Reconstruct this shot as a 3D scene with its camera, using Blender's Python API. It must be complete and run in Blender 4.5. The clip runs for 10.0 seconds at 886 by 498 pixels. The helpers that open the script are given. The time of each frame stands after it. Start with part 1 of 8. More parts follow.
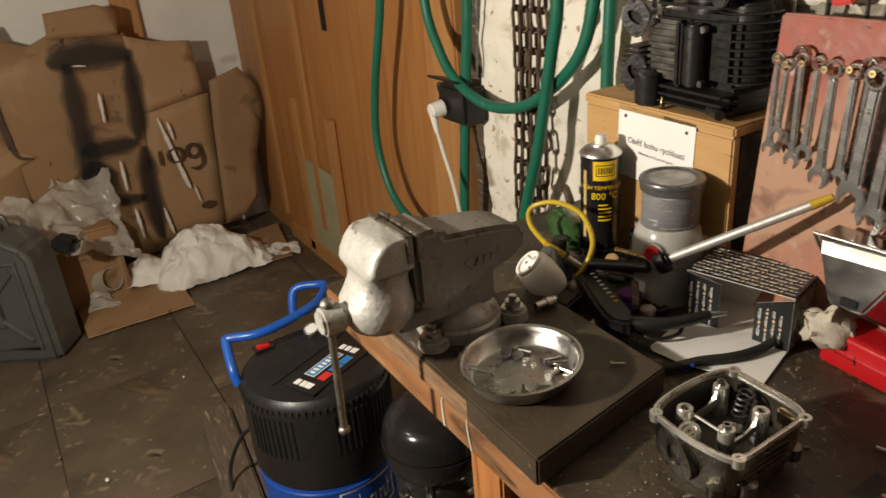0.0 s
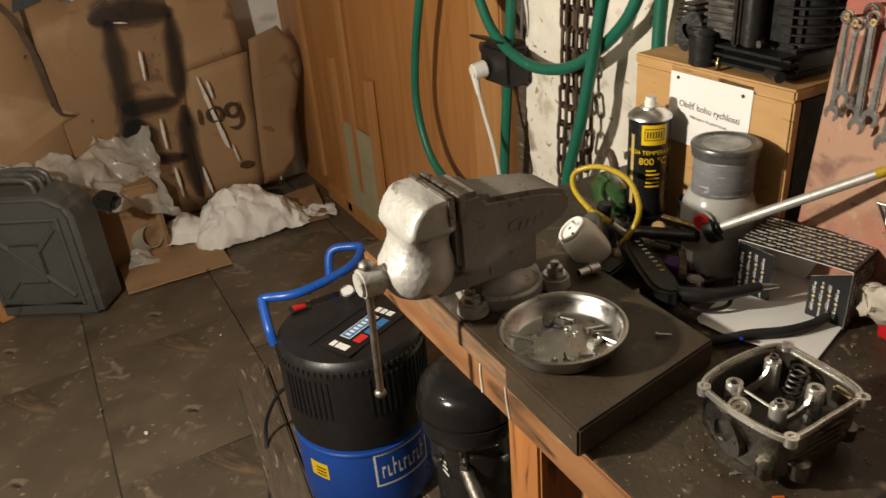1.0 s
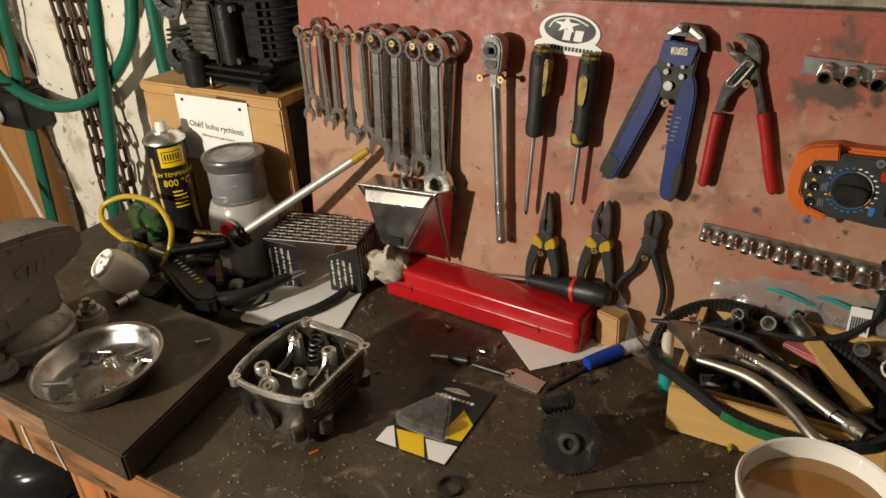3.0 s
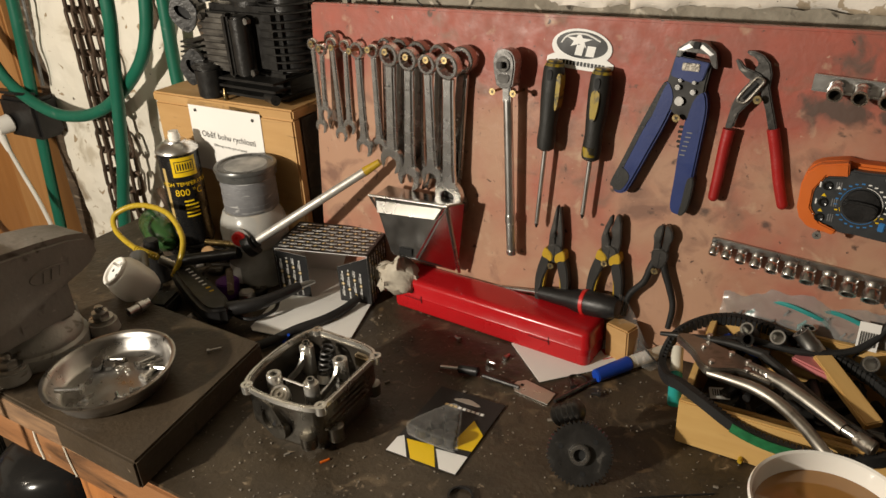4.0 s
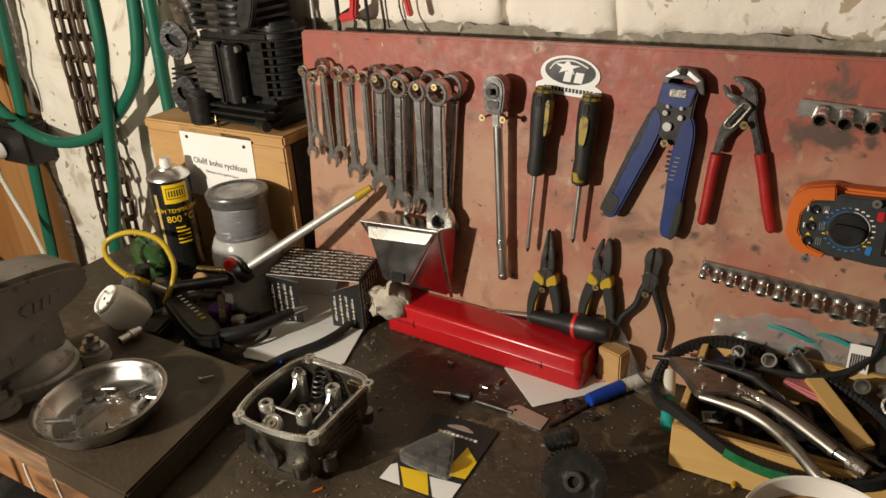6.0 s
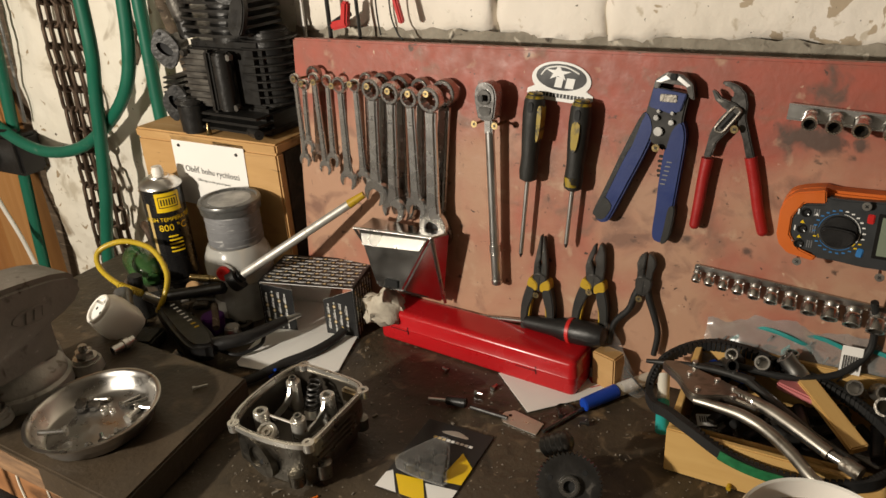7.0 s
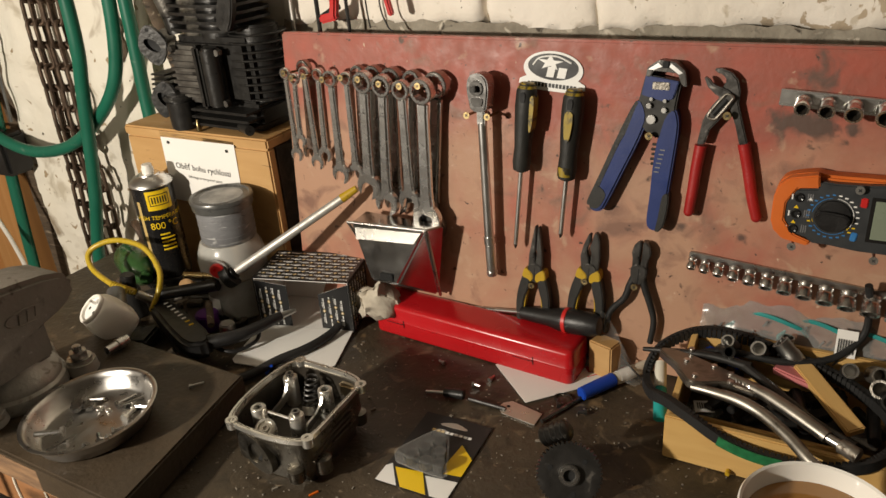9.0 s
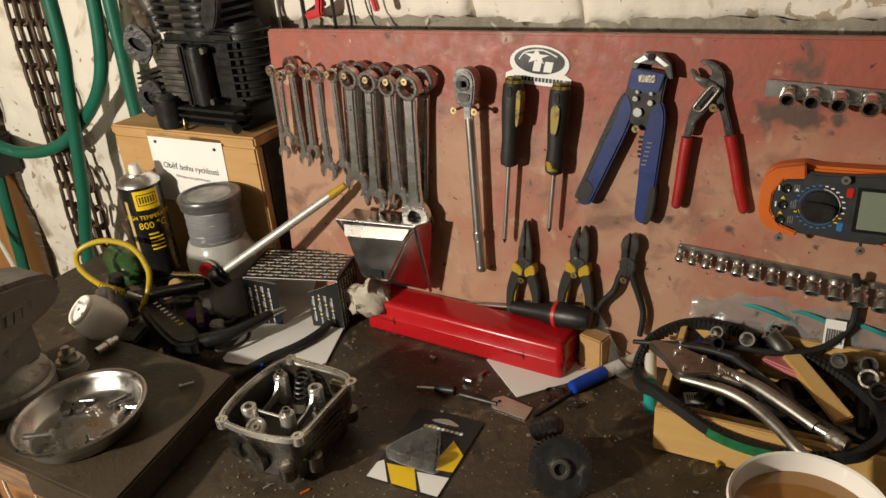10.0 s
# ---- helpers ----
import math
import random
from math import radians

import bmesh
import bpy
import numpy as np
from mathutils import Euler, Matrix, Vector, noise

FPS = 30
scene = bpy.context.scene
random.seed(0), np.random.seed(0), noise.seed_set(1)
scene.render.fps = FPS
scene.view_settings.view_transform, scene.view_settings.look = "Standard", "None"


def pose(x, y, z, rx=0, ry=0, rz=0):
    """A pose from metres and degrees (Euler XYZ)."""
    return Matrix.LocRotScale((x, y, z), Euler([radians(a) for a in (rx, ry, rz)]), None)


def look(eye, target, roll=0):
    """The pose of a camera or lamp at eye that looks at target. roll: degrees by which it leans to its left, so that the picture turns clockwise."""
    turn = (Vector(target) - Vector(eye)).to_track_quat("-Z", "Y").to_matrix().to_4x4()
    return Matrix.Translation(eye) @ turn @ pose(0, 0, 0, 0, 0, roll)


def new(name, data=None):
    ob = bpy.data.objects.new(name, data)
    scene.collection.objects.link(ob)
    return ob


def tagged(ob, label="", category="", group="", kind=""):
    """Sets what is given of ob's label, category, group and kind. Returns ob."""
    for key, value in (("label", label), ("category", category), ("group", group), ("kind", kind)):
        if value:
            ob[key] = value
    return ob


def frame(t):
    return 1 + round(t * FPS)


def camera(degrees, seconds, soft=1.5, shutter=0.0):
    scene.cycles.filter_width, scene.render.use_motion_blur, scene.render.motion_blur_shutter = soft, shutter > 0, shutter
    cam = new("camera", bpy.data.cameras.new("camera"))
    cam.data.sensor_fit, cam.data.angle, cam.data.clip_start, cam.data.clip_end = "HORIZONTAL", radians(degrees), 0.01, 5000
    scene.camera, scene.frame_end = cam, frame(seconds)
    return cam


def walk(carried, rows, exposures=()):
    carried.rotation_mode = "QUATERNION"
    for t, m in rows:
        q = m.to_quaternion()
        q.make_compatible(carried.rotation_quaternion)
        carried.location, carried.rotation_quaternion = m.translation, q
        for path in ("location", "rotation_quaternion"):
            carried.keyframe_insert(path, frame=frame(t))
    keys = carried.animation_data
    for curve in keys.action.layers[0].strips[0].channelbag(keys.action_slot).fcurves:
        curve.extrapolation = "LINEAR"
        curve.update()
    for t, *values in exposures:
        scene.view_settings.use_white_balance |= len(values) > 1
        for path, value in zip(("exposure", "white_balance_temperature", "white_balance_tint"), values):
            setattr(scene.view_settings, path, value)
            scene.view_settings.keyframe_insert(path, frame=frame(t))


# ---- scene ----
cam = camera(61.1, 10.0, soft=1.5, shutter=0.2)
PATH = [
    (0, (0.32, -0.91, 1.467), (-1.252, -0.009, 0.62), -4.9),
    (0.5, (0.306, -0.927, 1.463), (-1.319, -0.164, 0.58), -4.8),
    (1, (0.295, -0.907, 1.453), (-1.291, -0.111, 0.531), -5.0),
    (1.5, (0.318, -0.889, 1.457), (-1.079, 0.176, 0.501), -3.8),
    (2, (0.41, -0.857, 1.451), (-0.727, 0.473, 0.482), -3.7),
    (2.5, (0.436, -0.85, 1.454), (-0.531, 0.614, 0.493), -3.9),
    (2.7, (0.437, -0.85, 1.456), (-0.496, 0.64, 0.503), -3.8),
    (4, (0.43, -0.866, 1.46), (-0.514, 0.647, 0.553), -3.0),
    (4.5, (0.425, -0.865, 1.458), (-0.525, 0.648, 0.558), -3.1),
    (5, (0.425, -0.862, 1.458), (-0.524, 0.655, 0.566), -3.2),
    (5.5, (0.431, -0.862, 1.468), (-0.514, 0.665, 0.587), -3.3),
    (6, (0.431, -0.862, 1.471), (-0.506, 0.678, 0.604), -3.3),
    (7.5, (0.431, -0.865, 1.472), (-0.487, 0.694, 0.62), -3.7),
    (8, (0.43, -0.867, 1.472), (-0.481, 0.694, 0.617), -3.7),
    (8.5, (0.427, -0.867, 1.472), (-0.479, 0.692, 0.606), -4.1),
    (9, (0.425, -0.865, 1.47), (-0.473, 0.696, 0.599), -4.4),
    (9.5, (0.428, -0.863, 1.47), (-0.461, 0.699, 0.592), -4.7),
    (10, (0.43, -0.861, 1.469), (-0.451, 0.702, 0.587), -5.0),
]
walk(cam, [(t, look(eye, target, roll)) for t, eye, target, roll in PATH])

# ---- world and lamps ----
world = bpy.data.worlds.new("world")
scene.world = world
world.use_nodes = True
world.node_tree.nodes["Background"].inputs[0].default_value = (1.0, 0.80, 0.58, 1)
world.node_tree.nodes["Background"].inputs[1].default_value = 0.003


def lamp(name, place, watts, radius, colour):
    data = bpy.data.lights.new(name, "POINT")
    data.energy, data.shadow_soft_size, data.color = watts, radius, colour
    ob = new(name, data)
    ob.location = place
    return ob


lamp("work_lamp", (-0.66, -1.52, 1.48), 117.0, 0.032, (1.0, 0.91, 0.775))
# unseen fill lamp, added to brighten the floor and the far left corner
lamp("room_fill_lamp", (-1.3, -1.7, 2.15), 15.5, 0.06, (1.0, 0.88, 0.70))

# ---- materials ----
MATS = {}


def material(name, colour, rough=0.5, metal=0.0, second=None, scale=20.0, amount=0.5, bump=0.0, bump_scale=200.0,
             stain=None, stain_scale=4.0, stain_low=0.5, stain_high=0.7, rough_var=0.1, stretch=(1, 1, 1), alpha=1.0, trans=0.0, coat=0.0, ior=1.45, spread=0.0, layers=(), spots=()):
    """A procedural surface: base colour, a second tone by fine noise, stains by a large noise, and bump."""
    m = bpy.data.materials.new(name)
    m.use_nodes = True
    nt = m.node_tree
    N, L = nt.nodes, nt.links
    b = N["Principled BSDF"]
    b.inputs["Roughness"].default_value, b.inputs["Metallic"].default_value = rough, metal
    b.inputs["Alpha"].default_value, b.inputs["Transmission Weight"].default_value = alpha, trans
    b.inputs["Coat Weight"].default_value, b.inputs["IOR"].default_value = coat, ior
    co = N.new("ShaderNodeTexCoord")
    mp = N.new("ShaderNodeMapping")
    mp.inputs["Scale"].default_value = stretch
    L.new(co.outputs["Object"], mp.inputs[0])
    last = None

    def noise_at(s, detail=6.0, warp=0.0):
        n = N.new("ShaderNodeTexNoise")
        n.inputs["Scale"].default_value, n.inputs["Detail"].default_value, n.inputs["Distortion"].default_value = s, detail, warp
        L.new(mp.outputs[0], n.inputs["Vector"])
        return n.outputs["Fac"]

    def ramp(fac, lo, hi):
        r = N.new("ShaderNodeMapRange")
        r.inputs["From Min"].default_value, r.inputs["From Max"].default_value = lo, hi
        L.new(fac, r.inputs["Value"])
        return r.outputs["Result"]

    def mix(fac, a, c):
        x = N.new("ShaderNodeMix")
        x.data_type = "RGBA"
        L.new(fac, x.inputs[0])
        for sock, v in ((x.inputs[6], a), (x.inputs[7], c)):
            if isinstance(v, tuple):
                sock.default_value = (*v, 1)
            else:
                L.new(v, sock)
        return x.outputs[2]

    last = colour
    if second:
        last = mix(ramp(noise_at(scale), 0.5 - 0.25 / max(amount, 0.05) * 0.5, 0.5 + 0.25 / max(amount, 0.05) * 0.5), colour, second)
    if stain:
        last = mix(ramp(noise_at(stain_scale, 8.0, 0.6), stain_low, stain_high), last, stain)
    for tone, size, lo, hi, warp, *slope in layers:
        fac = noise_at(size, 8.0, warp)
        if slope:
            axis, start, end, gain = slope
            xyz = N.new("ShaderNodeSeparateXYZ")
            L.new(co.outputs["Object"], xyz.inputs[0])
            g = ramp(xyz.outputs[axis], start, end)
            g.node.inputs["To Min"].default_value, g.node.inputs["To Max"].default_value = -gain, gain
            add = N.new("ShaderNodeMath")
            L.new(fac, add.inputs[0])
            L.new(g, add.inputs[1])
            fac = add.outputs[0]
        last = mix(ramp(fac, lo, hi), last, tone)
    for tone, centre, radius, size in spots:
        gap = N.new("ShaderNodeVectorMath")
        gap.operation = "DISTANCE"
        gap.inputs[1].default_value = centre
        L.new(co.outputs["Object"], gap.inputs[0])
        wob = N.new("ShaderNodeMath")
        wob.operation = "MULTIPLY_ADD"
        L.new(noise_at(size, 8.0, 0.5), wob.inputs[0])
        wob.inputs[1].default_value = -radius * 2.6
        L.new(gap.outputs["Value"], wob.inputs[2])
        last = mix(ramp(wob.outputs[0], -radius * 0.35, -radius * 1.0), last, tone)
    if spread:
        oi = N.new("ShaderNodeObjectInfo")
        hs = N.new("ShaderNodeHueSaturation")
        L.new(ramp(oi.outputs["Random"], 0.0, 1.0), hs.inputs["Value"])
        hs.inputs["Value"].default_value = 1
        mr = hs.inputs["Value"].links[0].from_node
        mr.inputs["To Min"].default_value, mr.inputs["To Max"].default_value = 1 - spread, 1 + spread
        if isinstance(last, tuple):
            hs.inputs["Color"].default_value = (*last, 1)
        else:
            L.new(last, hs.inputs["Color"])
        last = hs.outputs[0]
    if isinstance(last, tuple):
        b.inputs["Base Color"].default_value = (*last, 1)
    else:
        L.new(last, b.inputs["Base Color"])
    if rough_var:
        r = ramp(noise_at(scale * 1.7), 0.3, 0.7)
        r.node.inputs["To Min"].default_value, r.node.inputs["To Max"].default_value = max(0.02, rough - rough_var), min(1, rough + rough_var)
        L.new(r, b.inputs["Roughness"])
    if bump:
        bp = N.new("ShaderNodeBump")
        bp.inputs["Strength"].default_value, bp.inputs["Distance"].default_value = min(1.0, bump), 0.002
        L.new(noise_at(bump_scale), bp.inputs["Height"])
        L.new(bp.outputs[0], b.inputs["Normal"])
    MATS[name] = m
    return m


def M(name):
    return MATS[name]


# structure and wood
material("wall_paint", (0.82, 0.775, 0.68), 0.88, second=(0.68, 0.62, 0.51), scale=7, amount=0.5, bump=0.8, bump_scale=55, layers=[((0.52, 0.46, 0.36), 16, 0.58, 0.70, 0.6), ((0.36, 0.27, 0.17), 26, 0.645, 0.665, 0.7), ((0.32, 0.255, 0.18), 6, 0.61, 0.68, 1.0), ((0.10, 0.075, 0.05), 85, 0.705, 0.73, 0.2), ((0.42, 0.23, 0.10), 9, 0.69, 0.76, 0.5)])
material("brick_paint", (0.86, 0.80, 0.715), 0.86, second=(0.77, 0.705, 0.60), scale=8, amount=0.5, bump=0.7, bump_scale=80, layers=[((0.60, 0.53, 0.42), 46, 0.62, 0.69, 0.5), ((0.47, 0.38, 0.27), 30, 0.625, 0.64, 0.5, 0, 0.05, 0.44, 0.09), ((0.10, 0.08, 0.055), 120, 0.695, 0.715, 0.1), ((0.52, 0.32, 0.15), 12, 0.70, 0.80, 0.3)])
material("ledge_grey", (0.34, 0.305, 0.245), 0.95, second=(0.20, 0.175, 0.135), scale=40, bump=1.0, bump_scale=120, layers=[((0.55, 0.50, 0.41), 38, 0.58, 0.66, 1.0), ((0.05, 0.04, 0.03), 45, 0.66, 0.72, 0.8)])
material("wrench_chrome", (0.70, 0.69, 0.675), 0.27, 1.0, second=(0.66, 0.65, 0.635), scale=25, rough_var=0.025)
material("wrench_dark", (0.42, 0.41, 0.395), 0.26, 1.0, second=(0.36, 0.35, 0.335), scale=25, rough_var=0.03)
material("white_wall", (0.74, 0.72, 0.67), 0.85, second=(0.62, 0.59, 0.53), scale=4, bump=0.3, bump_scale=50, layers=[((0.45, 0.40, 0.33), 5, 0.64, 0.74, 0.8)])
# unseen walls and ceiling: kept dark so that little light bounces back
material("unseen_wall_dark", (0.13, 0.115, 0.095), 0.9, second=(0.10, 0.09, 0.075), scale=6, bump=0.3, bump_scale=40)
material("unseen_ceiling_dark", (0.14, 0.125, 0.10), 0.9, second=(0.11, 0.097, 0.08), scale=5)
material("floor_stone", (0.080, 0.061, 0.041), 0.46, second=(0.115, 0.087, 0.058), scale=5, amount=0.7, bump=0.55, bump_scale=30, rough_var=0.16, spread=0.14, layers=[((0.045, 0.036, 0.026), 2.2, 0.54, 0.68, 1.0), ((0.21, 0.13, 0.065), 2.3, 0.60, 0.68, 1.6), ((0.19, 0.145, 0.098), 13, 0.60, 0.69, 0.9), ((0.29, 0.23, 0.16), 30, 0.67, 0.72, 0.6), ((0.025, 0.020, 0.014), 11, 0.68, 0.73, 0.6)])
material("floor_grout", (0.105, 0.078, 0.052), 0.9, second=(0.055, 0.042, 0.03), scale=9, bump=0.8)
material("panel_wood", (0.42, 0.185, 0.055), 0.42, second=(0.34, 0.14, 0.04), scale=7, amount=0.6, stretch=(5, 5, 0.35), bump=0.15, bump_scale=60, stain=(0.20, 0.08, 0.025), stain_scale=1.6, stain_low=0.58, stain_high=0.8)
material("pine_post", (0.46, 0.235, 0.085), 0.5, second=(0.36, 0.16, 0.05), scale=8, stretch=(9, 9, 0.4), bump=0.2, bump_scale=80, stain=(0.22, 0.1, 0.035), stain_scale=2, stain_low=0.6, stain_high=0.8)
material("bench_wood", (0.30, 0.140, 0.056), 0.50, second=(0.20, 0.090, 0.038), scale=6, stretch=(1.2, 5, 5), bump=0.4, bump_scale=80, layers=[((0.05, 0.028, 0.015), 5, 0.52, 0.68, 0.8), ((0.40, 0.29, 0.195), 9, 0.64, 0.72, 0.8)])
material("bench_leg_wood", (0.47, 0.195, 0.060), 0.42, second=(0.33, 0.125, 0.038), scale=6, stretch=(7, 7, 0.7), bump=0.3, bump_scale=80, layers=[((0.075, 0.033, 0.014), 3.5, 0.56, 0.66, 1.5), ((0.03, 0.016, 0.008), 14, 0.65, 0.71, 0.6)])
material("bench_top", (0.036, 0.0265, 0.0170), 0.42, second=(0.062, 0.046, 0.029), scale=13, amount=0.9, bump=0.7, bump_scale=110, layers=[((0.013, 0.0105, 0.008), 9, 0.56, 0.70, 1.2), ((0.125, 0.092, 0.057), 20, 0.59, 0.70, 1.6), ((0.22, 0.17, 0.115), 55, 0.65, 0.71, 1.0), ((0.30, 0.25, 0.185), 130, 0.70, 0.74, 0.3), ((0.19, 0.125, 0.065), 7, 0.67, 0.74, 2.0)])
material("plank_wood", (0.038, 0.0275, 0.0175), 0.44, second=(0.062, 0.044, 0.027), scale=9, amount=0.7, bump=0.5, bump_scale=150, layers=[((0.105, 0.073, 0.043), 20, 0.60, 0.74, 1.0), ((0.014, 0.011, 0.008), 12, 0.58, 0.72, 1.5), ((0.18, 0.14, 0.095), 85, 0.70, 0.75, 0.3)])
material("plank_edge", (0.26, 0.15, 0.075), 0.7, second=(0.12, 0.07, 0.04), scale=20, stretch=(1, 6, 6), bump=0.5)
material("light_wood", (0.52, 0.315, 0.13), 0.55, second=(0.43, 0.245, 0.09), scale=9, stretch=(1, 5, 5), bump=0.25, bump_scale=90, layers=[((0.27, 0.15, 0.06), 6, 0.58, 0.70, 1.2), ((0.10, 0.055, 0.025), 24, 0.68, 0.73, 0.6)])
material("tray_wood", (0.62, 0.40, 0.15), 0.5, second=(0.52, 0.31, 0.10), scale=10, stretch=(1, 6, 6), bump=0.15, stain=(0.34, 0.2, 0.07), stain_scale=14, stain_low=0.64, stain_high=0.8)
material("tray_floor", (0.13, 0.09, 0.05), 0.7, second=(0.07, 0.05, 0.03), scale=25, bump=0.3)
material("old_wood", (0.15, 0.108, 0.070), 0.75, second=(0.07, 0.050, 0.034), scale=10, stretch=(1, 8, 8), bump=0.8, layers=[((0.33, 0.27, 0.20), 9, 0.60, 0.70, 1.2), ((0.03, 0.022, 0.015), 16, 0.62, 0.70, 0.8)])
material("red_board", (0.36, 0.088, 0.058), 0.52, second=(0.29, 0.088, 0.060), scale=30, amount=0.8, bump=0.25, bump_scale=120, rough_var=0.12,
         layers=[((0.41, 0.235, 0.150), 6.0, 0.44, 0.66, 0.4, 2, 1.255, 1.11, 0.13), ((0.46, 0.30, 0.20), 30, 0.62, 0.74, 0.4, 2, 1.25, 1.08, 0.03), ((0.22, 0.115, 0.078), 24, 0.56, 0.72, 0.5),
                 ((0.105, 0.060, 0.042), 48, 0.655, 0.72, 0.3), ((0.53, 0.37, 0.26), 90, 0.70, 0.76, 0.3), ((0.075, 0.042, 0.03), 110, 0.69, 0.72, 0.2)],
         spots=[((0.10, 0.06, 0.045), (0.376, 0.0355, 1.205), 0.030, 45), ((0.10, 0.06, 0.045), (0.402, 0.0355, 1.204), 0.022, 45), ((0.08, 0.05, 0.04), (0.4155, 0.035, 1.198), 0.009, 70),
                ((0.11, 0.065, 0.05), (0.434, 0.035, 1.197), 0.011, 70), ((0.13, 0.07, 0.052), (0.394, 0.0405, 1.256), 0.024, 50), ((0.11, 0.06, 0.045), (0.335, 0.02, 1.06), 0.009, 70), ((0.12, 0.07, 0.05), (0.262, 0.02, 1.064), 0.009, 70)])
material("cardboard", (0.30, 0.178, 0.086), 0.75, second=(0.245, 0.14, 0.068), scale=4, bump=0.35, bump_scale=60, layers=[((0.15, 0.083, 0.040), 5, 0.60, 0.70, 1.6), ((0.37, 0.24, 0.13), 3, 0.60, 0.72, 0.8), ((0.08, 0.045, 0.025), 17, 0.69, 0.73, 0.8)])
material("cardboard_pale", (0.37, 0.228, 0.115), 0.75, second=(0.30, 0.178, 0.087), scale=3, bump=0.35, bump_scale=60, layers=[((0.20, 0.112, 0.055), 6, 0.62, 0.71, 1.6), ((0.42, 0.28, 0.16), 2.4, 0.58, 0.72, 0.8), ((0.10, 0.055, 0.03), 15, 0.69, 0.73, 0.8)])
material("black_spray", (0.010, 0.0095, 0.009), 0.6, second=(0.016, 0.014, 0.012), scale=16, alpha=0.27)
material("brown_print", (0.085, 0.046, 0.025), 0.7, second=(0.05, 0.028, 0.016), scale=20)
# tape on the cardboard, its gloss highlight painted in as a pale colour
material("tape_highlight", (0.75, 0.72, 0.66), 0.2, second=(0.6, 0.55, 0.48), scale=40)
material("board_grey_green", (0.36, 0.33, 0.20), 0.6, second=(0.30, 0.26, 0.15), scale=8)
# metals
material("satin_chrome", (0.30, 0.29, 0.28), 0.26, 1.0, second=(0.22, 0.21, 0.20), scale=60, rough_var=0.05)
material("socket_chrome", (0.80, 0.79, 0.77), 0.25, 1.0, second=(0.66, 0.65, 0.63), scale=60, rough_var=0.06)
material("chrome", (0.76, 0.75, 0.73), 0.31, 1.0, second=(0.70, 0.69, 0.67), scale=18, rough_var=0.03, stain=(0.52, 0.50, 0.47), stain_scale=25, stain_low=0.62, stain_high=0.85)
material("chrome_dark", (0.52, 0.51, 0.49), 0.30, 1.0, second=(0.42, 0.41, 0.39), scale=20, rough_var=0.06)
material("polished", (0.54, 0.53, 0.51), 0.22, 1.0, second=(0.46, 0.45, 0.43), scale=30, rough_var=0.05)
material("pan_steel", (0.60, 0.58, 0.55), 0.33, 1.0, second=(0.46, 0.44, 0.41), scale=22, amount=0.8, rough_var=0.12, stain=(0.33, 0.30, 0.27), stain_scale=18, stain_low=0.58, stain_high=0.75)
material("cast_alu", (0.23, 0.215, 0.185), 0.34, 1.0, second=(0.14, 0.128, 0.108), scale=45, bump=0.4, bump_scale=260, stain=(0.13, 0.11, 0.085), stain_scale=26, stain_low=0.53, stain_high=0.7)
material("machined", (0.74, 0.715, 0.66), 0.30, 0.85, second=(0.66, 0.635, 0.58), scale=40, rough_var=0.05, layers=[((0.34, 0.29, 0.22), 35, 0.64, 0.76, 0.6)])
material("oily_alu", (0.34, 0.28, 0.19), 0.32, 0.9, second=(0.16, 0.125, 0.08), scale=40, bump=0.3)
material("oily_shade_dark", (0.03, 0.026, 0.02), 0.35, 0.3, second=(0.06, 0.05, 0.04), scale=40)
material("engine_black", (0.017, 0.016, 0.0155), 0.36, 0.25, second=(0.030, 0.028, 0.025), scale=50, bump=0.3, bump_scale=200, layers=[((0.085, 0.077, 0.068), 26, 0.66, 0.76, 0.6), ((0.17, 0.155, 0.135), 90, 0.70, 0.75, 0.3)])
material("engine_grey", (0.24, 0.225, 0.20), 0.40, 0.7, second=(0.07, 0.062, 0.055), scale=30, bump=0.5, layers=[((0.025, 0.022, 0.02), 22, 0.54, 0.66, 0.8)])
material("black_hole", (0.006, 0.006, 0.006), 0.7)
material("brass", (0.36, 0.275, 0.135), 0.32, 1.0, second=(0.26, 0.19, 0.09), scale=120, rough_var=0.1)
material("rusty_chain", (0.135, 0.088, 0.058), 0.55, 0.6, second=(0.05, 0.034, 0.025), scale=40, bump=0.5, stain=(0.2, 0.12, 0.07), stain_scale=30, stain_low=0.6, stain_high=0.8)
material("vise_silver", (0.46, 0.45, 0.415), 0.45, 0.35, second=(0.38, 0.365, 0.33), scale=25, bump=0.7, bump_scale=110, layers=[((0.16, 0.135, 0.10), 30, 0.60, 0.70, 1.0), ((0.07, 0.055, 0.04), 16, 0.645, 0.70, 1.2), ((0.60, 0.585, 0.55), 70, 0.66, 0.74, 0.2)])
material("vise_grey", (0.25, 0.228, 0.20), 0.50, 0.15, second=(0.175, 0.157, 0.135), scale=18, bump=0.5, bump_scale=120, layers=[((0.055, 0.038, 0.026), 13, 0.60, 0.66, 1.4), ((0.09, 0.075, 0.06), 34, 0.60, 0.72, 0.6), ((0.38, 0.355, 0.32), 90, 0.68, 0.76, 0.2)])
material("jaw_steel", (0.34, 0.315, 0.28), 0.46, 0.9, second=(0.18, 0.16, 0.13), scale=50, bump=0.6, layers=[((0.05, 0.035, 0.022), 45, 0.57, 0.66, 0.8), ((0.62, 0.60, 0.56), 80, 0.66, 0.72, 0.2)])
material("tool_steel", (0.105, 0.10, 0.094), 0.36, 0.85, second=(0.06, 0.057, 0.053), scale=40, rough_var=0.1, bump=0.1, bump_scale=200, layers=[((0.22, 0.205, 0.185), 70, 0.63, 0.70, 0.4)])
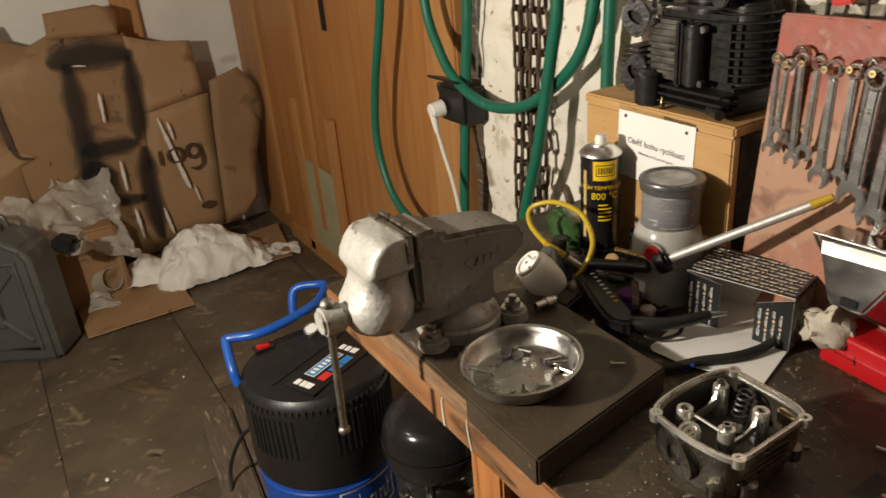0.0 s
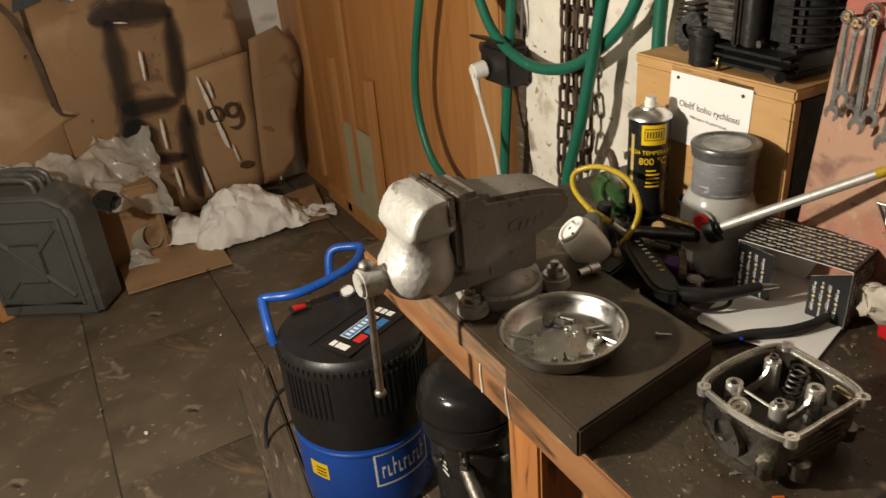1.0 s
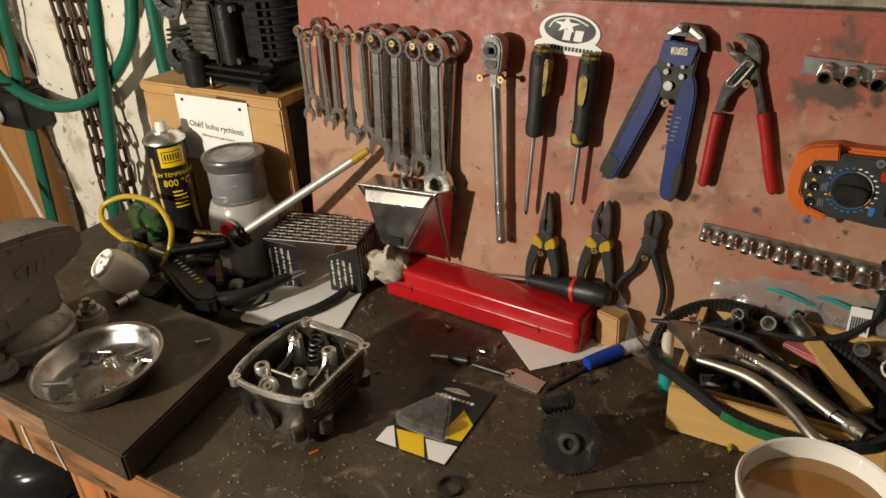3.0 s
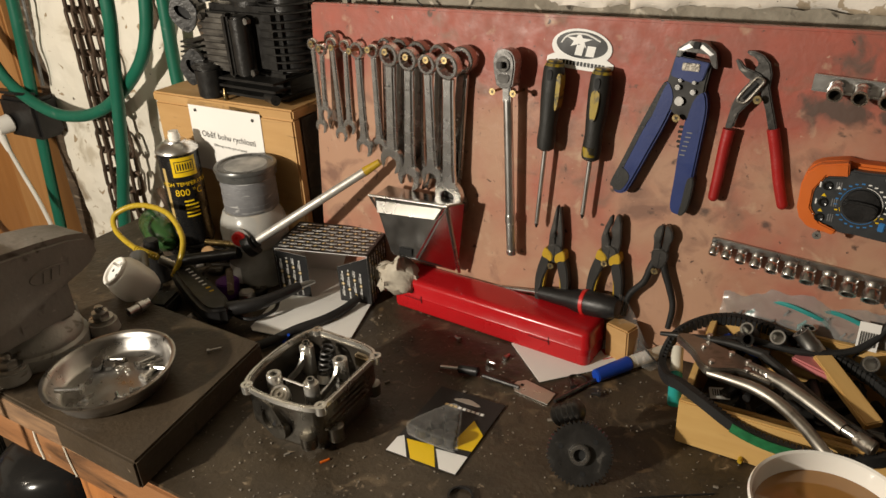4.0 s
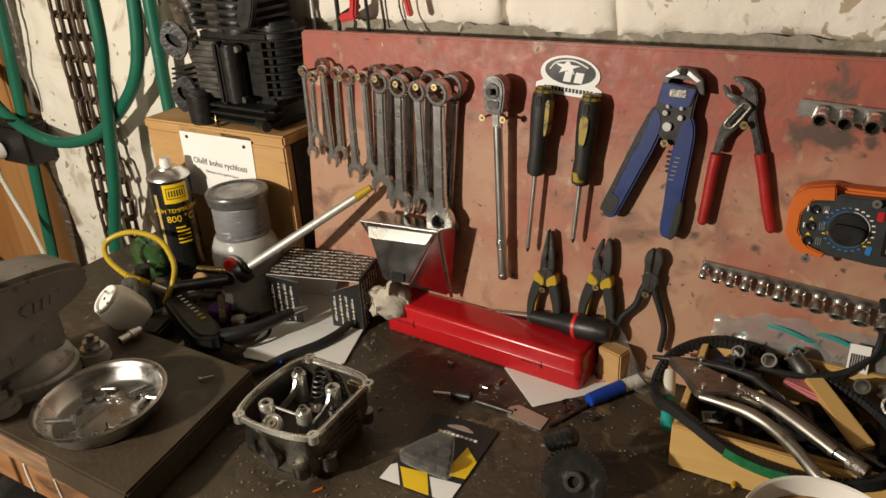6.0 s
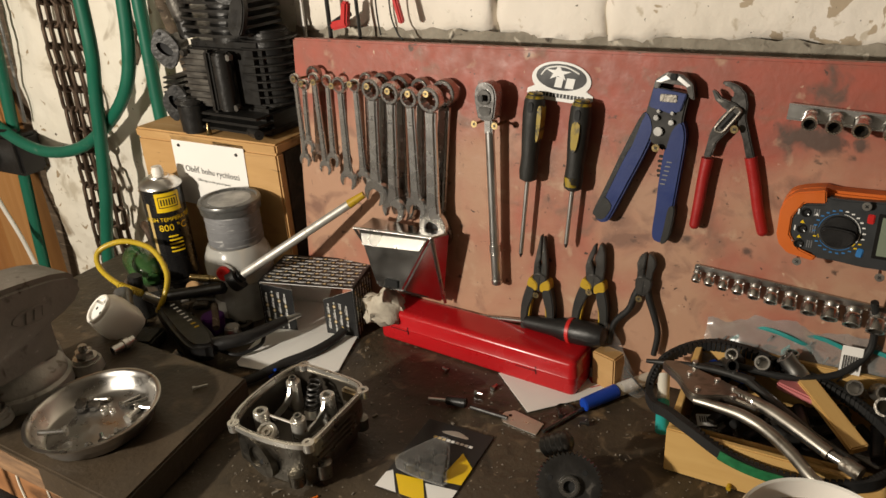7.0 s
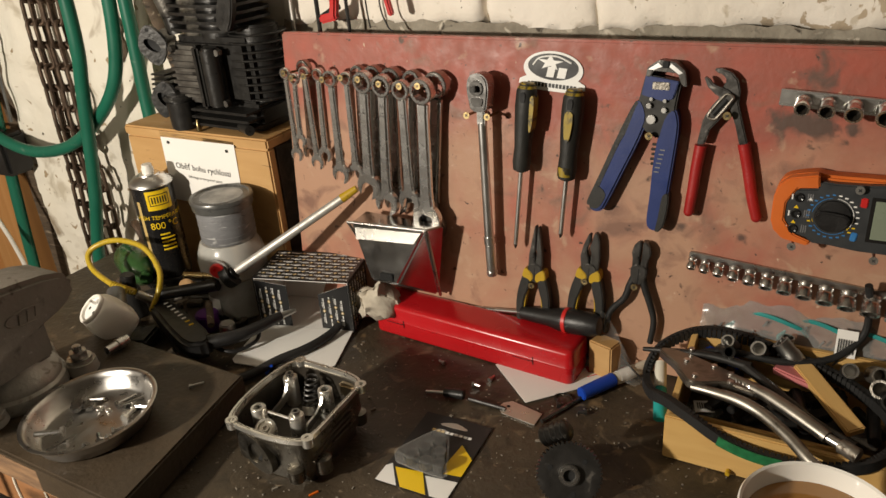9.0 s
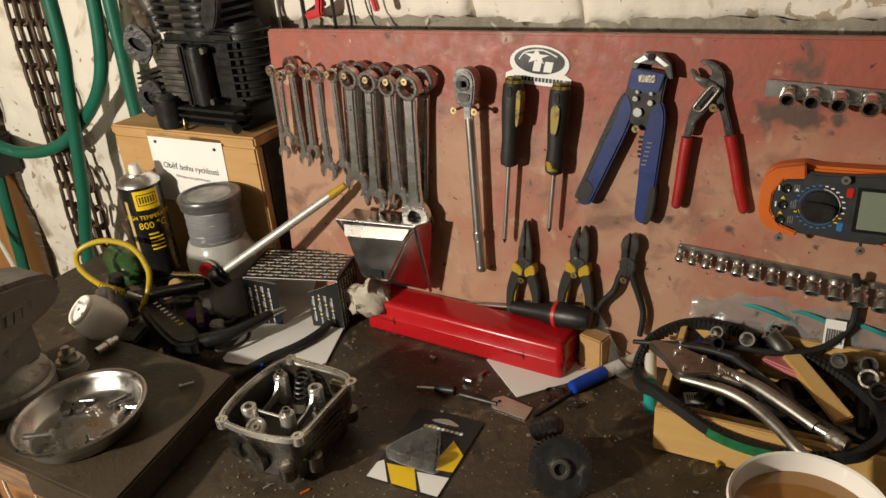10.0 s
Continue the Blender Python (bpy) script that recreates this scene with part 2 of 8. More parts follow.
material("black_oxide", (0.020, 0.019, 0.0185), 0.40, 0.4, second=(0.036, 0.034, 0.031), scale=40)
material("nickel_grip", (0.40, 0.37, 0.325), 0.40, 1.0, second=(0.25, 0.23, 0.20), scale=30, rough_var=0.1, layers=[((0.12, 0.105, 0.085), 40, 0.60, 0.70, 0.6)])
material("alu_rod", (0.52, 0.50, 0.46), 0.50, 0.6, second=(0.42, 0.40, 0.365), scale=60, layers=[((0.26, 0.23, 0.19), 40, 0.60, 0.70, 0.6)])
# plastics, paint, paper
material("hose_green", (0.012, 0.135, 0.082), 0.42, second=(0.010, 0.105, 0.064), scale=14, stain=(0.12, 0.2, 0.15), stain_scale=30, stain_low=0.68, stain_high=0.8)
material("black_plastic", (0.009, 0.0085, 0.0085), 0.40, second=(0.015, 0.014, 0.0135), scale=50, bump=0.15, bump_scale=400)
material("black_matt", (0.0125, 0.012, 0.0105), 0.55, second=(0.020, 0.019, 0.016), scale=60, bump=0.2, bump_scale=500, layers=[((0.045, 0.042, 0.034), 40, 0.66, 0.76, 0.5)])
material("black_gloss", (0.010, 0.010, 0.010), 0.17, second=(0.016, 0.015, 0.014), scale=10, rough_var=0.06, layers=[((0.05, 0.046, 0.04), 30, 0.64, 0.76, 0.6)])
material("blue_paint", (0.012, 0.070, 0.36), 0.30, second=(0.010, 0.06, 0.31), scale=8, rough_var=0.06)
material("blue_tube", (0.012, 0.085, 0.40), 0.33, second=(0.010, 0.07, 0.33), scale=12)
material("blue_grip", (0.009, 0.027, 0.145), 0.48, second=(0.008, 0.021, 0.11), scale=30, bump=0.06, bump_scale=300, layers=[((0.010, 0.012, 0.026), 24, 0.60, 0.72, 0.8)])
material("blue_cap", (0.008, 0.05, 0.36), 0.35)
material("red_grip", (0.36, 0.018, 0.016), 0.42, second=(0.28, 0.014, 0.013), scale=25, bump=0.15)
material("red_paint", (0.46, 0.010, 0.014), 0.24, second=(0.40, 0.009, 0.012), scale=10, rough_var=0.07, stain=(0.32, 0.01, 0.012), stain_scale=30, stain_low=0.66, stain_high=0.75)
material("red_plastic", (0.52, 0.02, 0.018), 0.35)
material("orange_rubber", (0.62, 0.135, 0.012), 0.5, second=(0.54, 0.11, 0.01), scale=30)
material("yellow_plastic", (0.50, 0.32, 0.014), 0.44, second=(0.40, 0.25, 0.012), scale=60, layers=[((0.07, 0.055, 0.02), 70, 0.58, 0.68, 0.6)])
material("yellow_worn", (0.36, 0.25, 0.018), 0.5, second=(0.26, 0.18, 0.015), scale=60, layers=[((0.03, 0.026, 0.016), 60, 0.50, 0.60, 0.6)])
material("yellow_hose", (0.55, 0.39, 0.03), 0.32, second=(0.44, 0.30, 0.02), scale=30, trans=0.15)
material("yellow_ink", (0.78, 0.52, 0.01), 0.4)
material("white_ink", (0.78, 0.77, 0.74), 0.5)
material("black_ink", (0.012, 0.012, 0.012), 0.5)
material("blue_ink", (0.03, 0.17, 0.42), 0.5)
material("red_ink", (0.55, 0.03, 0.025), 0.5)
material("gold_ink", (0.62, 0.45, 0.18), 0.4, 0.3)
material("can_black", (0.010, 0.010, 0.010), 0.28, second=(0.016, 0.015, 0.015), scale=30)
material("white_plastic", (0.80, 0.77, 0.71), 0.40, second=(0.72, 0.68, 0.61), scale=25, layers=[((0.46, 0.40, 0.31), 26, 0.62, 0.74, 1.0)])
material("off_white_cable", (0.68, 0.65, 0.58), 0.4, second=(0.6, 0.56, 0.49), scale=20)
material("paper", (0.80, 0.78, 0.74), 0.8, second=(0.75, 0.73, 0.69), scale=8, stain=(0.6, 0.56, 0.49), stain_scale=7, stain_low=0.66, stain_high=0.8)
material("card_white", (0.76, 0.745, 0.71), 0.55, second=(0.70, 0.685, 0.65), scale=10, stain=(0.5, 0.46, 0.39), stain_scale=16, stain_low=0.68, stain_high=0.78)
material("box_black", (0.012, 0.012, 0.013), 0.35, second=(0.018, 0.018, 0.018), scale=30)
material("cloth_white", (0.86, 0.84, 0.79), 0.85, second=(0.70, 0.66, 0.59), scale=10, bump=0.3, bump_scale=300)
material("rag", (0.55, 0.50, 0.41), 0.9, second=(0.38, 0.33, 0.26), scale=40, bump=0.5)
material("film_plastic", (0.62, 0.58, 0.51), 0.22, second=(0.5, 0.46, 0.4), scale=18, alpha=0.55)
material("clear_film", (0.80, 0.79, 0.75), 0.10, alpha=0.08, rough_var=0.05)
material("bag_film", (0.42, 0.43, 0.42), 0.2, second=(0.3, 0.31, 0.3), scale=30, alpha=0.42, rough_var=0.08)
material("teal_gasket", (0.03, 0.30, 0.28), 0.5, second=(0.02, 0.22, 0.21), scale=30)
material("jar_grey", (0.20, 0.20, 0.205), 0.5, second=(0.14, 0.14, 0.145), scale=20, stretch=(1, 1, 3), bump=0.3, layers=[((0.40, 0.395, 0.385), 34, 0.58, 0.68, 0.5), ((0.08, 0.075, 0.07), 12, 0.62, 0.70, 0.8)])
material("jar_lid", (0.165, 0.165, 0.16), 0.34, 0.5, second=(0.10, 0.10, 0.095), scale=30, layers=[((0.33, 0.32, 0.30), 40, 0.62, 0.70, 0.4)])
material("jar_lid_paper", (0.50, 0.49, 0.46), 0.6, second=(0.24, 0.24, 0.23), scale=28, amount=1.0)
material("clear_tub", (0.52, 0.51, 0.475), 0.26, second=(0.40, 0.39, 0.36), scale=12, alpha=0.70, layers=[((0.26, 0.24, 0.205), 18, 0.60, 0.74, 0.8)])
material("purple_plastic", (0.09, 0.014, 0.16), 0.35)
material("cork", (0.42, 0.26, 0.12), 0.8, second=(0.3, 0.17, 0.07), scale=90, bump=0.4)
material("green_film_bag", (0.045, 0.115, 0.035), 0.18, second=(0.028, 0.075, 0.022), scale=10, trans=0.2)
material("green_bag", (0.015, 0.16, 0.065), 0.35, second=(0.55, 0.58, 0.52), scale=9, amount=1.6)
material("rubber", (0.009, 0.009, 0.0085), 0.62, second=(0.015, 0.014, 0.0135), scale=40, bump=0.3, bump_scale=300)
material("belt_label", (0.008, 0.075, 0.026), 0.45, second=(0.02, 0.17, 0.06), scale=120)
material("jerry_grey", (0.088, 0.088, 0.080), 0.48, second=(0.068, 0.068, 0.062), scale=8, bump=0.3, bump_scale=60, layers=[((0.15, 0.128, 0.10), 7, 0.60, 0.72, 1.0), ((0.035, 0.03, 0.024), 18, 0.66, 0.72, 0.8)])
material("mug_glaze", (0.80, 0.775, 0.72), 0.14, second=(0.77, 0.745, 0.69), scale=6, rough_var=0.04, coat=0.4)
material("tea", (0.30, 0.145, 0.040), 0.05, second=(0.34, 0.17, 0.05), scale=3, rough_var=0.0, coat=0.5)
material("screen", (0.20, 0.23, 0.17), 0.25)
material("meter_face", (0.030, 0.032, 0.034), 0.4, second=(0.036, 0.038, 0.04), scale=60)
material("marker_white", (0.70, 0.67, 0.58), 0.4, second=(0.62, 0.58, 0.48), scale=20)
material("teal_cap", (0.02, 0.30, 0.28), 0.4)
material("pink_eraser", (0.50, 0.16, 0.16), 0.6)
material("grit", (0.30, 0.27, 0.22), 0.8, second=(0.12, 0.10, 0.08), scale=60)
material("jar_glass_bag", (0.50, 0.45, 0.36), 0.15, second=(0.38, 0.33, 0.25), scale=14, alpha=0.65)

# ---- mesh helpers ----
def thing(name, m=None, label="", category="", group="", kind=""):
    ob = new(name)
    ob.empty_display_size = 0.02
    if m is not None:
        ob.matrix_world = m
    return tagged(ob, label, category, group, kind)


def finish(bm, name, mat, smooth=35):
    bmesh.ops.recalc_face_normals(bm, faces=bm.faces)
    me = bpy.data.meshes.new(name)
    if smooth:
        lim = radians(smooth)
        for f in bm.faces:
            f.smooth = True
        for e in bm.edges:
            e.smooth = len(e.link_faces) == 2 and e.calc_face_angle(0) < lim
    bm.to_mesh(me)
    bm.free()
    me.materials.append(M(mat))
    return me


def part(name, bm, mat, parent=None, label="", smooth=35, m=None):
    ob = new(name, finish(bm, name, mat, smooth))
    if m is not None:
        ob.matrix_basis = m
    if parent is not None:
        ob.parent = parent
    return tagged(ob, label)


def solo(name, bm, mat, label, category, group="", kind="", m=None, smooth=35):
    ob = part(name, bm, mat, None, label, smooth, m)
    return tagged(ob, label, category, group, kind)


def bevelled(bm, geom_verts, w, seg=2):
    vs = set(geom_verts)
    es = [e for e in bm.edges if e.verts[0] in vs and e.verts[1] in vs and len(e.link_faces) == 2 and e.calc_face_angle(0) > 0.5]
    if es and w > 0:
        bmesh.ops.bevel(bm, geom=es, offset=w, segments=seg, affect="EDGES", clamp_overlap=True)


def box(bm, c, s, w=0.0, m=None, seg=2):
    r = bmesh.ops.create_cube(bm, size=1.0)
    mm = Matrix.Translation(c) @ Matrix.Diagonal((*s, 1))
    bmesh.ops.transform(bm, matrix=(m @ mm) if m is not None else mm, verts=r["verts"])
    bevelled(bm, r["verts"], w, seg)
    return bm


def cyl(bm, a, b, r0, r1=None, n=24, w=0.0):
    a, b = Vector(a), Vector(b)
    r1 = r0 if r1 is None else r1
    d = b - a
    r = bmesh.ops.create_cone(bm, cap_ends=True, segments=n, radius1=r0, radius2=r1, depth=d.length)
    q = d.to_track_quat("Z", "Y").to_matrix().to_4x4()
    bmesh.ops.transform(bm, matrix=Matrix.Translation((a + b) / 2) @ q, verts=r["verts"])
    bevelled(bm, r["verts"], w, 2)
    return bm


def ball(bm, c, r, s=(1, 1, 1), n=20):
    k = bmesh.ops.create_uvsphere(bm, u_segments=n, v_segments=max(6, n * 2 // 3), radius=r)
    bmesh.ops.transform(bm, matrix=Matrix.Translation(c) @ Matrix.Diagonal((*s, 1)), verts=k["verts"])
    return bm


def prism(bm, pts, lo, hi, axis="y", w=0.0, seg=2):
    """A polygon, given in the two other axes, drawn out along axis from lo to hi."""
    def at(p, h):
        return {"y": (p[0], h, p[1]), "z": (p[0], p[1], h), "x": (h, p[0], p[1])}[axis]
    a = [bm.verts.new(at(p, lo)) for p in pts]
    b = [bm.verts.new(at(p, hi)) for p in pts]
    bm.faces.new(a)
    bm.faces.new(b[::-1])
    n = len(pts)
    for i in range(n):
        bm.faces.new((a[i], b[i], b[(i + 1) % n], a[(i + 1) % n]))
    bmesh.ops.recalc_face_normals(bm, faces=bm.faces)
    bevelled(bm, a + b, w, seg)
    return bm


def lathe(bm, profile, n=32, m=None, closed=False):
    """A profile of (radius, height) turned round the z axis."""
    rings = []
    for r, z in profile:
        if r < 1e-6:
            rings.append([bm.verts.new((0, 0, z))] * n)
        else:
            rings.append([bm.verts.new((r * math.cos(2 * math.pi * i / n), r * math.sin(2 * math.pi * i / n), z)) for i in range(n)])
    pairs = list(zip(rings, rings[1:])) + ([(rings[-1], rings[0])] if closed else [])
    for a, b in pairs:
        for i in range(n):
            f = []
            for v in (a[i], a[(i + 1) % n], b[(i + 1) % n], b[i]):
                if v not in f:
                    f.append(v)
            if len(f) > 2:
                bm.faces.new(f)
    if m is not None:
        bmesh.ops.transform(bm, matrix=m, verts=list({v for r in rings for v in r}))
    return bm


def smooth_line(pts, k=6, loop=False):
    pts = [Vector(p) for p in pts]
    n = len(pts)
    out = []
    for i in range(n if loop else n - 1):
        g = (lambda j: pts[j % n]) if loop else (lambda j: pts[min(max(j, 0), n - 1)])
        p0, p1, p2, p3 = g(i - 1), g(i), g(i + 1), g(i + 2)
        for s in range(k):
            t = s / k
            out.append(0.5 * ((2 * p1) + (p2 - p0) * t + (2 * p0 - 5 * p1 + 4 * p2 - p3) * t * t + (3 * p1 - p0 - 3 * p2 + p3) * t ** 3))
    if not loop:
        out.append(pts[-1])
    return out


def tube(bm, pts, r, n=10, k=6, loop=False, flat=None, up=(0, 0, 1)):
    """A round tube along smoothed points; flat=(width, height) gives a strap lying to 'up'."""
    line = smooth_line(pts, k, loop) if k > 1 else [Vector(p) for p in pts]
    rings = []
    prev = Vector(up)
    for i, p in enumerate(line):
        a = line[(i - 1) % len(line)] if loop or i else p
        b = line[(i + 1) % len(line)] if loop or i < len(line) - 1 else p
        d = (b - a).normalized()
        base = Vector(up) if flat else prev
        u = base - d * base.dot(d)
        u = u.normalized() if u.length > 1e-4 else d.orthogonal().normalized()
        v = d.cross(u)
        prev = u
        rr = r(i / max(1, len(line) - 1)) if callable(r) else r
        if flat:
            w, h = flat
            ring = [p + v * sx * w / 2 + u * sy * h / 2 for sx, sy in ((-1, -1), (1, -1), (1, 1), (-1, 1))]
        else:
            ring = [p + (u * math.cos(2 * math.pi * j / n) + v * math.sin(2 * math.pi * j / n)) * rr for j in range(n)]
        rings.append([bm.verts.new(q) for q in ring])
    m = len(rings[0])
    for a, b in list(zip(rings, rings[1:])) + ([(rings[-1], rings[0])] if loop else []):
        for j in range(m):
            bm.faces.new((a[j], a[(j + 1) % m], b[(j + 1) % m], b[j]))
    if not loop:
        bm.faces.new(rings[0][::-1])
        bm.faces.new(rings[-1])
    return bm


def crumple(bm, amount, scale, seed=0.0, verts=None):
    for v in (verts or bm.verts):
        n = noise.noise_vector(v.co * scale + Vector((seed, seed * 2, seed * 3)))
        v.co += n * amount
    return bm


def sheet(nx, ny, place):
    """A grid whose points place(u, v) gives."""
    bm = bmesh.new()
    g = [[bm.verts.new(place(i / nx, j / ny)) for i in range(nx + 1)] for j in range(ny + 1)]
    for j in range(ny):
        for i in range(nx):
            bm.faces.new((g[j][i], g[j][i + 1], g[j + 1][i + 1], g[j + 1][i]))
    return bm


def thicken(bm, t):
    bmesh.ops.recalc_face_normals(bm, faces=bm.faces)
    bmesh.ops.solidify(bm, geom=bm.faces[:], thickness=t)
    return bm


def lettering(body, size, bend=0.0):
    """Text as a bmesh in the x-z plane, facing -y, centred; bend: radius of the upright cylinder it lies on."""
    cu = bpy.data.curves.new("lettering", "FONT")
    cu.body, cu.size, cu.align_x, cu.align_y = body, size, "CENTER", "CENTER"
    cu.extrude, cu.resolution_u = 0.0, 3
    ob = bpy.data.objects.new("lettering", cu)
    scene.collection.objects.link(ob)
    me = bpy.data.meshes.new_from_object(ob.evaluated_get(bpy.context.evaluated_depsgraph_get()))
    bm = bmesh.new()
    bm.from_mesh(me)
    bpy.data.objects.remove(ob)
    bpy.data.curves.remove(cu)
    bpy.data.meshes.remove(me)
    if bend:
        bmesh.ops.subdivide_edges(bm, edges=[e for e in bm.edges if e.calc_length() > 0.006], cuts=2)
    for v in bm.verts:
        x, z = v.co.x, v.co.y
        v.co = (bend * math.sin(x / bend), -bend * math.cos(x / bend), z) if bend else (x, 0.0, z)
    return bm


def patch_on_cylinder(r, a0, a1, z0, z1, n=10):
    return sheet(n, 1, lambda u, v: (r * math.sin(a0 + (a1 - a0) * u), -r * math.cos(a0 + (a1 - a0) * u), z0 + (z1 - z0) * v))


def arc(cx, cz, r, a0, a1, n=8):
    return [(cx + r * math.cos(radians(a0 + (a1 - a0) * i / n)), cz + r * math.sin(radians(a0 + (a1 - a0) * i / n))) for i in range(n + 1)]


BENCH = 0.85
BOARD = pose(0, 0, BENCH, -5.71)  # the tool board leans back against the wall


def on_board(x, z, out=0.0, turn=0.0):
    """A pose on the board at the world's x and height z, out metres proud, turned clockwise in degrees."""
    return BOARD @ Matrix.Translation((x, -out, (z - BENCH) / 0.995)) @ pose(0, 0, 0, 0, turn, 0)


def on_bench(x, y, turn=0.0, lift=0.0):
    return pose(x, y, BENCH + lift, 0, 0, turn)

# ---- the room ----
WALL_Y = 0.14


def slab(name, c, s, mat, label="", w=0.0):
    return solo(name, box(bmesh.new(), c, s, w), mat, label, name.split("_")[0], kind="structure")


slab("ground", (-0.5, -1.4, -0.0575), (6.4, 4.6, 0.10), "floor_grout", "dark dirty screed under the stone floor")
# the ceiling, east and south sides are added out of view to limit bounce
slab("ceiling", (-0.5, -1.4, 2.5), (6.4, 4.6, 0.1), "unseen_ceiling_dark", "unseen ceiling, darkened to cut bounced light")
slab("wall_west", (-3.5, -1.4, 1.2), (0.1, 4.5, 2.55), "white_wall", "white painted wall behind the cardboard")
slab("wall_east", (2.5, -1.4, 1.2), (0.1, 4.5, 2.55), "unseen_wall_dark", "unseen closing wall, darkened to cut bounced light")
slab("wall_south", (-0.5, -3.6, 1.2), (6.1, 0.1, 2.55), "unseen_wall_dark", "unseen closing wall, darkened to cut bounced light")
back = thing("wall_north", None, "white-painted rough brick wall behind the workbench", "wall", kind="structure")
part("backing", box(bmesh.new(), (0.62, WALL_Y + 0.08, 1.2), (3.72, 0.12, 2.5)), "wall_paint", back)


def plaster(u, v):
    x, z = -1.24 + 0.96 * u, 0.02 + 2.4 * v
    y = WALL_Y + 0.018 * noise.noise((x * 5, z * 5, 0)) + 0.007 * noise.noise((x * 17, z * 17, 3)) + 0.003 * noise.noise((x * 50, z * 50, 7))
    return (x, y, z)


part("plaster", sheet(90, 200, plaster), "wall_paint", back, "lumpy white-washed plaster with flaked patches", 180)


def block(x0, x1, z0, z1, seed):
    """One whitewashed stone, its face uneven and its edges chipped."""
    nx_, nz_ = max(6, int((x1 - x0) / 0.009)), 18

    def at(u, v):
        x, z = x0 + (x1 - x0) * u, z0 + (z1 - z0) * v
        e = min(u * (x1 - x0), (1 - u) * (x1 - x0), v * (z1 - z0), (1 - v) * (z1 - z0))
        edge = max(0.0, 1 - e / 0.014)
        wob = Vector((noise.noise((x * 30, z * 30, seed)), 0, noise.noise((x * 30 + 9, z * 30, seed)))) * 0.007 * edge
        chip = max(0.0, noise.noise((x * 19, z * 19, seed + 4))) * 0.030 * edge
        y = WALL_Y - 0.006 + 0.003 * edge ** 2 + chip + 0.006 * noise.noise((x * 9, z * 9, seed)) + 0.0022 * noise.noise((x * 42, z * 42, 2)) + 0.001 * noise.noise((x * 110, z * 110, 5))
        return Vector((x, y, z)) + wob
    bm = sheet(nx_, nz_, at)
    rim_ = bmesh.ops.extrude_edge_only(bm, edges=[e for e in bm.edges if e.is_boundary])
    for q in rim_["geom"]:
        if isinstance(q, bmesh.types.BMVert):
            q.co.y = WALL_Y + 0.035
    return bm


JOINTS = ((1.284, 1.462, (-0.42, -0.052, 0.112, 0.52, 0.86, 1.3)), (1.468, 1.64, (-0.40, -0.16, 0.2, 0.58, 0.95, 1.3)), (1.07, 1.246, (-0.33, 0.02, 0.40, 0.80, 1.3)))
for row, (z0, z1, xs) in enumerate(JOINTS):
    for k, (x0, x1) in enumerate(zip(xs, xs[1:])):
        part("brick", block(x0 + 0.0012, x1 - 0.0012, z0, z1, row * 7.0 + k), "brick_paint", back, "", 80)
part("mortar_ledge", crumple(sheet(150, 8, lambda u, v: (-0.42 + 1.72 * u, WALL_Y - 0.004 - 0.006 * (1 - v), 1.232 + 0.058 * v)), 0.006, 48, 3), "ledge_grey", back, "grey crumbling mortar bed above the tool board", 60)

# stone slab floor, each stone its own piece
floor = thing("floor", None, "dark worn sandstone slab floor with oily stains", "floor", kind="structure")
stone_rng = random.Random(5)
y = -3.5
while y < 0.2:
    d = stone_rng.uniform(0.42, 0.6)
    x = -3.45 + stone_rng.uniform(-0.3, 0)
    while x < 2.4:
        w = stone_rng.uniform(0.5, 0.85)
        x0, x1 = max(x, -3.45), min(x + w, 2.42)
        if x1 - x0 > 0.1:
            y1 = min(y + d, 0.22)
            bm = bmesh.new()
            near = x0 < -0.7 and y1 > -1.9
            nx_, ny_ = (14, 10) if near else (3, 3)
            sx, sy = x1 - x0 - 0.005, y1 - y - 0.005
            ox, oy = stone_rng.uniform(0, 9), stone_rng.uniform(0, 9)
            bm = sheet(nx_, ny_, lambda u, v: (sx * (u - 0.5), sy * (v - 0.5),
                       0.004 * noise.noise((u * 4 + ox, v * 4 + oy, 1)) + 0.002 * noise.noise((u * 13 + ox, v * 13, 2)) - (0.0015 if u in (0, 1) or v in (0, 1) else 0)))
            b_ = bmesh.ops.extrude_edge_only(bm, edges=[e for e in bm.edges if e.is_boundary])
            for vv in b_["geom"]:
                if isinstance(vv, bmesh.types.BMVert):
                    vv.co.z = -0.03
            part("slab", bm, "floor_stone", floor, m=pose((x0 + x1) / 2, (y + y1) / 2, stone_rng.uniform(-0.003, 0.003), stone_rng.uniform(-0.4, 0.4), stone_rng.uniform(-0.3, 0.3), 0), smooth=50)
        x += w
    y += d

# wooden partition beside the brick wall
WOOD_Y = 0.18
wood = thing("wall_panelling", None, "orange-brown varnished wooden panelling with posts and strips", "panelling", kind="structure")
for x0, x1, y0, mat in ((-3.45, -3.08, 0.0, "panel_wood"), (-3.075, -2.58, -0.004, "panel_wood"), (-2.575, -2.24, 0.003, "panel_wood"), (-2.235, -1.56, -0.003, "panel_wood")):
    part("panel", box(bmesh.new(), ((x0 + x1) / 2, WOOD_Y + 0.02 + y0, 1.22), (x1 - x0, 0.03, 2.44), 0.003), mat, wood)
part("post", box(bmesh.new(), (-1.475, WOOD_Y + 0.01, 1.22), (0.165, 0.06, 2.44), 0.006), "pine_post", wood, "pine post with a dark knot")
# recessed post: the gap's shade is put into the colour by a darker wood
part("post", box(bmesh.new(), (-1.34, WOOD_Y + 0.04, 1.22), (0.10, 0.04, 2.44), 0.004), "old_wood", wood, "post in the gap beside the bricks, shade put in as darker wood")
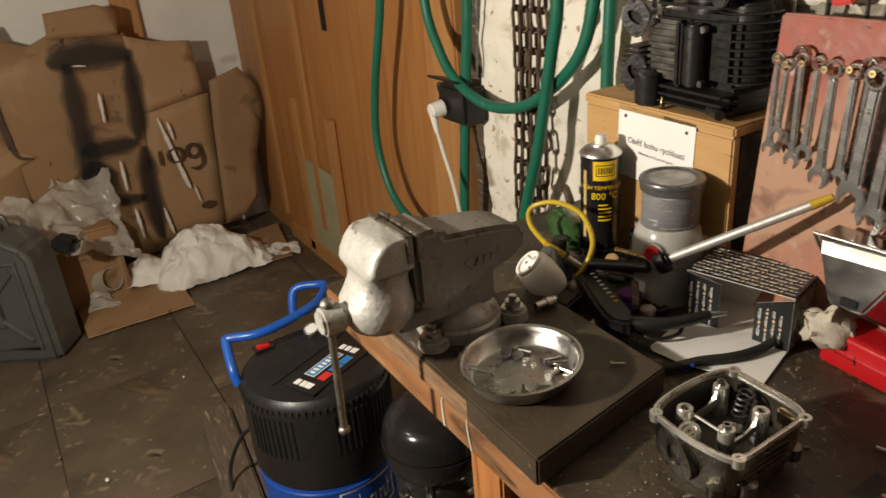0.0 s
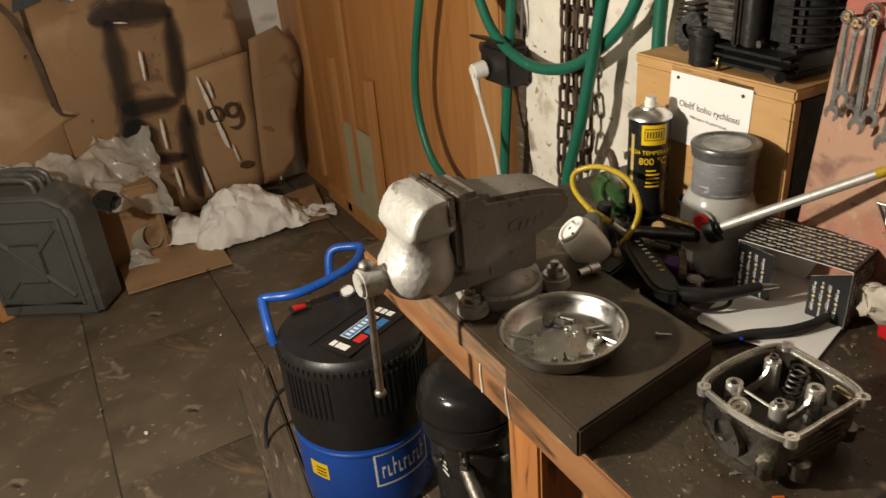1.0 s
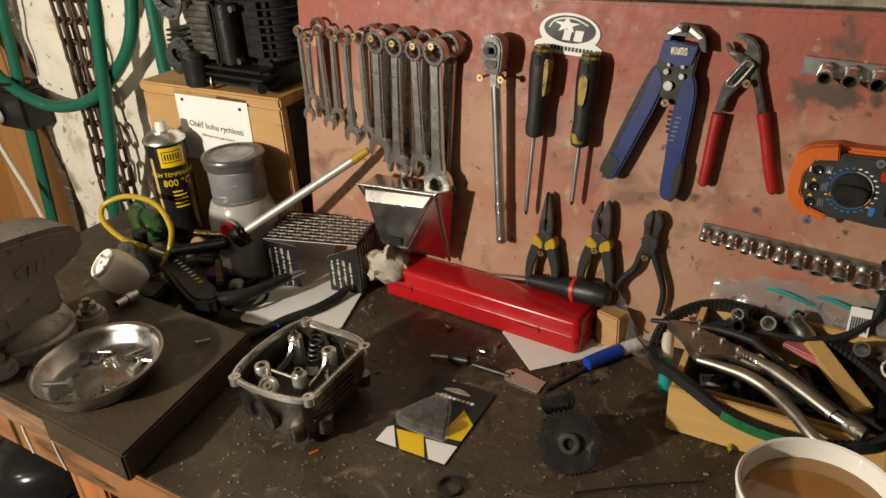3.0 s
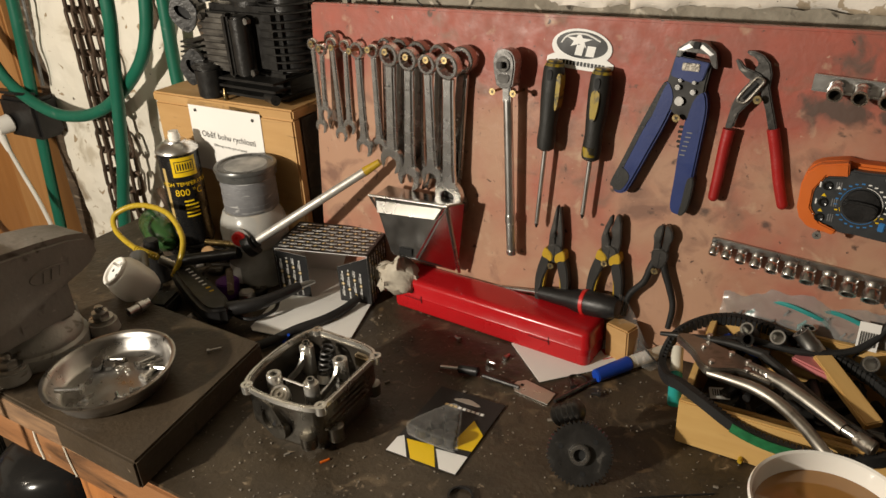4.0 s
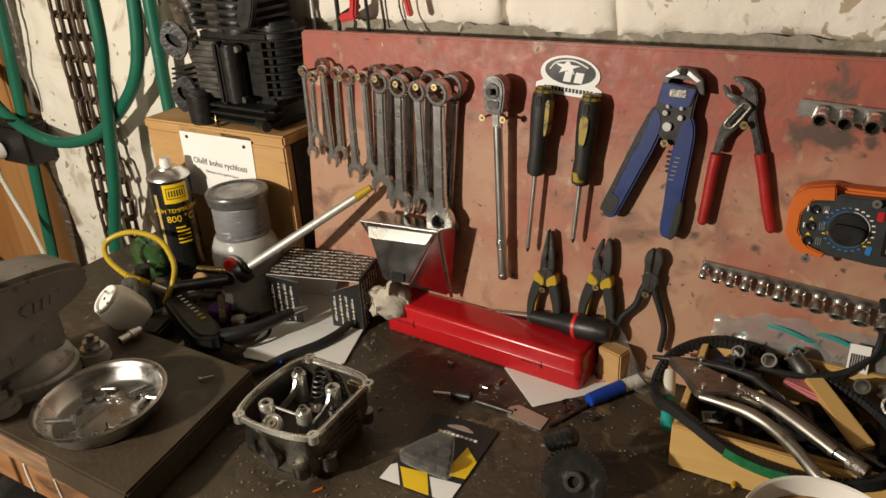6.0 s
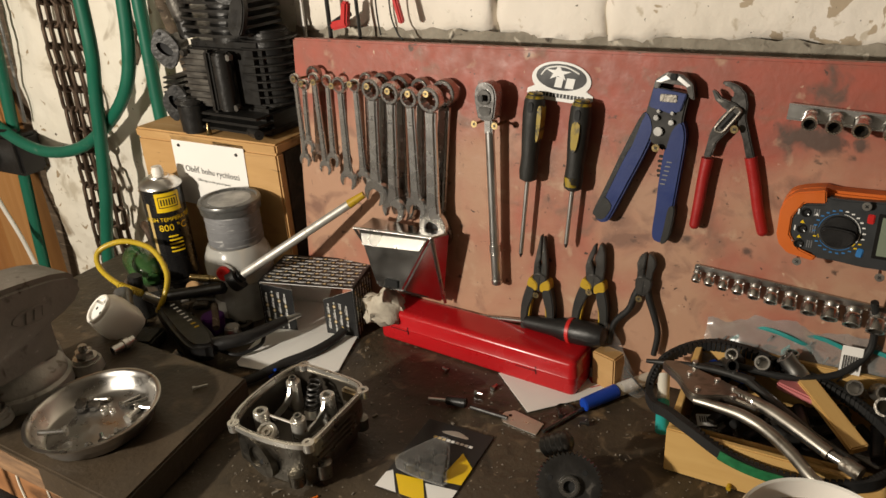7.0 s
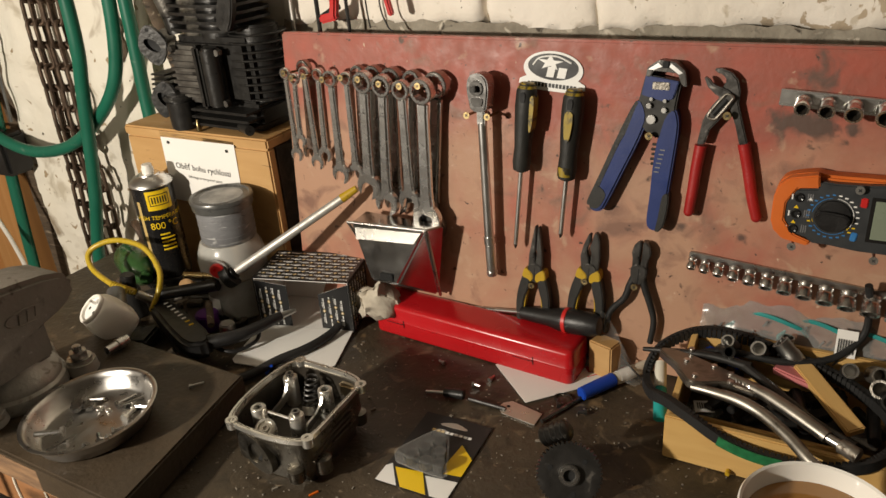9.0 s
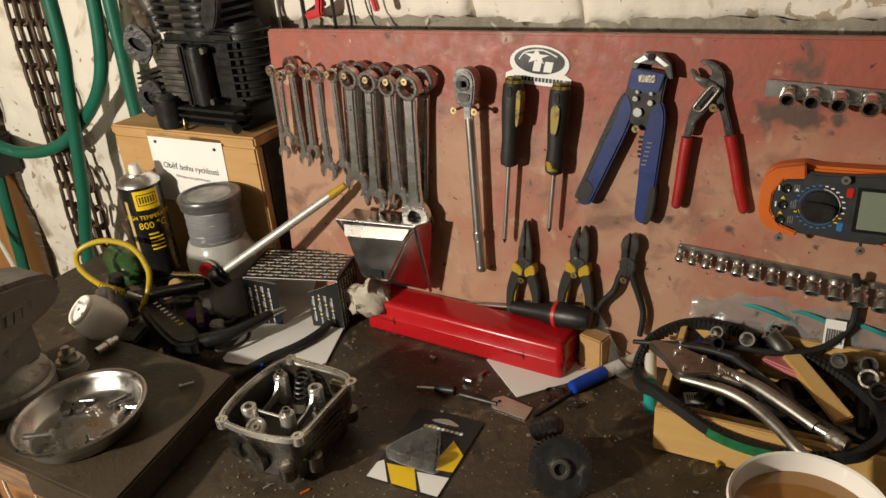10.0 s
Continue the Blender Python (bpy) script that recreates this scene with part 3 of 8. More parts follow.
part("knot", cyl(bmesh.new(), (-1.487, WOOD_Y - 0.0205, 0.985), (-1.487, WOOD_Y - 0.016, 0.985), 0.017, n=16), "brown_print", wood)
part("strip", box(bmesh.new(), (-2.60, WOOD_Y - 0.004, 1.3), (0.045, 0.016, 2.25), 0.003), "pine_post", wood)
part("strip", box(bmesh.new(), (-2.76, WOOD_Y - 0.006, 0.385), (0.05, 0.02, 0.72), 0.003, pose(0, 0, 0)), "pine_post", wood)
part("strip", box(bmesh.new(), (-2.37, WOOD_Y - 0.008, 0.36), (0.055, 0.024, 0.72), 0.003), "pine_post", wood)
part("strip", box(bmesh.new(), (-3.10, WOOD_Y - 0.004, 1.25), (0.05, 0.02, 2.3), 0.003), "pine_post", wood)
part("rail", box(bmesh.new(), (-2.4, WOOD_Y - 0.006, 0.035), (1.3, 0.02, 0.07), 0.003), "pine_post", wood)
part("inset", box(bmesh.new(), (-2.565, WOOD_Y - 0.001, 0.26), (0.33, 0.008, 0.42), 0.001), "board_grey_green", wood, "pale grey-green hardboard inset")
part("vent_slot", box(bmesh.new(), (-2.32, WOOD_Y + 0.003, 1.12), (0.035, 0.004, 0.12)), "black_hole", wood)

# ---- workbench ----
bench = thing("workbench", None, "old wooden workbench with a grimy dark top", "workbench")
bm = sheet(160, 44, lambda u, v: (-0.84 + 1.84 * u, -0.495 + 0.66 * v, BENCH + 0.0012 * noise.noise((u * 30, v * 12, 0)) - (0.004 * abs(noise.noise((u * 25, 5, 1))) if v == 0 else 0)))
e_ = bmesh.ops.extrude_edge_only(bm, edges=[e for e in bm.edges if e.is_boundary])
for v in e_["geom"]:
    if isinstance(v, bmesh.types.BMVert):
        v.co.z = BENCH - 0.006
part("top", bm, "bench_top", bench, "dark oil-soaked bench top with scratches", 60)
part("front_board", box(bmesh.new(), (0.08, -0.47, BENCH - 0.0365), (1.84, 0.055, 0.06), 0.004), "bench_wood", bench, "orange-brown front edge board with paint drips")
part("underboard", box(bmesh.new(), (0.08, -0.135, BENCH - 0.03), (1.84, 0.60, 0.045)), "bench_wood", bench)
part("leg", box(bmesh.new(), (-0.362, -0.445, 0.393), (0.075, 0.075, 0.785), 0.004), "bench_leg_wood", bench)
part("leg", box(bmesh.new(), (0.90, -0.445, 0.393), (0.075, 0.075, 0.785), 0.004), "bench_leg_wood", bench)
part("leg", box(bmesh.new(), (-0.362, 0.085, 0.393), (0.075, 0.075, 0.785), 0.004), "bench_leg_wood", bench)
part("leg", box(bmesh.new(), (0.90, 0.085, 0.393), (0.075, 0.075, 0.785), 0.004), "bench_leg_wood", bench)
part("apron", box(bmesh.new(), (0.30, -0.455, 0.66), (1.10, 0.03, 0.245), 0.003), "bench_leg_wood", bench, "orange plywood drawer front")
part("side_rail", box(bmesh.new(), (-0.362, -0.18, 0.70), (0.03, 0.45, 0.12), 0.003), "bench_leg_wood", bench)
part("drip", tube(bmesh.new(), [(-0.435, -0.4985, 0.842), (-0.437, -0.4988, 0.82), (-0.434, -0.4988, 0.79)], 0.0016, 6), "marker_white", bench, "dried pale paint drip")
part("drip", tube(bmesh.new(), [(-0.375, -0.4985, 0.842), (-0.372, -0.4988, 0.815), (-0.366, -0.4988, 0.79)], 0.0013, 6), "marker_white", bench, "dried pale paint drip")

# plank under the vise and the pan
plank = thing("plank", None, "thick dark oily board lying on the bench front", "board")
prism_pts = [(-0.205, -0.512), (-0.245, -0.268), (-0.47, -0.262), (-0.62, -0.28), (-0.62, -0.505)]
part("top_face", prism(bmesh.new(), prism_pts, BENCH + 0.002, BENCH + 0.042, "z", 0.003), "plank_wood", plank)
part("front_edge", box(bmesh.new(), (-0.415, -0.5065, BENCH + 0.019), (0.40, 0.006, 0.034), 0.001, None), "plank_edge", plank, "splintered lighter front edge")

# red tool board
board = thing("tool_board", None, "red-brown painted tool board leaning on the wall", "tool board")
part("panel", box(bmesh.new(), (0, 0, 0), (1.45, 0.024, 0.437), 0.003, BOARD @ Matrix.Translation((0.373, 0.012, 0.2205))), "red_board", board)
part("batten", box(bmesh.new(), (0, 0, 0), (1.40, 0.03, 0.03), 0.002, BOARD @ Matrix.Translation((0.373, 0.040, 0.40))), "old_wood", board)

# ---- vise ----
vise = thing("bench_vise", pose(-0.488, -0.43, BENCH + 0.042), "cast-iron bench vise, silver-painted front jaw and grey body", "vise")
bm = bmesh.new()
lathe(bm, [(0, 0), (0.062, 0), (0.064, 0.004), (0.063, 0.018), (0.059, 0.022), (0.059, 0.028), (0.054, 0.036), (0.046, 0.046), (0.038, 0.060), (0.034, 0.090), (0, 0.092)], 40, Matrix.Translation((-0.022, 0.012, 0)))
LUGS = ((0.011, -0.051, 0.020), (0.019, 0.082, 0.020), (-0.045, 0.065, 0.034), (-0.070, -0.040, 0.020))
for x, y, h in LUGS:
    cyl(bm, (x, y, 0), (x, y, h), 0.023, 0.020, 20, 0.003)
    box(bm, ((x - 0.022) / 2, (y + 0.012) / 2, 0.009), (0.034, 0.05, 0.018), 0.003)
part("swivel_base", bm, "vise_silver", vise, "worn silver-painted swivel base")
for c, s, h in LUGS:
    bolt = cyl(bmesh.new(), (c, s, h), (c, s, h + 0.003), 0.0165, n=24)
    cyl(bolt, (c, s, h + 0.003), (c, s, h + 0.013), 0.0125, n=6, w=0.001)
    cyl(bolt, (c, s, h + 0.013), (c, s, h + 0.021), 0.006, n=14, w=0.001)
    part("bolt", bolt, "chrome_dark", vise, "hex bolt with a washer")
bm = bmesh.new()
side = [(-0.083, 0.192), (-0.044, 0.192), (-0.036, 0.178), (0.02, 0.172), (0.060, 0.165), (0.084, 0.157), (0.096, 0.146), (0.099, 0.132), (0.092, 0.118), (0.066, 0.108), (0.020, 0.098), (-0.02, 0.086), (-0.060, 0.074), (-0.083, 0.09)]
prism(bm, side, -0.043, 0.043, "x", 0.013, 4)
for v in bm.verts:
    v.co.x *= 1.0 - 1.6 * max(0.0, v.co.y - 0.01)
part("body", bm, "vise_grey", vise, "dark grey greasy rear body")


def loft(bm, rows, n=40):
    """Rounded sections stacked upward: height, half width, front, back, squareness."""
    rings = []
    for z, hx, yf, yb, e in rows:
        ring = []
        for i in range(n):
            a = 2 * math.pi * i / n
            c, s = math.cos(a), math.sin(a)
            ring.append(bm.verts.new((hx * math.copysign(abs(c) ** (2 / e), c), (yf + yb) / 2 + (yb - yf) / 2 * math.copysign(abs(s) ** (2 / e), s), z)))
        rings.append(ring)
    for a, b in zip(rings, rings[1:]):
        for i in range(n):
            j = (i + 1) % n
            bm.faces.new((a[i], a[j], b[j], b[i]))
    bm.faces.new(rings[0][::-1])
    bm.faces.new(rings[-1])
    return bm


bm = loft(bmesh.new(), [(0.055, 0.012, -0.142, -0.112, 2), (0.058, 0.026, -0.152, -0.098, 2), (0.066, 0.040, -0.163, -0.086, 2), (0.078, 0.049, -0.171, -0.079, 2.1), (0.092, 0.053, -0.174, -0.077, 2.1),
                        (0.106, 0.053, -0.172, -0.077, 2.2), (0.120, 0.046, -0.163, -0.081, 2.4), (0.134, 0.0405, -0.154, -0.084, 3), (0.144, 0.0415, -0.150, -0.085, 4), (0.149, 0.045, -0.151, -0.085, 6), (0.153, 0.0495, -0.152, -0.085, 8),
                        (0.157, 0.051, -0.152, -0.085, 9), (0.168, 0.051, -0.149, -0.085, 9), (0.182, 0.0505, -0.142, -0.085, 8), (0.192, 0.050, -0.132, -0.085, 8), (0.196, 0.048, -0.126, -0.087, 8)])
part("front_jaw", bm, "vise_silver", vise, "silver-painted rounded sliding jaw", 55)
for y0 in (-0.094, -0.079):
    bm = box(bmesh.new(), (0, y0, 0.180), (0.106, 0.010, 0.038), 0.0015)
    part("jaw_plate", bm, "jaw_steel", vise, "scratched steel jaw plate")
part("beam", box(bmesh.new(), (0, -0.03, 0.075), (0.052, 0.16, 0.055), 0.006), "vise_grey", vise)
bm = cyl(bmesh.new(), (0, -0.16, 0.094), (0, -0.178, 0.094), 0.016, n=28, w=0.002)
cyl(bm, (0, -0.174, 0.094), (0, -0.208, 0.094), 0.0195, 0.0195, 32, 0.004)
part("spindle_head", bm, "vise_silver", vise, "silver spindle head")
bm = tube(bmesh.new(), [(-0.002, -0.193, 0.114), (-0.002, -0.195, 0.03), (-0.001, -0.198, -0.080)], 0.0052, 12)
ball(bm, (-0.002, -0.193, 0.1155), 0.010, (1, 1, 0.85), 16)
ball(bm, (-0.001, -0.198, -0.081), 0.0085, (1, 1, 0.8), 16)
part("handle", bm, "jaw_steel", vise, "worn steel tommy bar")
bm = bmesh.new()
ring = [(0.022 + 0.030 * math.cos(a * math.pi / 10), 0.128 + 0.010 * math.sin(a * math.pi / 10) - 0.003 * math.cos(a * math.pi / 10)) for a in range(2, 19)]
tube(bm, [(0.0432 - 0.11 * max(0.0, y - 0.01), y, z) for y, z in ring], 0.0013, 6, 1)
for yy in (0.008, 0.020, 0.032):
    tube(bm, [(0.0432 - 0.11 * max(0.0, yy - 0.01), yy, 0.1215), (0.0432 - 0.11 * max(0.0, yy - 0.01), yy + 0.004, 0.1345)], 0.0013, 6, 1)
part("cast_mark", bm, "vise_grey", vise, "raised cast maker's mark")

# ---- steel pan with screws ----
pan = thing("parts_pan", pose(-0.346, -0.4265, BENCH + 0.0450, 3, -2, 0) @ Matrix.Diagonal((0.965, 0.965, 0.86, 1)), "shallow round stainless steel parts pan", "pan")
lathe_pan = [(0, 0.001), (0.0640, 0.001), (0.0692, 0.004), (0.0761, 0.022), (0.0787, 0.029), (0.0817, 0.0305), (0.0852, 0.030), (0.0852, 0.0285), (0.0800, 0.0285), (0.0774, 0.021), (0.0705, 0.0015), (0.0657, 0.0), (0, 0.0)]
part("bowl", lathe(bmesh.new(), lathe_pan, 72), "pan_steel", pan, "", 60)


def bolt_mesh(L=0.02, r=0.0026, head=0.0050):
    bm = cyl(bmesh.new(), (0, 0, 0), (L, 0, 0), r, n=10)
    cyl(bm, (-0.0035, 0, 0), (0, 0, 0), head, n=6)
    return bm


small_rng = random.Random(11)
for px_, py_, L_, a in ((-0.375, -0.394, 0.016, 30), (-0.33, -0.385, 0.020, 75), (-0.322, -0.382, 0.020, 60), (-0.306, -0.379, 0.018, 20), (-0.300, -0.40, 0.015, 100),
                        (-0.29, -0.425, 0.012, 50), (-0.284, -0.438, 0.014, 10), (-0.292, -0.445, 0.012, 150), (-0.297, -0.46, 0.012, 5)):
    solo("screw", bolt_mesh(L_ * 1.2, 0.0030, 0.0060), "polished", "small bright screw lying in the pan", "screw", "screws in the pan", m=pose(px_ - 0.012, py_ - 0.007, BENCH + 0.0520, 0, 0, a))
solo("bolt", bolt_mesh(0.03, 0.0035, 0.0075), "chrome_dark", "dark hex bolt lying in the pan", "bolt", m=pose(-0.362, -0.462, BENCH + 0.0540, 0, -6, 220))
for px_, py_, r in ((-0.352, -0.398, 0.005), (-0.338, -0.396, 0.0038), (-0.307, -0.392, 0.008), (-0.33, -0.468, 0.0065), (-0.275, -0.408, 0.006)):
    bm = lathe(bmesh.new(), [(r, 0), (r, 0.0014), (r * 0.55, 0.0014), (r * 0.55, 0)], 20, None, True)
    solo("washer", bm, "chrome", "small steel washer lying in the pan", "washer", "washers in the pan", m=pose(px_ - 0.012, py_ - 0.007, BENCH + 0.0480))
for px_, py_ in ((-0.384, -0.405), (-0.378, -0.411), (-0.365, -0.402)):
    solo("nut", cyl(bmesh.new(), (0, 0, 0), (0, 0, 0.007), 0.0082, n=6, w=0.0008), "wrench_dark", "hex nut lying in the pan", "nut", "nuts in the pan", m=pose(px_ - 0.012, py_ - 0.007, BENCH + 0.0480, 6, 4, 20))
solo("screw", bolt_mesh(0.016, 0.0015, 0.003), "chrome", "small screw lying on the dark board", "screw", m=pose(-0.29, -0.318, BENCH + 0.0455, 0, 0, 50))

# ---- scooter cylinder head ----
HX, HY = -0.109, -0.310
head = thing("cylinder_head", pose(HX, HY, BENCH, 0, 0, 0), "small aluminium engine cylinder head, oily inside", "engine part")
outer = [(-0.052, -0.068), (-0.008, -0.073), (0.038, -0.068), (0.055, -0.054), (0.0545, 0.0), (0.051, 0.052), (0.032, 0.067), (-0.015, 0.070), (-0.054, 0.068), (-0.067, 0.045), (-0.071, 0.0), (-0.066, -0.045)]


def rounded(pts, k=4):
    return [(p.x, p.y) for p in smooth_line([(a, b, 0) for a, b in pts], k, True)]


rim = rounded(outer)
inner = [(x * 0.925, y * 0.932) for x, y in rim]
low = [(x * 0.95, y * 0.95) for x, y in rim]


def ring_wall(bm, o, i, z0, z1):
    n = len(o)
    vo = [[bm.verts.new((*p, z)) for p in o] for z in (z0, z1)]
    vi = [[bm.verts.new((*p, z)) for p in i] for z in (z0, z1)]
    for k in range(n):
        j = (k + 1) % n
        bm.faces.new((vo[0][k], vo[0][j], vo[1][j], vo[1][k]))
        bm.faces.new((vi[0][j], vi[0][k], vi[1][k], vi[1][j]))
        bm.faces.new((vo[1][k], vo[1][j], vi[1][j], vi[1][k]))
        bm.faces.new((vo[0][j], vo[0][k], vi[0][k], vi[0][j]))
    return bm


part("rim", ring_wall(bmesh.new(), rim, inner, 0.0665, 0.0725), "machined", head, "bright machined gasket rim")
part("rim_line", ring_wall(bmesh.new(), [(x * 0.955, y * 0.958) for x, y in rim], [(x * 0.94, y * 0.944) for x, y in rim], 0.0722, 0.0728), "cast_alu", head)
part("wall", ring_wall(bmesh.new(), low, [(x * 0.90, y * 0.91) for x, y in rim], 0.020, 0.0665), "cast_alu", head)
part("inner_wall", ring_wall(bmesh.new(), [(x * 0.899, y * 0.909) for x, y in rim], [(x * 0.885, y * 0.895) for x, y in rim], 0.028, 0.0662), "oily_shade_dark", head, "oily brown inner wall")
part("chamber_floor", prism(bmesh.new(), [(x * 0.93, y * 0.93) for x, y in rim], 0.022, 0.030, "z"), "oily_shade_dark", head, "black oily chamber floor")
for k in range(4):
    z = 0.036 + 0.0075 * k
    part("fin", box(bmesh.new(), (0.050, -0.012 + 0.004 * k, z), (0.012, 0.085 - 0.010 * k, 0.0028), 0.0008), "cast_alu", head)
part("core", prism(bmesh.new(), [(x * 0.82, y * 0.82) for x, y in rim], 0.001, 0.024, "z"), "cast_alu", head)
for x, y in ((-0.0515, -0.0660), (0.0525, -0.0560), (0.0520, 0.0530), (-0.0520, 0.0670)):
    bm = lathe(bmesh.new(), [(0.0068, 0.062), (0.0072, 0.0732), (0.0034, 0.0732), (0.0034, 0.062)], 20, Matrix.Translation((x, y, 0)), True)
    part("lug", bm, "machined", head)
for x, y, h in ((0.036, -0.066, 0.030), (0.056, -0.040, 0.034), (-0.045, -0.05, 0.030), (0.045, 0.05, 0.03)):
    bm = lathe(bmesh.new(), [(0.004, 0.014), (0.0095, 0.014), (0.010, h), (0.0, h + 0.004)], 20, Matrix.Translation((x, y, 0)))
    part("foot", bm, "cast_alu", head)
BOSSES = ((-0.038, -0.034, 0.0725), (-0.044, 0.034, 0.070), (0.017, 0.026, 0.0735), (0.013, -0.026, 0.071))
for x, y, h in BOSSES:
    bm = lathe(bmesh.new(), [(0.0095, 0.028), (0.0092, h - 0.001), (0.0085, h), (0.0050, h), (0.0050, h - 0.02), (0, h - 0.02)], 24, Matrix.Translation((x, y, 0)))
    part("stud_boss", bm, "machined", head, "cast boss with a bright top")
for x, y, h in (BOSSES[1], BOSSES[3]):
    part("dowel", lathe(bmesh.new(), [(0.0050, h - 0.01), (0.0050, h + 0.006), (0.0032, h + 0.006), (0.0032, h - 0.01)], 16, Matrix.Translation((x, y, 0)), True), "chrome_dark", head)
for (x, y, h), s in ((BOSSES[1], 1), (BOSSES[2], 1)):
    pts = [(x + 0.001, y - 0.007, h - 0.006), (x + 0.002, y - 0.013, h - 0.016), (x - 0.001, y - 0.020, h - 0.026), (x - 0.006, y - 0.030, h - 0.034), (x - 0.008, y - 0.036, h - 0.040)]
    part("cam_saddle", tube(bmesh.new(), pts, 0, 4, 6, False, (0.0035, 0.0075)), "machined", head, "curved bright bearing saddle", 50)
part("oil_pipe", tube(bmesh.new(), [(-0.031, -0.030, 0.066), (0.006, -0.028, 0.064)], 0.0016, 8), "machined", head)
CAP = Matrix.Translation((-0.019, -0.046, 0.054)) @ Vector((0.25, -0.55, 0.80)).to_track_quat("Z", "Y").to_matrix().to_4x4()
part("valve_cap", lathe(bmesh.new(), [(0.0, -0.012), (0.0100, -0.012), (0.0100, 0.0), (0.0122, 0.001), (0.0122, 0.005), (0.0088, 0.006), (0.0078, 0.003), (0.0048, 0.003), (0.0044, 0.006), (0.0026, 0.006), (0.0026, 0.002), (0, 0.002)], 28, CAP), "machined", head, "bright round valve spring cap")
coil = [(0.0085 * math.cos(i * 0.7) - 0.012 - 0.00010 * i, 0.0085 * math.sin(i * 0.7) + 0.026 + 0.00038 * i, 0.038 + i * 0.00062) for i in range(52)]
part("spring", tube(bmesh.new(), coil, 0.0018, 7, 1), "black_oxide", head, "dark coiled valve spring")
part("spring_seat", cyl(bmesh.new(), (-0.011, 0.021, 0.030), (-0.012, 0.025, 0.040), 0.0088, n=20, w=0.001), "machined", head)
part("wall_step", box(bmesh.new(), (0.030, 0.056, 0.055), (0.026, 0.010, 0.020), 0.003), "oily_alu", head)
PORT = pose(-0.014, -0.0655, 0.040, 84, 0, -8)
part("port", ring_wall(bmesh.new(), [(0.025 * math.cos(a * math.pi / 14) * (1 + 0.25 * abs(math.cos(a * math.pi / 14))), 0.018 * math.sin(a * math.pi / 14)) for a in range(28)], [(0.0125 * math.cos(a * math.pi / 14), 0.0125 * math.sin(a * math.pi / 14)) for a in range(28)], 0.0, 0.009), "cast_alu", head, "oval exhaust port flange", m=PORT @ pose(0, 0, 0, 0, 0, -28))
part("port_hole", cyl(bmesh.new(), (0, 0, 0.0012), (0, 0, 0.003), 0.0124, n=24), "black_hole", head, m=PORT)

# ---- wooden box with the sign and the engine ----
crate = thing("wooden_block", pose(-0.532, -0.008, BENCH), "large rough light-wood box standing on the bench", "box")
part("front_board", box(bmesh.new(), (0, 0.009, 0.132), (0.320, 0.018, 0.264), 0.003), "light_wood", crate)
part("top_board", box(bmesh.new(), (0, 0.066, 0.2725), (0.324, 0.135, 0.017), 0.003), "light_wood", crate)
part("side_board", box(bmesh.new(), (0.151, 0.075, 0.132), (0.016, 0.113, 0.264), 0.002), "plank_wood", crate, "side board in a darker wood tone")
part("side_board", box(bmesh.new(), (-0.151, 0.075, 0.132), (0.016, 0.113, 0.264), 0.002), "light_wood", crate)
sign = thing("paper_sign", pose(-0.525, -0.0095, BENCH + 0.212, 0, 1.5, 0), "white paper sign with black printed words, pinned on", "sign")
part("sheet", thicken(sheet(10, 8, lambda u, v: (-0.083 + 0.166 * u, 0.0004, -0.062 + 0.124 * v)), 0.0004), "paper", sign)
for sx in (-0.066, 0.066):
    part("pin", ball(bmesh.new(), (sx, -0.0015, 0.045), 0.0028, (1, 0.6, 1), 10), "black_oxide", sign)
part("words", lettering("Oběť bohu rychlosti", 0.0150), "black_ink", sign, m=pose(0.003, -0.0006, 0.004))
part("words", lettering("Offerings to the god of speed", 0.0064), "jar_lid", sign, m=pose(0.004, -0.0006, -0.013))

eng = thing("engine_block", pose(-0.497, 0.067, BENCH + 0.2812, 0, 0, -3), "black greasy scooter engine cylinder with cooling fins", "engine part")
part("lower_case", box(bmesh.new(), (0.0, 0.0, 0.022), (0.20, 0.085, 0.044), 0.008), "engine_black", eng)
for k in range(3):
    part("lower_fin", box(bmesh.new(), (0.035, -0.015, 0.012 + 0.012 * k), (0.135 - 0.004 * k, 0.11, 0.004), 0.0015), "engine_black", eng)
part("middle_case", box(bmesh.new(), (0.01, 0, 0.095), (0.17, 0.085, 0.105), 0.010), "engine_black", eng)
part("rib_cover", box(bmesh.new(), (-0.012, -0.048, 0.09), (0.105, 0.022, 0.092), 0.006), "engine_grey", eng, "grey ribbed side cover")
for k in range(7):
    part("rib", box(bmesh.new(), (-0.027, -0.062, 0.058 + 0.0105 * k), (0.066, 0.010, 0.0045), 0.0015), "engine_grey", eng)
part("pillar", cyl(bmesh.new(), (0.034, -0.062, 0.045), (0.034, -0.062, 0.137), 0.015, n=20, w=0.003), "engine_black", eng)
part("pillar", box(bmesh.new(), (0.009, -0.062, 0.09), (0.014, 0.02, 0.10), 0.004), "engine_black", eng)
for k in range(6):
    part("upper_fin", prism(bmesh.new(), rounded([(-0.055, -0.052), (0.065, -0.054), (0.082, 0.0), (0.065, 0.05), (-0.055, 0.05), (-0.068, 0.0)], 3), 0.158 + 0.0125 * k, 0.1625 + 0.0125 * k, "z"), "engine_black", eng)
part("barrel", cyl(bmesh.new(), (0.006, 0, 0.145), (0.006, 0, 0.25), 0.036, n=28), "engine_black", eng)
part("side_barrel", cyl(bmesh.new(), (0.078, 0.004, 0.045), (0.078, 0.004, 0.165), 0.034, n=28, w=0.004), "engine_black", eng)
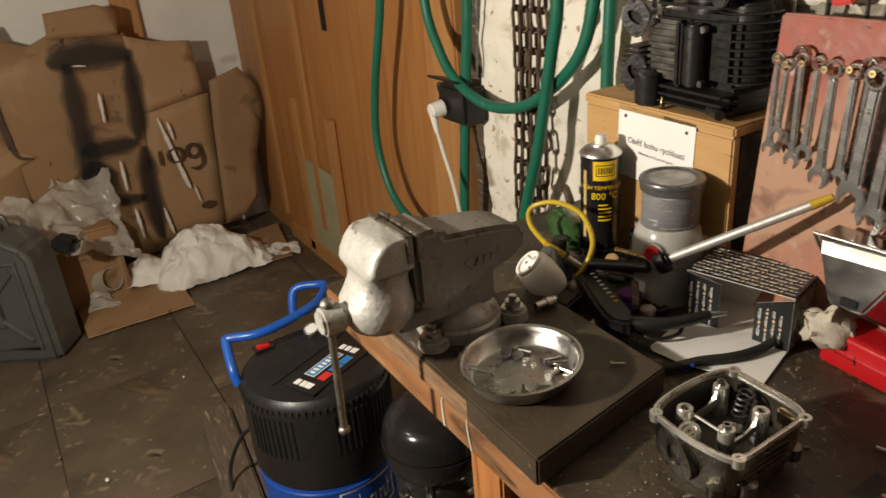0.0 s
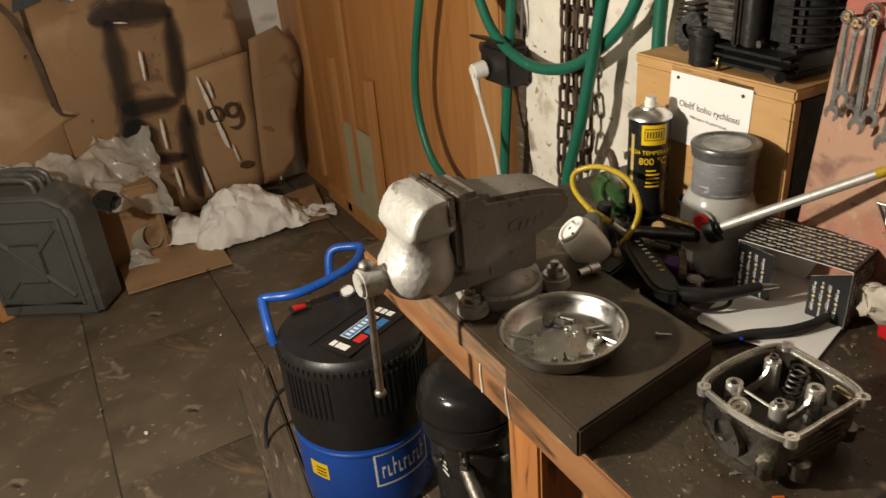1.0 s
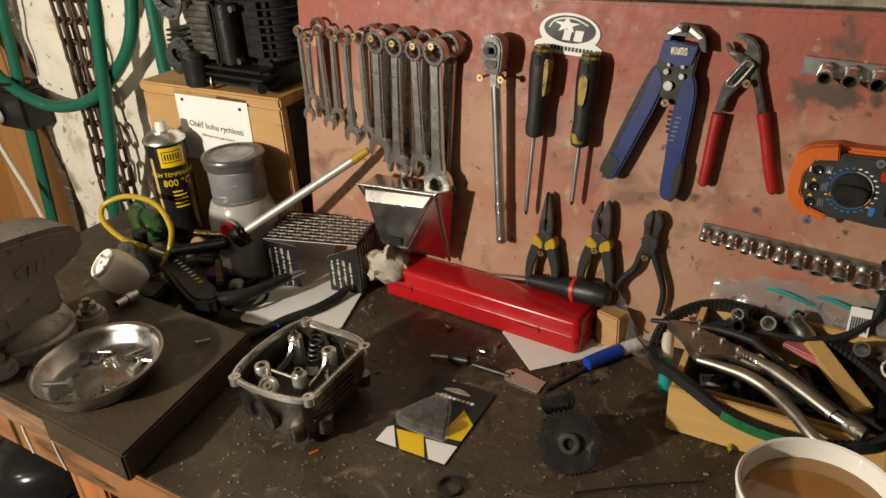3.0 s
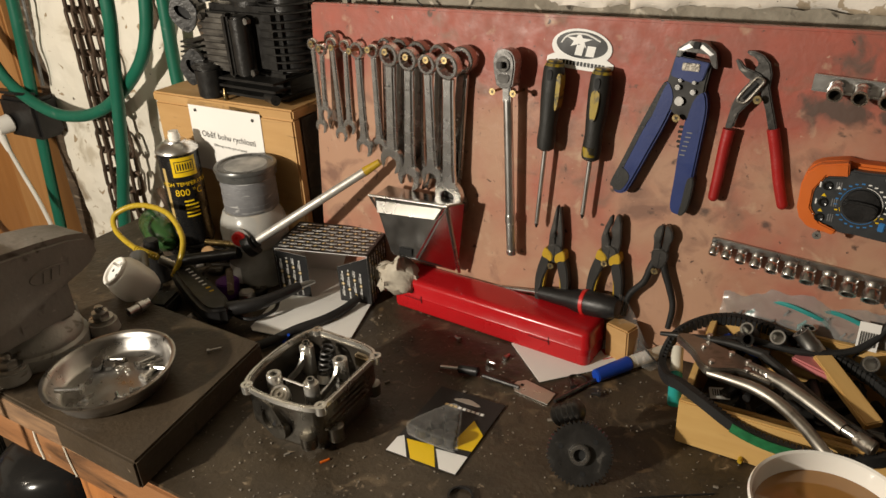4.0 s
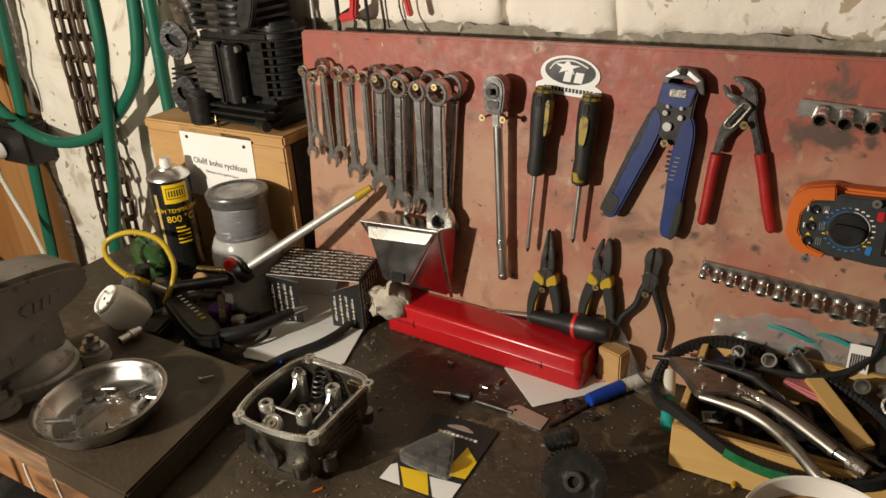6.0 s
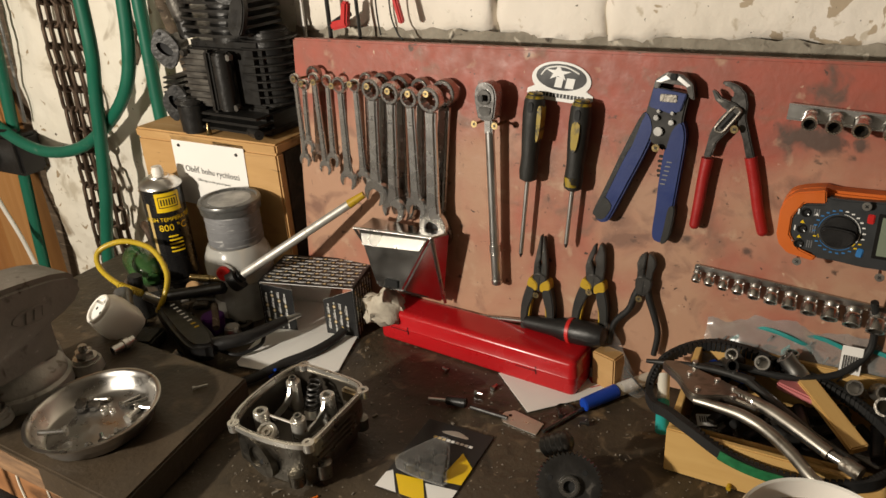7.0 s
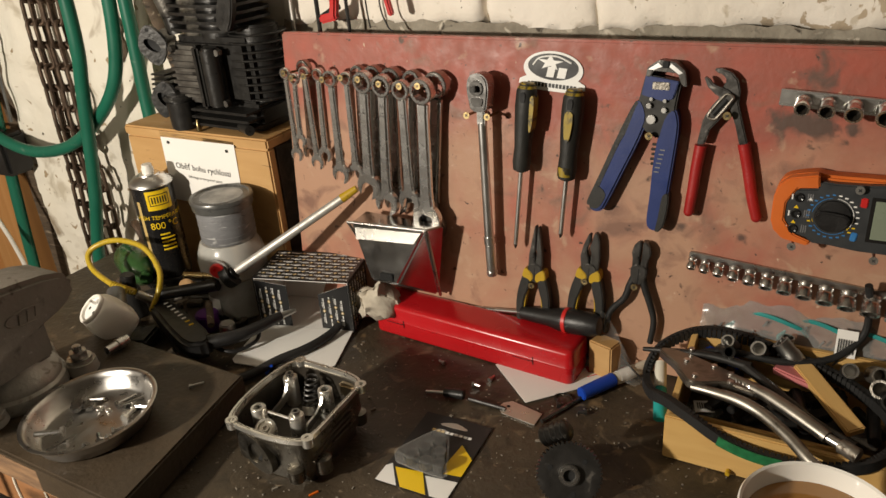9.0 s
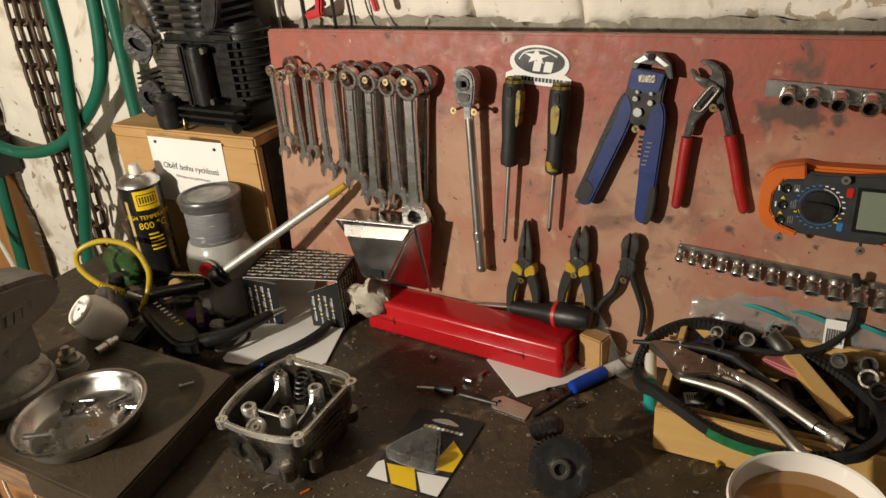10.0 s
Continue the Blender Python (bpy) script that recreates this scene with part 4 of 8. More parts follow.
for k in range(9):
    r = 0.052 - 0.0016 * abs(k - 4)
    part("side_fin", lathe(bmesh.new(), [(0.030, 0), (r - 0.001, 0.0), (r, 0.0012), (r - 0.001, 0.0028), (0.030, 0.0032)], 36, Matrix.Translation((0.078, 0.004, 0.050 + 0.0125 * k)), True), "engine_black", eng)
part("bracket", prism(bmesh.new(), rounded([(-0.012, 0.0), (0.012, 0.0), (0.016, 0.030), (0.010, 0.055), (-0.010, 0.055), (-0.016, 0.030)], 2), -0.006, 0.006, "y", 0.002), "engine_black", eng, m=pose(0.072, -0.056, 0.165, -8, 12, 0))
part("tube_stub", cyl(bmesh.new(), (-0.072, -0.030, 0.175), (-0.078, -0.036, 0.215), 0.016, 0.0175, 22, 0.002), "engine_grey", eng)
for x, z in ((-0.052, 0.052), (0.052, 0.130), (-0.052, 0.132), (0.052, 0.05)):
    part("bolt", cyl(bmesh.new(), (x, -0.058, z), (x, -0.066, z), 0.0062, 0.0056, 6), "engine_grey", eng)
part("cap_lid", cyl(bmesh.new(), (-0.058, -0.062, 0.050), (-0.058, -0.062, 0.060), 0.029, 0.024, 22, 0.003), "engine_black", eng)
for k in range(5):
    part("left_fin", box(bmesh.new(), (-0.105, -0.025, 0.052 + 0.0085 * k), (0.05 - 0.004 * k, 0.07, 0.003), 0.001), "engine_black", eng)


def flange(c, r, turn):
    m = pose(*c, 90, 0, 28) @ pose(0, 0, 0, 0, 0, turn)
    pts = rounded([(-r, 0.3 * r), (-0.55 * r, 1.1 * r), (0, 1.48 * r), (0.55 * r, 1.1 * r), (r, 0.3 * r), (r, -0.3 * r), (0.55 * r, -1.1 * r), (0, -1.48 * r), (-0.55 * r, -1.1 * r), (-r, -0.3 * r)], 3)
    hole = [(0.56 * r * math.cos(2 * math.pi * i / len(pts) + math.atan2(pts[0][1], pts[0][0])), 0.56 * r * math.sin(-2 * math.pi * i / len(pts) + math.atan2(pts[0][1], pts[0][0]))) for i in range(len(pts))]
    bm = ring_wall(bmesh.new(), pts, hole, 0, 0.009)
    bmesh.ops.transform(bm, matrix=m, verts=bm.verts)
    f = part("flange", bm, "engine_black", eng, "oval port flange with an open bore")
    bm = cyl(bmesh.new(), (0, 0, -0.05), (0, 0, 0.0005), 0.80 * r, 0.80 * r, 24)
    bmesh.ops.transform(bm, matrix=m, verts=bm.verts)
    part("neck", bm, "engine_black", eng)
    bm = cyl(bmesh.new(), (0, 0, 0.0006), (0, 0, 0.0016), 0.56 * r, n=24)
    bmesh.ops.transform(bm, matrix=m, verts=bm.verts)
    part("bore", bm, "black_hole", f)
    for s in (-1, 1):
        bm = cyl(bmesh.new(), (0, s * 1.15 * r, 0.0088), (0, s * 1.15 * r, 0.0096), 0.14 * r, n=10)
        bmesh.ops.transform(bm, matrix=m, verts=bm.verts)
        part("hole", bm, "black_hole", f)


flange((-0.086, -0.066, 0.138), 0.022, 8)
flange((-0.084, -0.068, 0.050), 0.021, -10)
flange((0.06, -0.05, 0.232), 0.022, 60)
part("boss", cyl(bmesh.new(), (-0.058, -0.062, 0), (-0.058, -0.062, 0.05), 0.022, 0.024, 20, 0.003), "engine_black", eng)
bm = cyl(bmesh.new(), (0.070, -0.058, 0.012), (0.105, -0.075, 0.014), 0.008, n=16)
part("stub_pipe", bm, "engine_black", eng)
part("stub_pipe", cyl(bmesh.new(), (-0.066, -0.03, 0.15), (-0.07, -0.03, 0.178), 0.017, n=20, w=0.002), "engine_black", eng)
part("brass_jet", lathe(bmesh.new(), [(0, 0), (0.0045, 0), (0.0045, 0.006), (0.0036, 0.007), (0.0036, 0.013), (0.0022, 0.015), (0.0022, 0.020), (0, 0.020)], 14, Matrix.Translation((-0.018, -0.070, 0))), "brass", eng, "small brass jet")

# ---- spray can, jars and clutter behind ----
can = thing("spray_can", pose(-0.600, -0.057, BENCH + 0.034, 0, 0, 62) @ Matrix.Diagonal((1.03, 1.03, 1.03, 1)), "black high-temperature spray paint can, yellow label", "spray can")
part("body", lathe(bmesh.new(), [(0, 0), (0.031, 0), (0.033, 0.003), (0.033, 0.1595), (0.0335, 0.1615)], 40), "can_black", can)
part("shoulder", lathe(bmesh.new(), [(0.0335, 0.1615), (0.0352, 0.1632), (0.0345, 0.1655), (0.033, 0.1675), (0.027, 0.1730), (0.0175, 0.1770), (0.0165, 0.1795), (0.0135, 0.180), (0, 0.180)], 40), "chrome", can, "dented tin shoulder")
part("nozzle", lathe(bmesh.new(), [(0.0, 0.180), (0.0095, 0.180), (0.0098, 0.188), (0.0085, 0.190), (0.0082, 0.1945), (0, 0.195)], 20), "white_plastic", can, "white spray nozzle")
lab = part("label", patch_on_cylinder(0.0333, -0.62, 0.62, 0.1245, 0.1575), "yellow_ink", can, "yellow label block")
part("maker_plate", patch_on_cylinder(0.0335, -0.48, 0.48, 0.1320, 0.1515), "black_ink", lab)
part("maker_plate", patch_on_cylinder(0.0336, -0.44, 0.44, 0.1335, 0.1500), "yellow_ink", lab)
for k in range(6):
    part("maker_bar", patch_on_cylinder(0.0337, -0.37 + 0.130 * k, -0.30 + 0.130 * k, 0.1362, 0.1472, 2), "black_ink", lab)
part("words", lettering("HIGH TEMPERATURE", 0.0098, 0.0334), "yellow_ink", can, m=pose(0, 0, 0.1115))
part("words", lettering("800 °C", 0.0165, 0.0334), "yellow_ink", can, m=pose(0, 0, 0.0965))
for k, w_ in enumerate((0.30, 0.42, 0.42, 0.42, 0.42)):
    z = 0.080 - 0.0068 * k
    part("print_line", patch_on_cylinder(0.0333, -0.34, -0.34 + 2 * w_ * 0.8, z, z + 0.0028), "yellow_ink", can)
part("stripe", patch_on_cylinder(0.0333, -1.2, -1.0, 0.02, 0.14, 3), "gold_ink", can)
stand = thing("can_stand", on_bench(-0.600, -0.060) @ Matrix.Diagonal((0.85, 0.85, 0.64, 1)), "black greasy metal part under the spray can", "metal part")
bm = lathe(bmesh.new(), [(0, 0), (0.045, 0), (0.047, 0.012), (0.036, 0.018), (0.034, 0.040), (0.040, 0.046), (0.040, 0.0515), (0, 0.0515)], 28)
part("base", bm, "engine_black", stand)
part("bracket", box(bmesh.new(), (0.04, -0.03, 0.03), (0.03, 0.014, 0.05), 0.003, pose(0, 0, 0, 0, 15, 20)), "jaw_steel", stand)
part("bracket", box(bmesh.new(), (-0.02, -0.045, 0.02), (0.05, 0.012, 0.03), 0.003, pose(0, 0, 0, 0, 0, -20)), "engine_black", stand)

tub = thing("clear_tub", on_bench(-0.432, -0.069), "cloudy clear plastic tub with a red cap", "tub")
part("tub", lathe(bmesh.new(), [(0, 0.0), (0.046, 0.0), (0.049, 0.004), (0.051, 0.070), (0.054, 0.074), (0.0548, 0.100), (0.052, 0.114), (0.047, 0.127), (0.044, 0.131), (0, 0.131)], 40), "clear_tub", tub)
bm = lathe(bmesh.new(), [(0, 0), (0.0125, 0), (0.0125, 0.006), (0.0105, 0.008), (0, 0.008)], 24, pose(0.0190, -0.0515, 0.100, 90, 0, 20))
part("cap", bm, "red_plastic", tub, "round red cap")
part("cap_ring", lathe(bmesh.new(), [(0.0125, 0), (0.0165, 0), (0.0165, 0.003), (0.0125, 0.003)], 24, pose(0.0188, -0.0510, 0.100, 90, 0, 20), True), "clear_tub", tub)
part("label", patch_on_cylinder(0.0515, -0.5, 0.1, 0.012, 0.042), "card_white", tub, "torn white label")
jar = thing("paint_jar", on_bench(-0.431, -0.067, 0, 0.1315), "dusty grey jar with a ribbed label and lid", "jar")
part("jar_body", lathe(bmesh.new(), [(0, 0), (0.042, 0), (0.044, 0.003), (0.044, 0.054), (0.043, 0.057)], 40), "jar_grey", jar)
part("lid", lathe(bmesh.new(), [(0.043, 0.055), (0.0475, 0.0555), (0.0480, 0.059), (0.0480, 0.066), (0.0495, 0.067), (0.0500, 0.070), (0.0485, 0.0735), (0.044, 0.074), (0.042, 0.0715), (0, 0.0715)], 44), "jar_lid", jar, "grey plastic screw lid")
part("lid_label", lathe(bmesh.new(), [(0, 0.0721), (0.034, 0.0721), (0.034, 0.0717), (0, 0.0717)], 32), "jar_lid_paper", jar, "worn grey paper disc")
for z in (0.014, 0.030, 0.044):
    part("label_ridge", lathe(bmesh.new(), [(0.0438, z - 0.0008), (0.0445, z), (0.0438, z + 0.0008)], 36, None, True), "jar_grey", jar)
cup = thing("small_black_cup", on_bench(-0.515, -0.045, 0, 0.045), "small black plastic cup on the clutter", "cup")
part("cup", lathe(bmesh.new(), [(0, 0), (0.015, 0), (0.018, 0.035), (0.0165, 0.035), (0.0135, 0.003), (0, 0.003)], 24), "black_plastic", cup)
solo("metal_block", box(bmesh.new(), (0, 0, 0.0225), (0.035, 0.03, 0.045), 0.003), "engine_black", "dark metal block under the small cup", "metal part", m=on_bench(-0.515, -0.045, 12))
solo("cork_stopper", cyl(bmesh.new(), (0, 0, 0), (0, 0, 0.024), 0.010, 0.012, 18, 0.002), "cork", "pale cork stopper lying on the bench", "stopper", m=pose(-0.535, -0.085, BENCH + 0.030, 65, 0, 40))
solo("purple_cap", cyl(bmesh.new(), (0, 0, 0), (0, 0, 0.03), 0.017, 0.019, 24, 0.002), "purple_plastic", "purple plastic cap between the tools", "cap", m=on_bench(-0.435, -0.145))
solo("steel_adapter", cyl(bmesh.new(), (0, 0, 0), (0, 0, 0.02), 0.014, 0.012, 20, 0.002), "chrome", "bright steel adapter beside the purple cap", "adapter", m=on_bench(-0.395, -0.145))
solo("red_seal", lathe(bmesh.new(), [(0.012, 0), (0.014, 0.006), (0.009, 0.006), (0.008, 0)], 20, None, True), "red_plastic", "small dark red seal ring", "seal", m=on_bench(-0.385, -0.165))

# rod leaning on the clutter, with a black holder
rod = thing("aluminium_rod", None, "brushed aluminium rod with a yellow taped tip", "rod")
a_, b_ = Vector((-0.388, -0.107, 0.946)), Vector((-0.226, -0.016, 1.058))
part("shaft", cyl(bmesh.new(), a_, b_, 0.0072, 0.0066, 18), "alu_rod", rod)
part("tip", cyl(bmesh.new(), b_ - (b_ - a_) * 0.03, b_ + (b_ - a_) * 0.10, 0.0074, 0.0052, 14), "yellow_plastic", rod, "yellow tape tip")
hd = Vector((-0.400, -0.113, 0.938))
bm = lathe(bmesh.new(), [(0.010, -0.007), (0.0195, -0.007), (0.0195, 0.007), (0.010, 0.007)], 24, Matrix.Translation(hd) @ (b_ - a_).to_track_quat("Z", "Y").to_matrix().to_4x4(), True)
part("collar", bm, "black_plastic", rod, "black round collar")
part("plug_core", cyl(bmesh.new(), hd - (b_ - a_) * 0.03, hd + (b_ - a_) * 0.05, 0.011, n=18), "black_plastic", rod)
bm = cyl(bmesh.new(), (-0.478, -0.135, 0.935), (-0.42, -0.118, 0.935), 0.0055, n=14)
part("copper_pipe", bm, "brass", rod, "short brass stub pipe")
part("arm", cyl(bmesh.new(), (-0.52, -0.165, 0.905), (-0.415, -0.125, 0.925), 0.0095, 0.0095, 16, 0.002), "black_plastic", rod)

# ---- tools on the board ----
def board_screw(x, z, L=0.03, mat="brass"):
    bm = cyl(bmesh.new(), (0, 0.004, 0), (0, -L, 0), 0.0019, n=10)
    cyl(bm, (0, -L + 0.003, 0), (0, -L - 0.0012, 0), 0.0022, 0.0049, 18, 0.0004)
    ob = solo("screw", bm, mat, "brass-coloured screw driven into the red board", "screw", "screws in the board", m=on_board(x, z))
    bm = box(bmesh.new(), (0, -L - 0.0012, 0), (0.0042, 0.0005, 0.0011), 0, pose(0, 0, 0, 0, 40, 0))
    part("cross_slot", box(bm, (0, -L - 0.00125, 0), (0.0011, 0.0005, 0.0042), 0, pose(0, 0, 0, 0, 40, 0)), "black_ink", ob)
    return ob


def wrench(xt, zt, xb, zb, w, out, panelled=False, number=""):
    """A combination wrench hung by its ring; feet of both ends on the board, ring radius, distance off the board."""
    L_ = math.hypot(xb - xt, zb - zt)
    mat = "wrench_chrome" if out > 0.02 else "wrench_dark"
    ob = thing("combination_wrench", on_board(xt, zt, out, math.degrees(math.asin((xt - xb) / L_))) @ pose(0, 0, 0, 3 if out > 0.02 else 1, 0, -4),
               "chrome combination wrench hanging on a screw" if out > 0.02 else "darker chrome wrench hanging behind the others", "wrench", "wrenches on the board")
    ri, d = w * 0.70, w * 0.40
    bm = lathe(bmesh.new(), [(ri, -d), (w * 0.93, -d), (w, -d + 0.0012), (w, d - 0.0012), (w * 0.93, d), (ri, d)], 48, None, True)
    for v in bm.verts:
        r = math.hypot(v.co.x, v.co.y)
        if r < w * 0.8:
            a = math.atan2(v.co.y, v.co.x)
            k = 1 + 0.07 * math.cos(12 * a)
            v.co.x, v.co.y = v.co.x * k, v.co.y * k
    bmesh.ops.transform(bm, matrix=pose(0, 0, 0, 95, 0, 0), verts=bm.verts)
    part("ring", bm, mat, ob)
    t, s0, s1 = w * 0.30, w * 0.50, w * 0.60
    jw = w * 1.28
    c = -L_ + jw * 0.95
    bm = prism(bmesh.new(), [(-s0, -w * 0.88), (s0, -w * 0.88), (s0 * 0.92, -w * 1.9), (s1 * 0.92, c + jw * 1.7), (s1 * 1.15, c + jw * 0.7), (-s1 * 1.15, c + jw * 0.7), (-s1 * 0.92, c + jw * 1.7), (-s0 * 0.92, -w * 1.9)], -t, t, "y", t * 0.60, 3)
    shank = part("shank", bm, mat, ob, smooth=40)
    if panelled:
        z0, z1, hw = -w * 2.2, c + jw * 2.0, s0 * 0.55
        part("panel_rim", tube(bmesh.new(), [(-hw, -t * 1.02, z0), (0, -t * 1.02, z0 + hw * 0.6), (hw, -t * 1.02, z0), (hw, -t * 1.02, z1), (0, -t * 1.02, z1 - hw * 0.6), (-hw, -t * 1.02, z1)], 0.0006, 6, 2, True), mat, shank)
    else:
        for k in range(2):
            part("stamp", box(bmesh.new(), (0.0, -t * 1.012, -L_ * (0.36 + 0.30 * k)), (s0 * 0.30, 0.0003, 0.0028)), "chrome_dark", shank)
    if number:
        part("number", lettering(number, w * 0.55), "black_oxide", shank, m=pose(0, -t * 1.04, -w * 2.6, 0, 90, 0))
    outline = [(jw * math.cos(radians(a)), jw * math.sin(radians(a))) for a in range(-52, 233, 15)]
    outline += [(-jw * 0.50, -jw * 0.86), (-jw * 0.50, -jw * 0.05), (-jw * 0.30, jw * 0.26), (jw * 0.30, jw * 0.26), (jw * 0.50, -jw * 0.05), (jw * 0.50, -jw * 0.86)]
    bm = prism(bmesh.new(), outline, -t * 0.98, t * 0.98, "y", min(0.0011, t * 0.4), 2)
    bmesh.ops.transform(bm, matrix=pose(0, 0, c, 0, 15, 0), verts=bm.verts)
    part("jaw", bm, mat, ob)
    return ob


for row in ((-0.321, 1.2317, -0.3174, 1.0966, 0.0088, 0.035),
            (-0.3049, 1.2243, -0.3075, 1.1201, 0.0085, 0.035, True),
            (-0.3022, 1.2374, -0.3027, 1.0947, 0.0125, 0.013),
            (-0.2897, 1.2332, -0.2836, 1.0854, 0.0095, 0.029),
            (-0.2654, 1.2315, -0.2679, 1.0994, 0.0095, 0.029),
            (-0.2386, 1.2281, -0.2368, 1.07, 0.0122, 0.035),
            (-0.2159, 1.2281, -0.2133, 1.0762, 0.01, 0.029),
            (-0.205, 1.2336, -0.2065, 1.0709, 0.0125, 0.013),
            (-0.1817, 1.226, -0.1888, 1.0517, 0.0158, 0.035, False, '14'),
            (-0.1507, 1.2226, -0.1591, 1.0302, 0.0155, 0.035, True, '12'),
            (-0.12, 1.2182, -0.118, 1.04, 0.014, 0.035, False, '17'),
            (-0.087, 1.2185, -0.0915, 1.0116, 0.0178, 0.035),
            (-0.0763, 1.2248, -0.0945, 0.9945, 0.0185, 0.013),
            (-0.1483, 1.2289, -0.1513, 1.029, 0.0165, 0.013),
            (-0.1787, 1.2319, -0.1834, 1.0615, 0.015, 0.013),
            (-0.1146, 1.2282, -0.1227, 1.0257, 0.015, 0.013)):
    wrench(*row)
for x, z in ((-0.3175, 1.2324), (-0.3039, 1.2262), (-0.2807, 1.2298), (-0.2481, 1.2268), (-0.2155, 1.2308), (-0.1861, 1.2299), (-0.1517, 1.2254), (-0.1187, 1.224), (-0.0897, 1.2258)):
    board_screw(x, z, 0.043)

# flex-head ratchet
rt = thing("ratchet_handle", on_board(-0.004, 1.224, 0.026, -1.5) @ pose(0, 0, 0, 2, 0, -4), "chrome flex-head ratchet hanging between two screws", "ratchet")
part("head", prism(bmesh.new(), rounded([(-0.016, 0.004), (-0.012, 0.017), (0, 0.022), (0.012, 0.017), (0.016, 0.004), (0.014, -0.014), (0.0095, -0.027), (-0.0095, -0.027), (-0.014, -0.014)], 3), -0.011, 0.011, "y", 0.002), "satin_chrome", rt)
part("drive_ring", cyl(bmesh.new(), (0, -0.0108, 0.003), (0, -0.0135, 0.003), 0.0105, 0.0098, 28, 0.0006), "tool_steel", rt, "dark round drive plate")
part("drive", box(bmesh.new(), (0, -0.018, 0.003), (0.0078, 0.010, 0.0078), 0.001), "black_oxide", rt, "dark square drive")
part("lever", prism(bmesh.new(), rounded([(-0.008, -0.010), (0.008, -0.010), (0.006, -0.020), (-0.006, -0.020)], 3), -0.0128, -0.0108, "y"), "tool_steel", rt)
part("hinge", box(bmesh.new(), (0, 0, -0.037), (0.012, 0.010, 0.024), 0.002), "chrome_dark", rt)
bm = cyl(bmesh.new(), (0, 0, -0.044), (0.003, 0, -0.205), 0.0062, 0.0066, 18)
cyl(bm, (0.003, 0, -0.205), (0.0035, 0, -0.218), 0.0078, 0.0078, 18, 0.001)
cyl(bm, (0.0035, 0, -0.218), (0.005, 0, -0.258), 0.0070, 0.0072, 18, 0.001)
cyl(bm, (0.005, 0, -0.258), (0.005, 0, -0.266), 0.0080, 0.0074, 18, 0.001)
part("handle", bm, "chrome", rt, "slim chrome handle with a ringed end")
for x in (-0.021, 0.009):
    board_screw(x, 1.190, 0.034)

# two screwdrivers
for x, z, turn, ylw in ((0.059, 1.236, 3.5, 0), (0.122, 1.231, 3.5, 1)):
    sd = thing("screwdriver", on_board(x, z, 0.019, turn), "screwdriver with dark grey and yellow grip, hanging up" if ylw else "screwdriver with dark grey grip, yellow end cap", "screwdriver", "screwdrivers on the board")
    part("grip", lathe(bmesh.new(), [(0, -0.002), (0.010, -0.003), (0.0135, -0.012), (0.0142, -0.03), (0.0132, -0.055), (0.0112, -0.085), (0.0124, -0.105), (0.0110, -0.116), (0.006, -0.119), (0, -0.119)], 24), "black_matt", sd, "dark rubber grip")
    part("end_cap", lathe(bmesh.new(), [(0, -0.0005), (0.009, -0.0015), (0.0124, -0.008), (0.0118, -0.0082), (0, -0.004)], 24), "yellow_worn", sd, "worn yellow cap")
    part("inlay", prism(bmesh.new(), rounded([(-0.005, -0.03), (0.005, -0.03), (0.004, -0.058), (0, -0.066), (-0.004, -0.058)], 3), -0.0152, -0.010, "y"), "yellow_worn", sd) if ylw else part("inlay", prism(bmesh.new(), rounded([(0.009, -0.02), (0.0142, -0.02), (0.0136, -0.055), (0.010, -0.06)], 3), -0.011, 0.006, "y"), "yellow_worn", sd)
    part("hang_hole", prism(bmesh.new(), rounded([(-0.0028, -0.013), (0.0028, -0.013), (0.0028, -0.024), (-0.0028, -0.024)], 3), -0.0148, -0.0120, "y"), "black_hole", sd)
    if ylw:
        part("collar", cyl(bmesh.new(), (-0.001, -0.004, -0.100), (-0.001, -0.004, -0.112), 0.0100, n=20), "yellow_worn", sd, "chipped yellow collar")
    L_ = 0.105 if not ylw else 0.075
    part("blade", cyl(bmesh.new(), (0, 0, -0.118), (0, 0, -0.118 - L_), 0.0032, 0.0030, 12), "chrome", sd)
    part("tip", cyl(bmesh.new(), (0, 0, -0.118 - L_), (0, 0, -0.124 - L_), 0.0030, 0.0012, 8), "black_oxide", sd)

# sticker
st = thing("sticker", on_board(0.086, 1.250, 0.0012, 4), "white oval sticker with a black emblem", "sticker")
oval = [(0.040 * math.cos(a * math.pi / 18), 0.0225 * math.sin(a * math.pi / 18)) for a in range(36)]
part("base", prism(bmesh.new(), [p for p in oval], -0.0006, 0.0, "y"), "white_ink", st)
part("base_foot", prism(bmesh.new(), rounded([(-0.036, -0.0115), (0.036, -0.0115), (0.037, -0.026), (-0.037, -0.026)], 3), -0.00055, 0.0, "y"), "white_ink", st)
part("emblem", prism(bmesh.new(), [(0.034 * math.cos(a * math.pi / 18), 0.003 + 0.0165 * math.sin(a * math.pi / 18)) for a in range(36)], -0.0010, -0.0006, "y"), "black_ink", st)
star = [(0.0 + (0.012 if i % 2 == 0 else 0.005) * math.sin(i * math.pi / 5) * 1.5 - 0.004, 0.008 + (0.010 if i % 2 == 0 else 0.004) * math.cos(i * math.pi / 5)) for i in range(10)]
part("star", prism(bmesh.new(), star, -0.0014, -0.0010, "y"), "white_ink", st)
part("swoosh", tube(bmesh.new(), [(-0.027, -0.0013, 0.003), (-0.018, -0.0013, 0.013), (0.004, -0.0013, 0.0165), (0.024, -0.0013, 0.010)], 0.0012, 6), "white_ink", st)
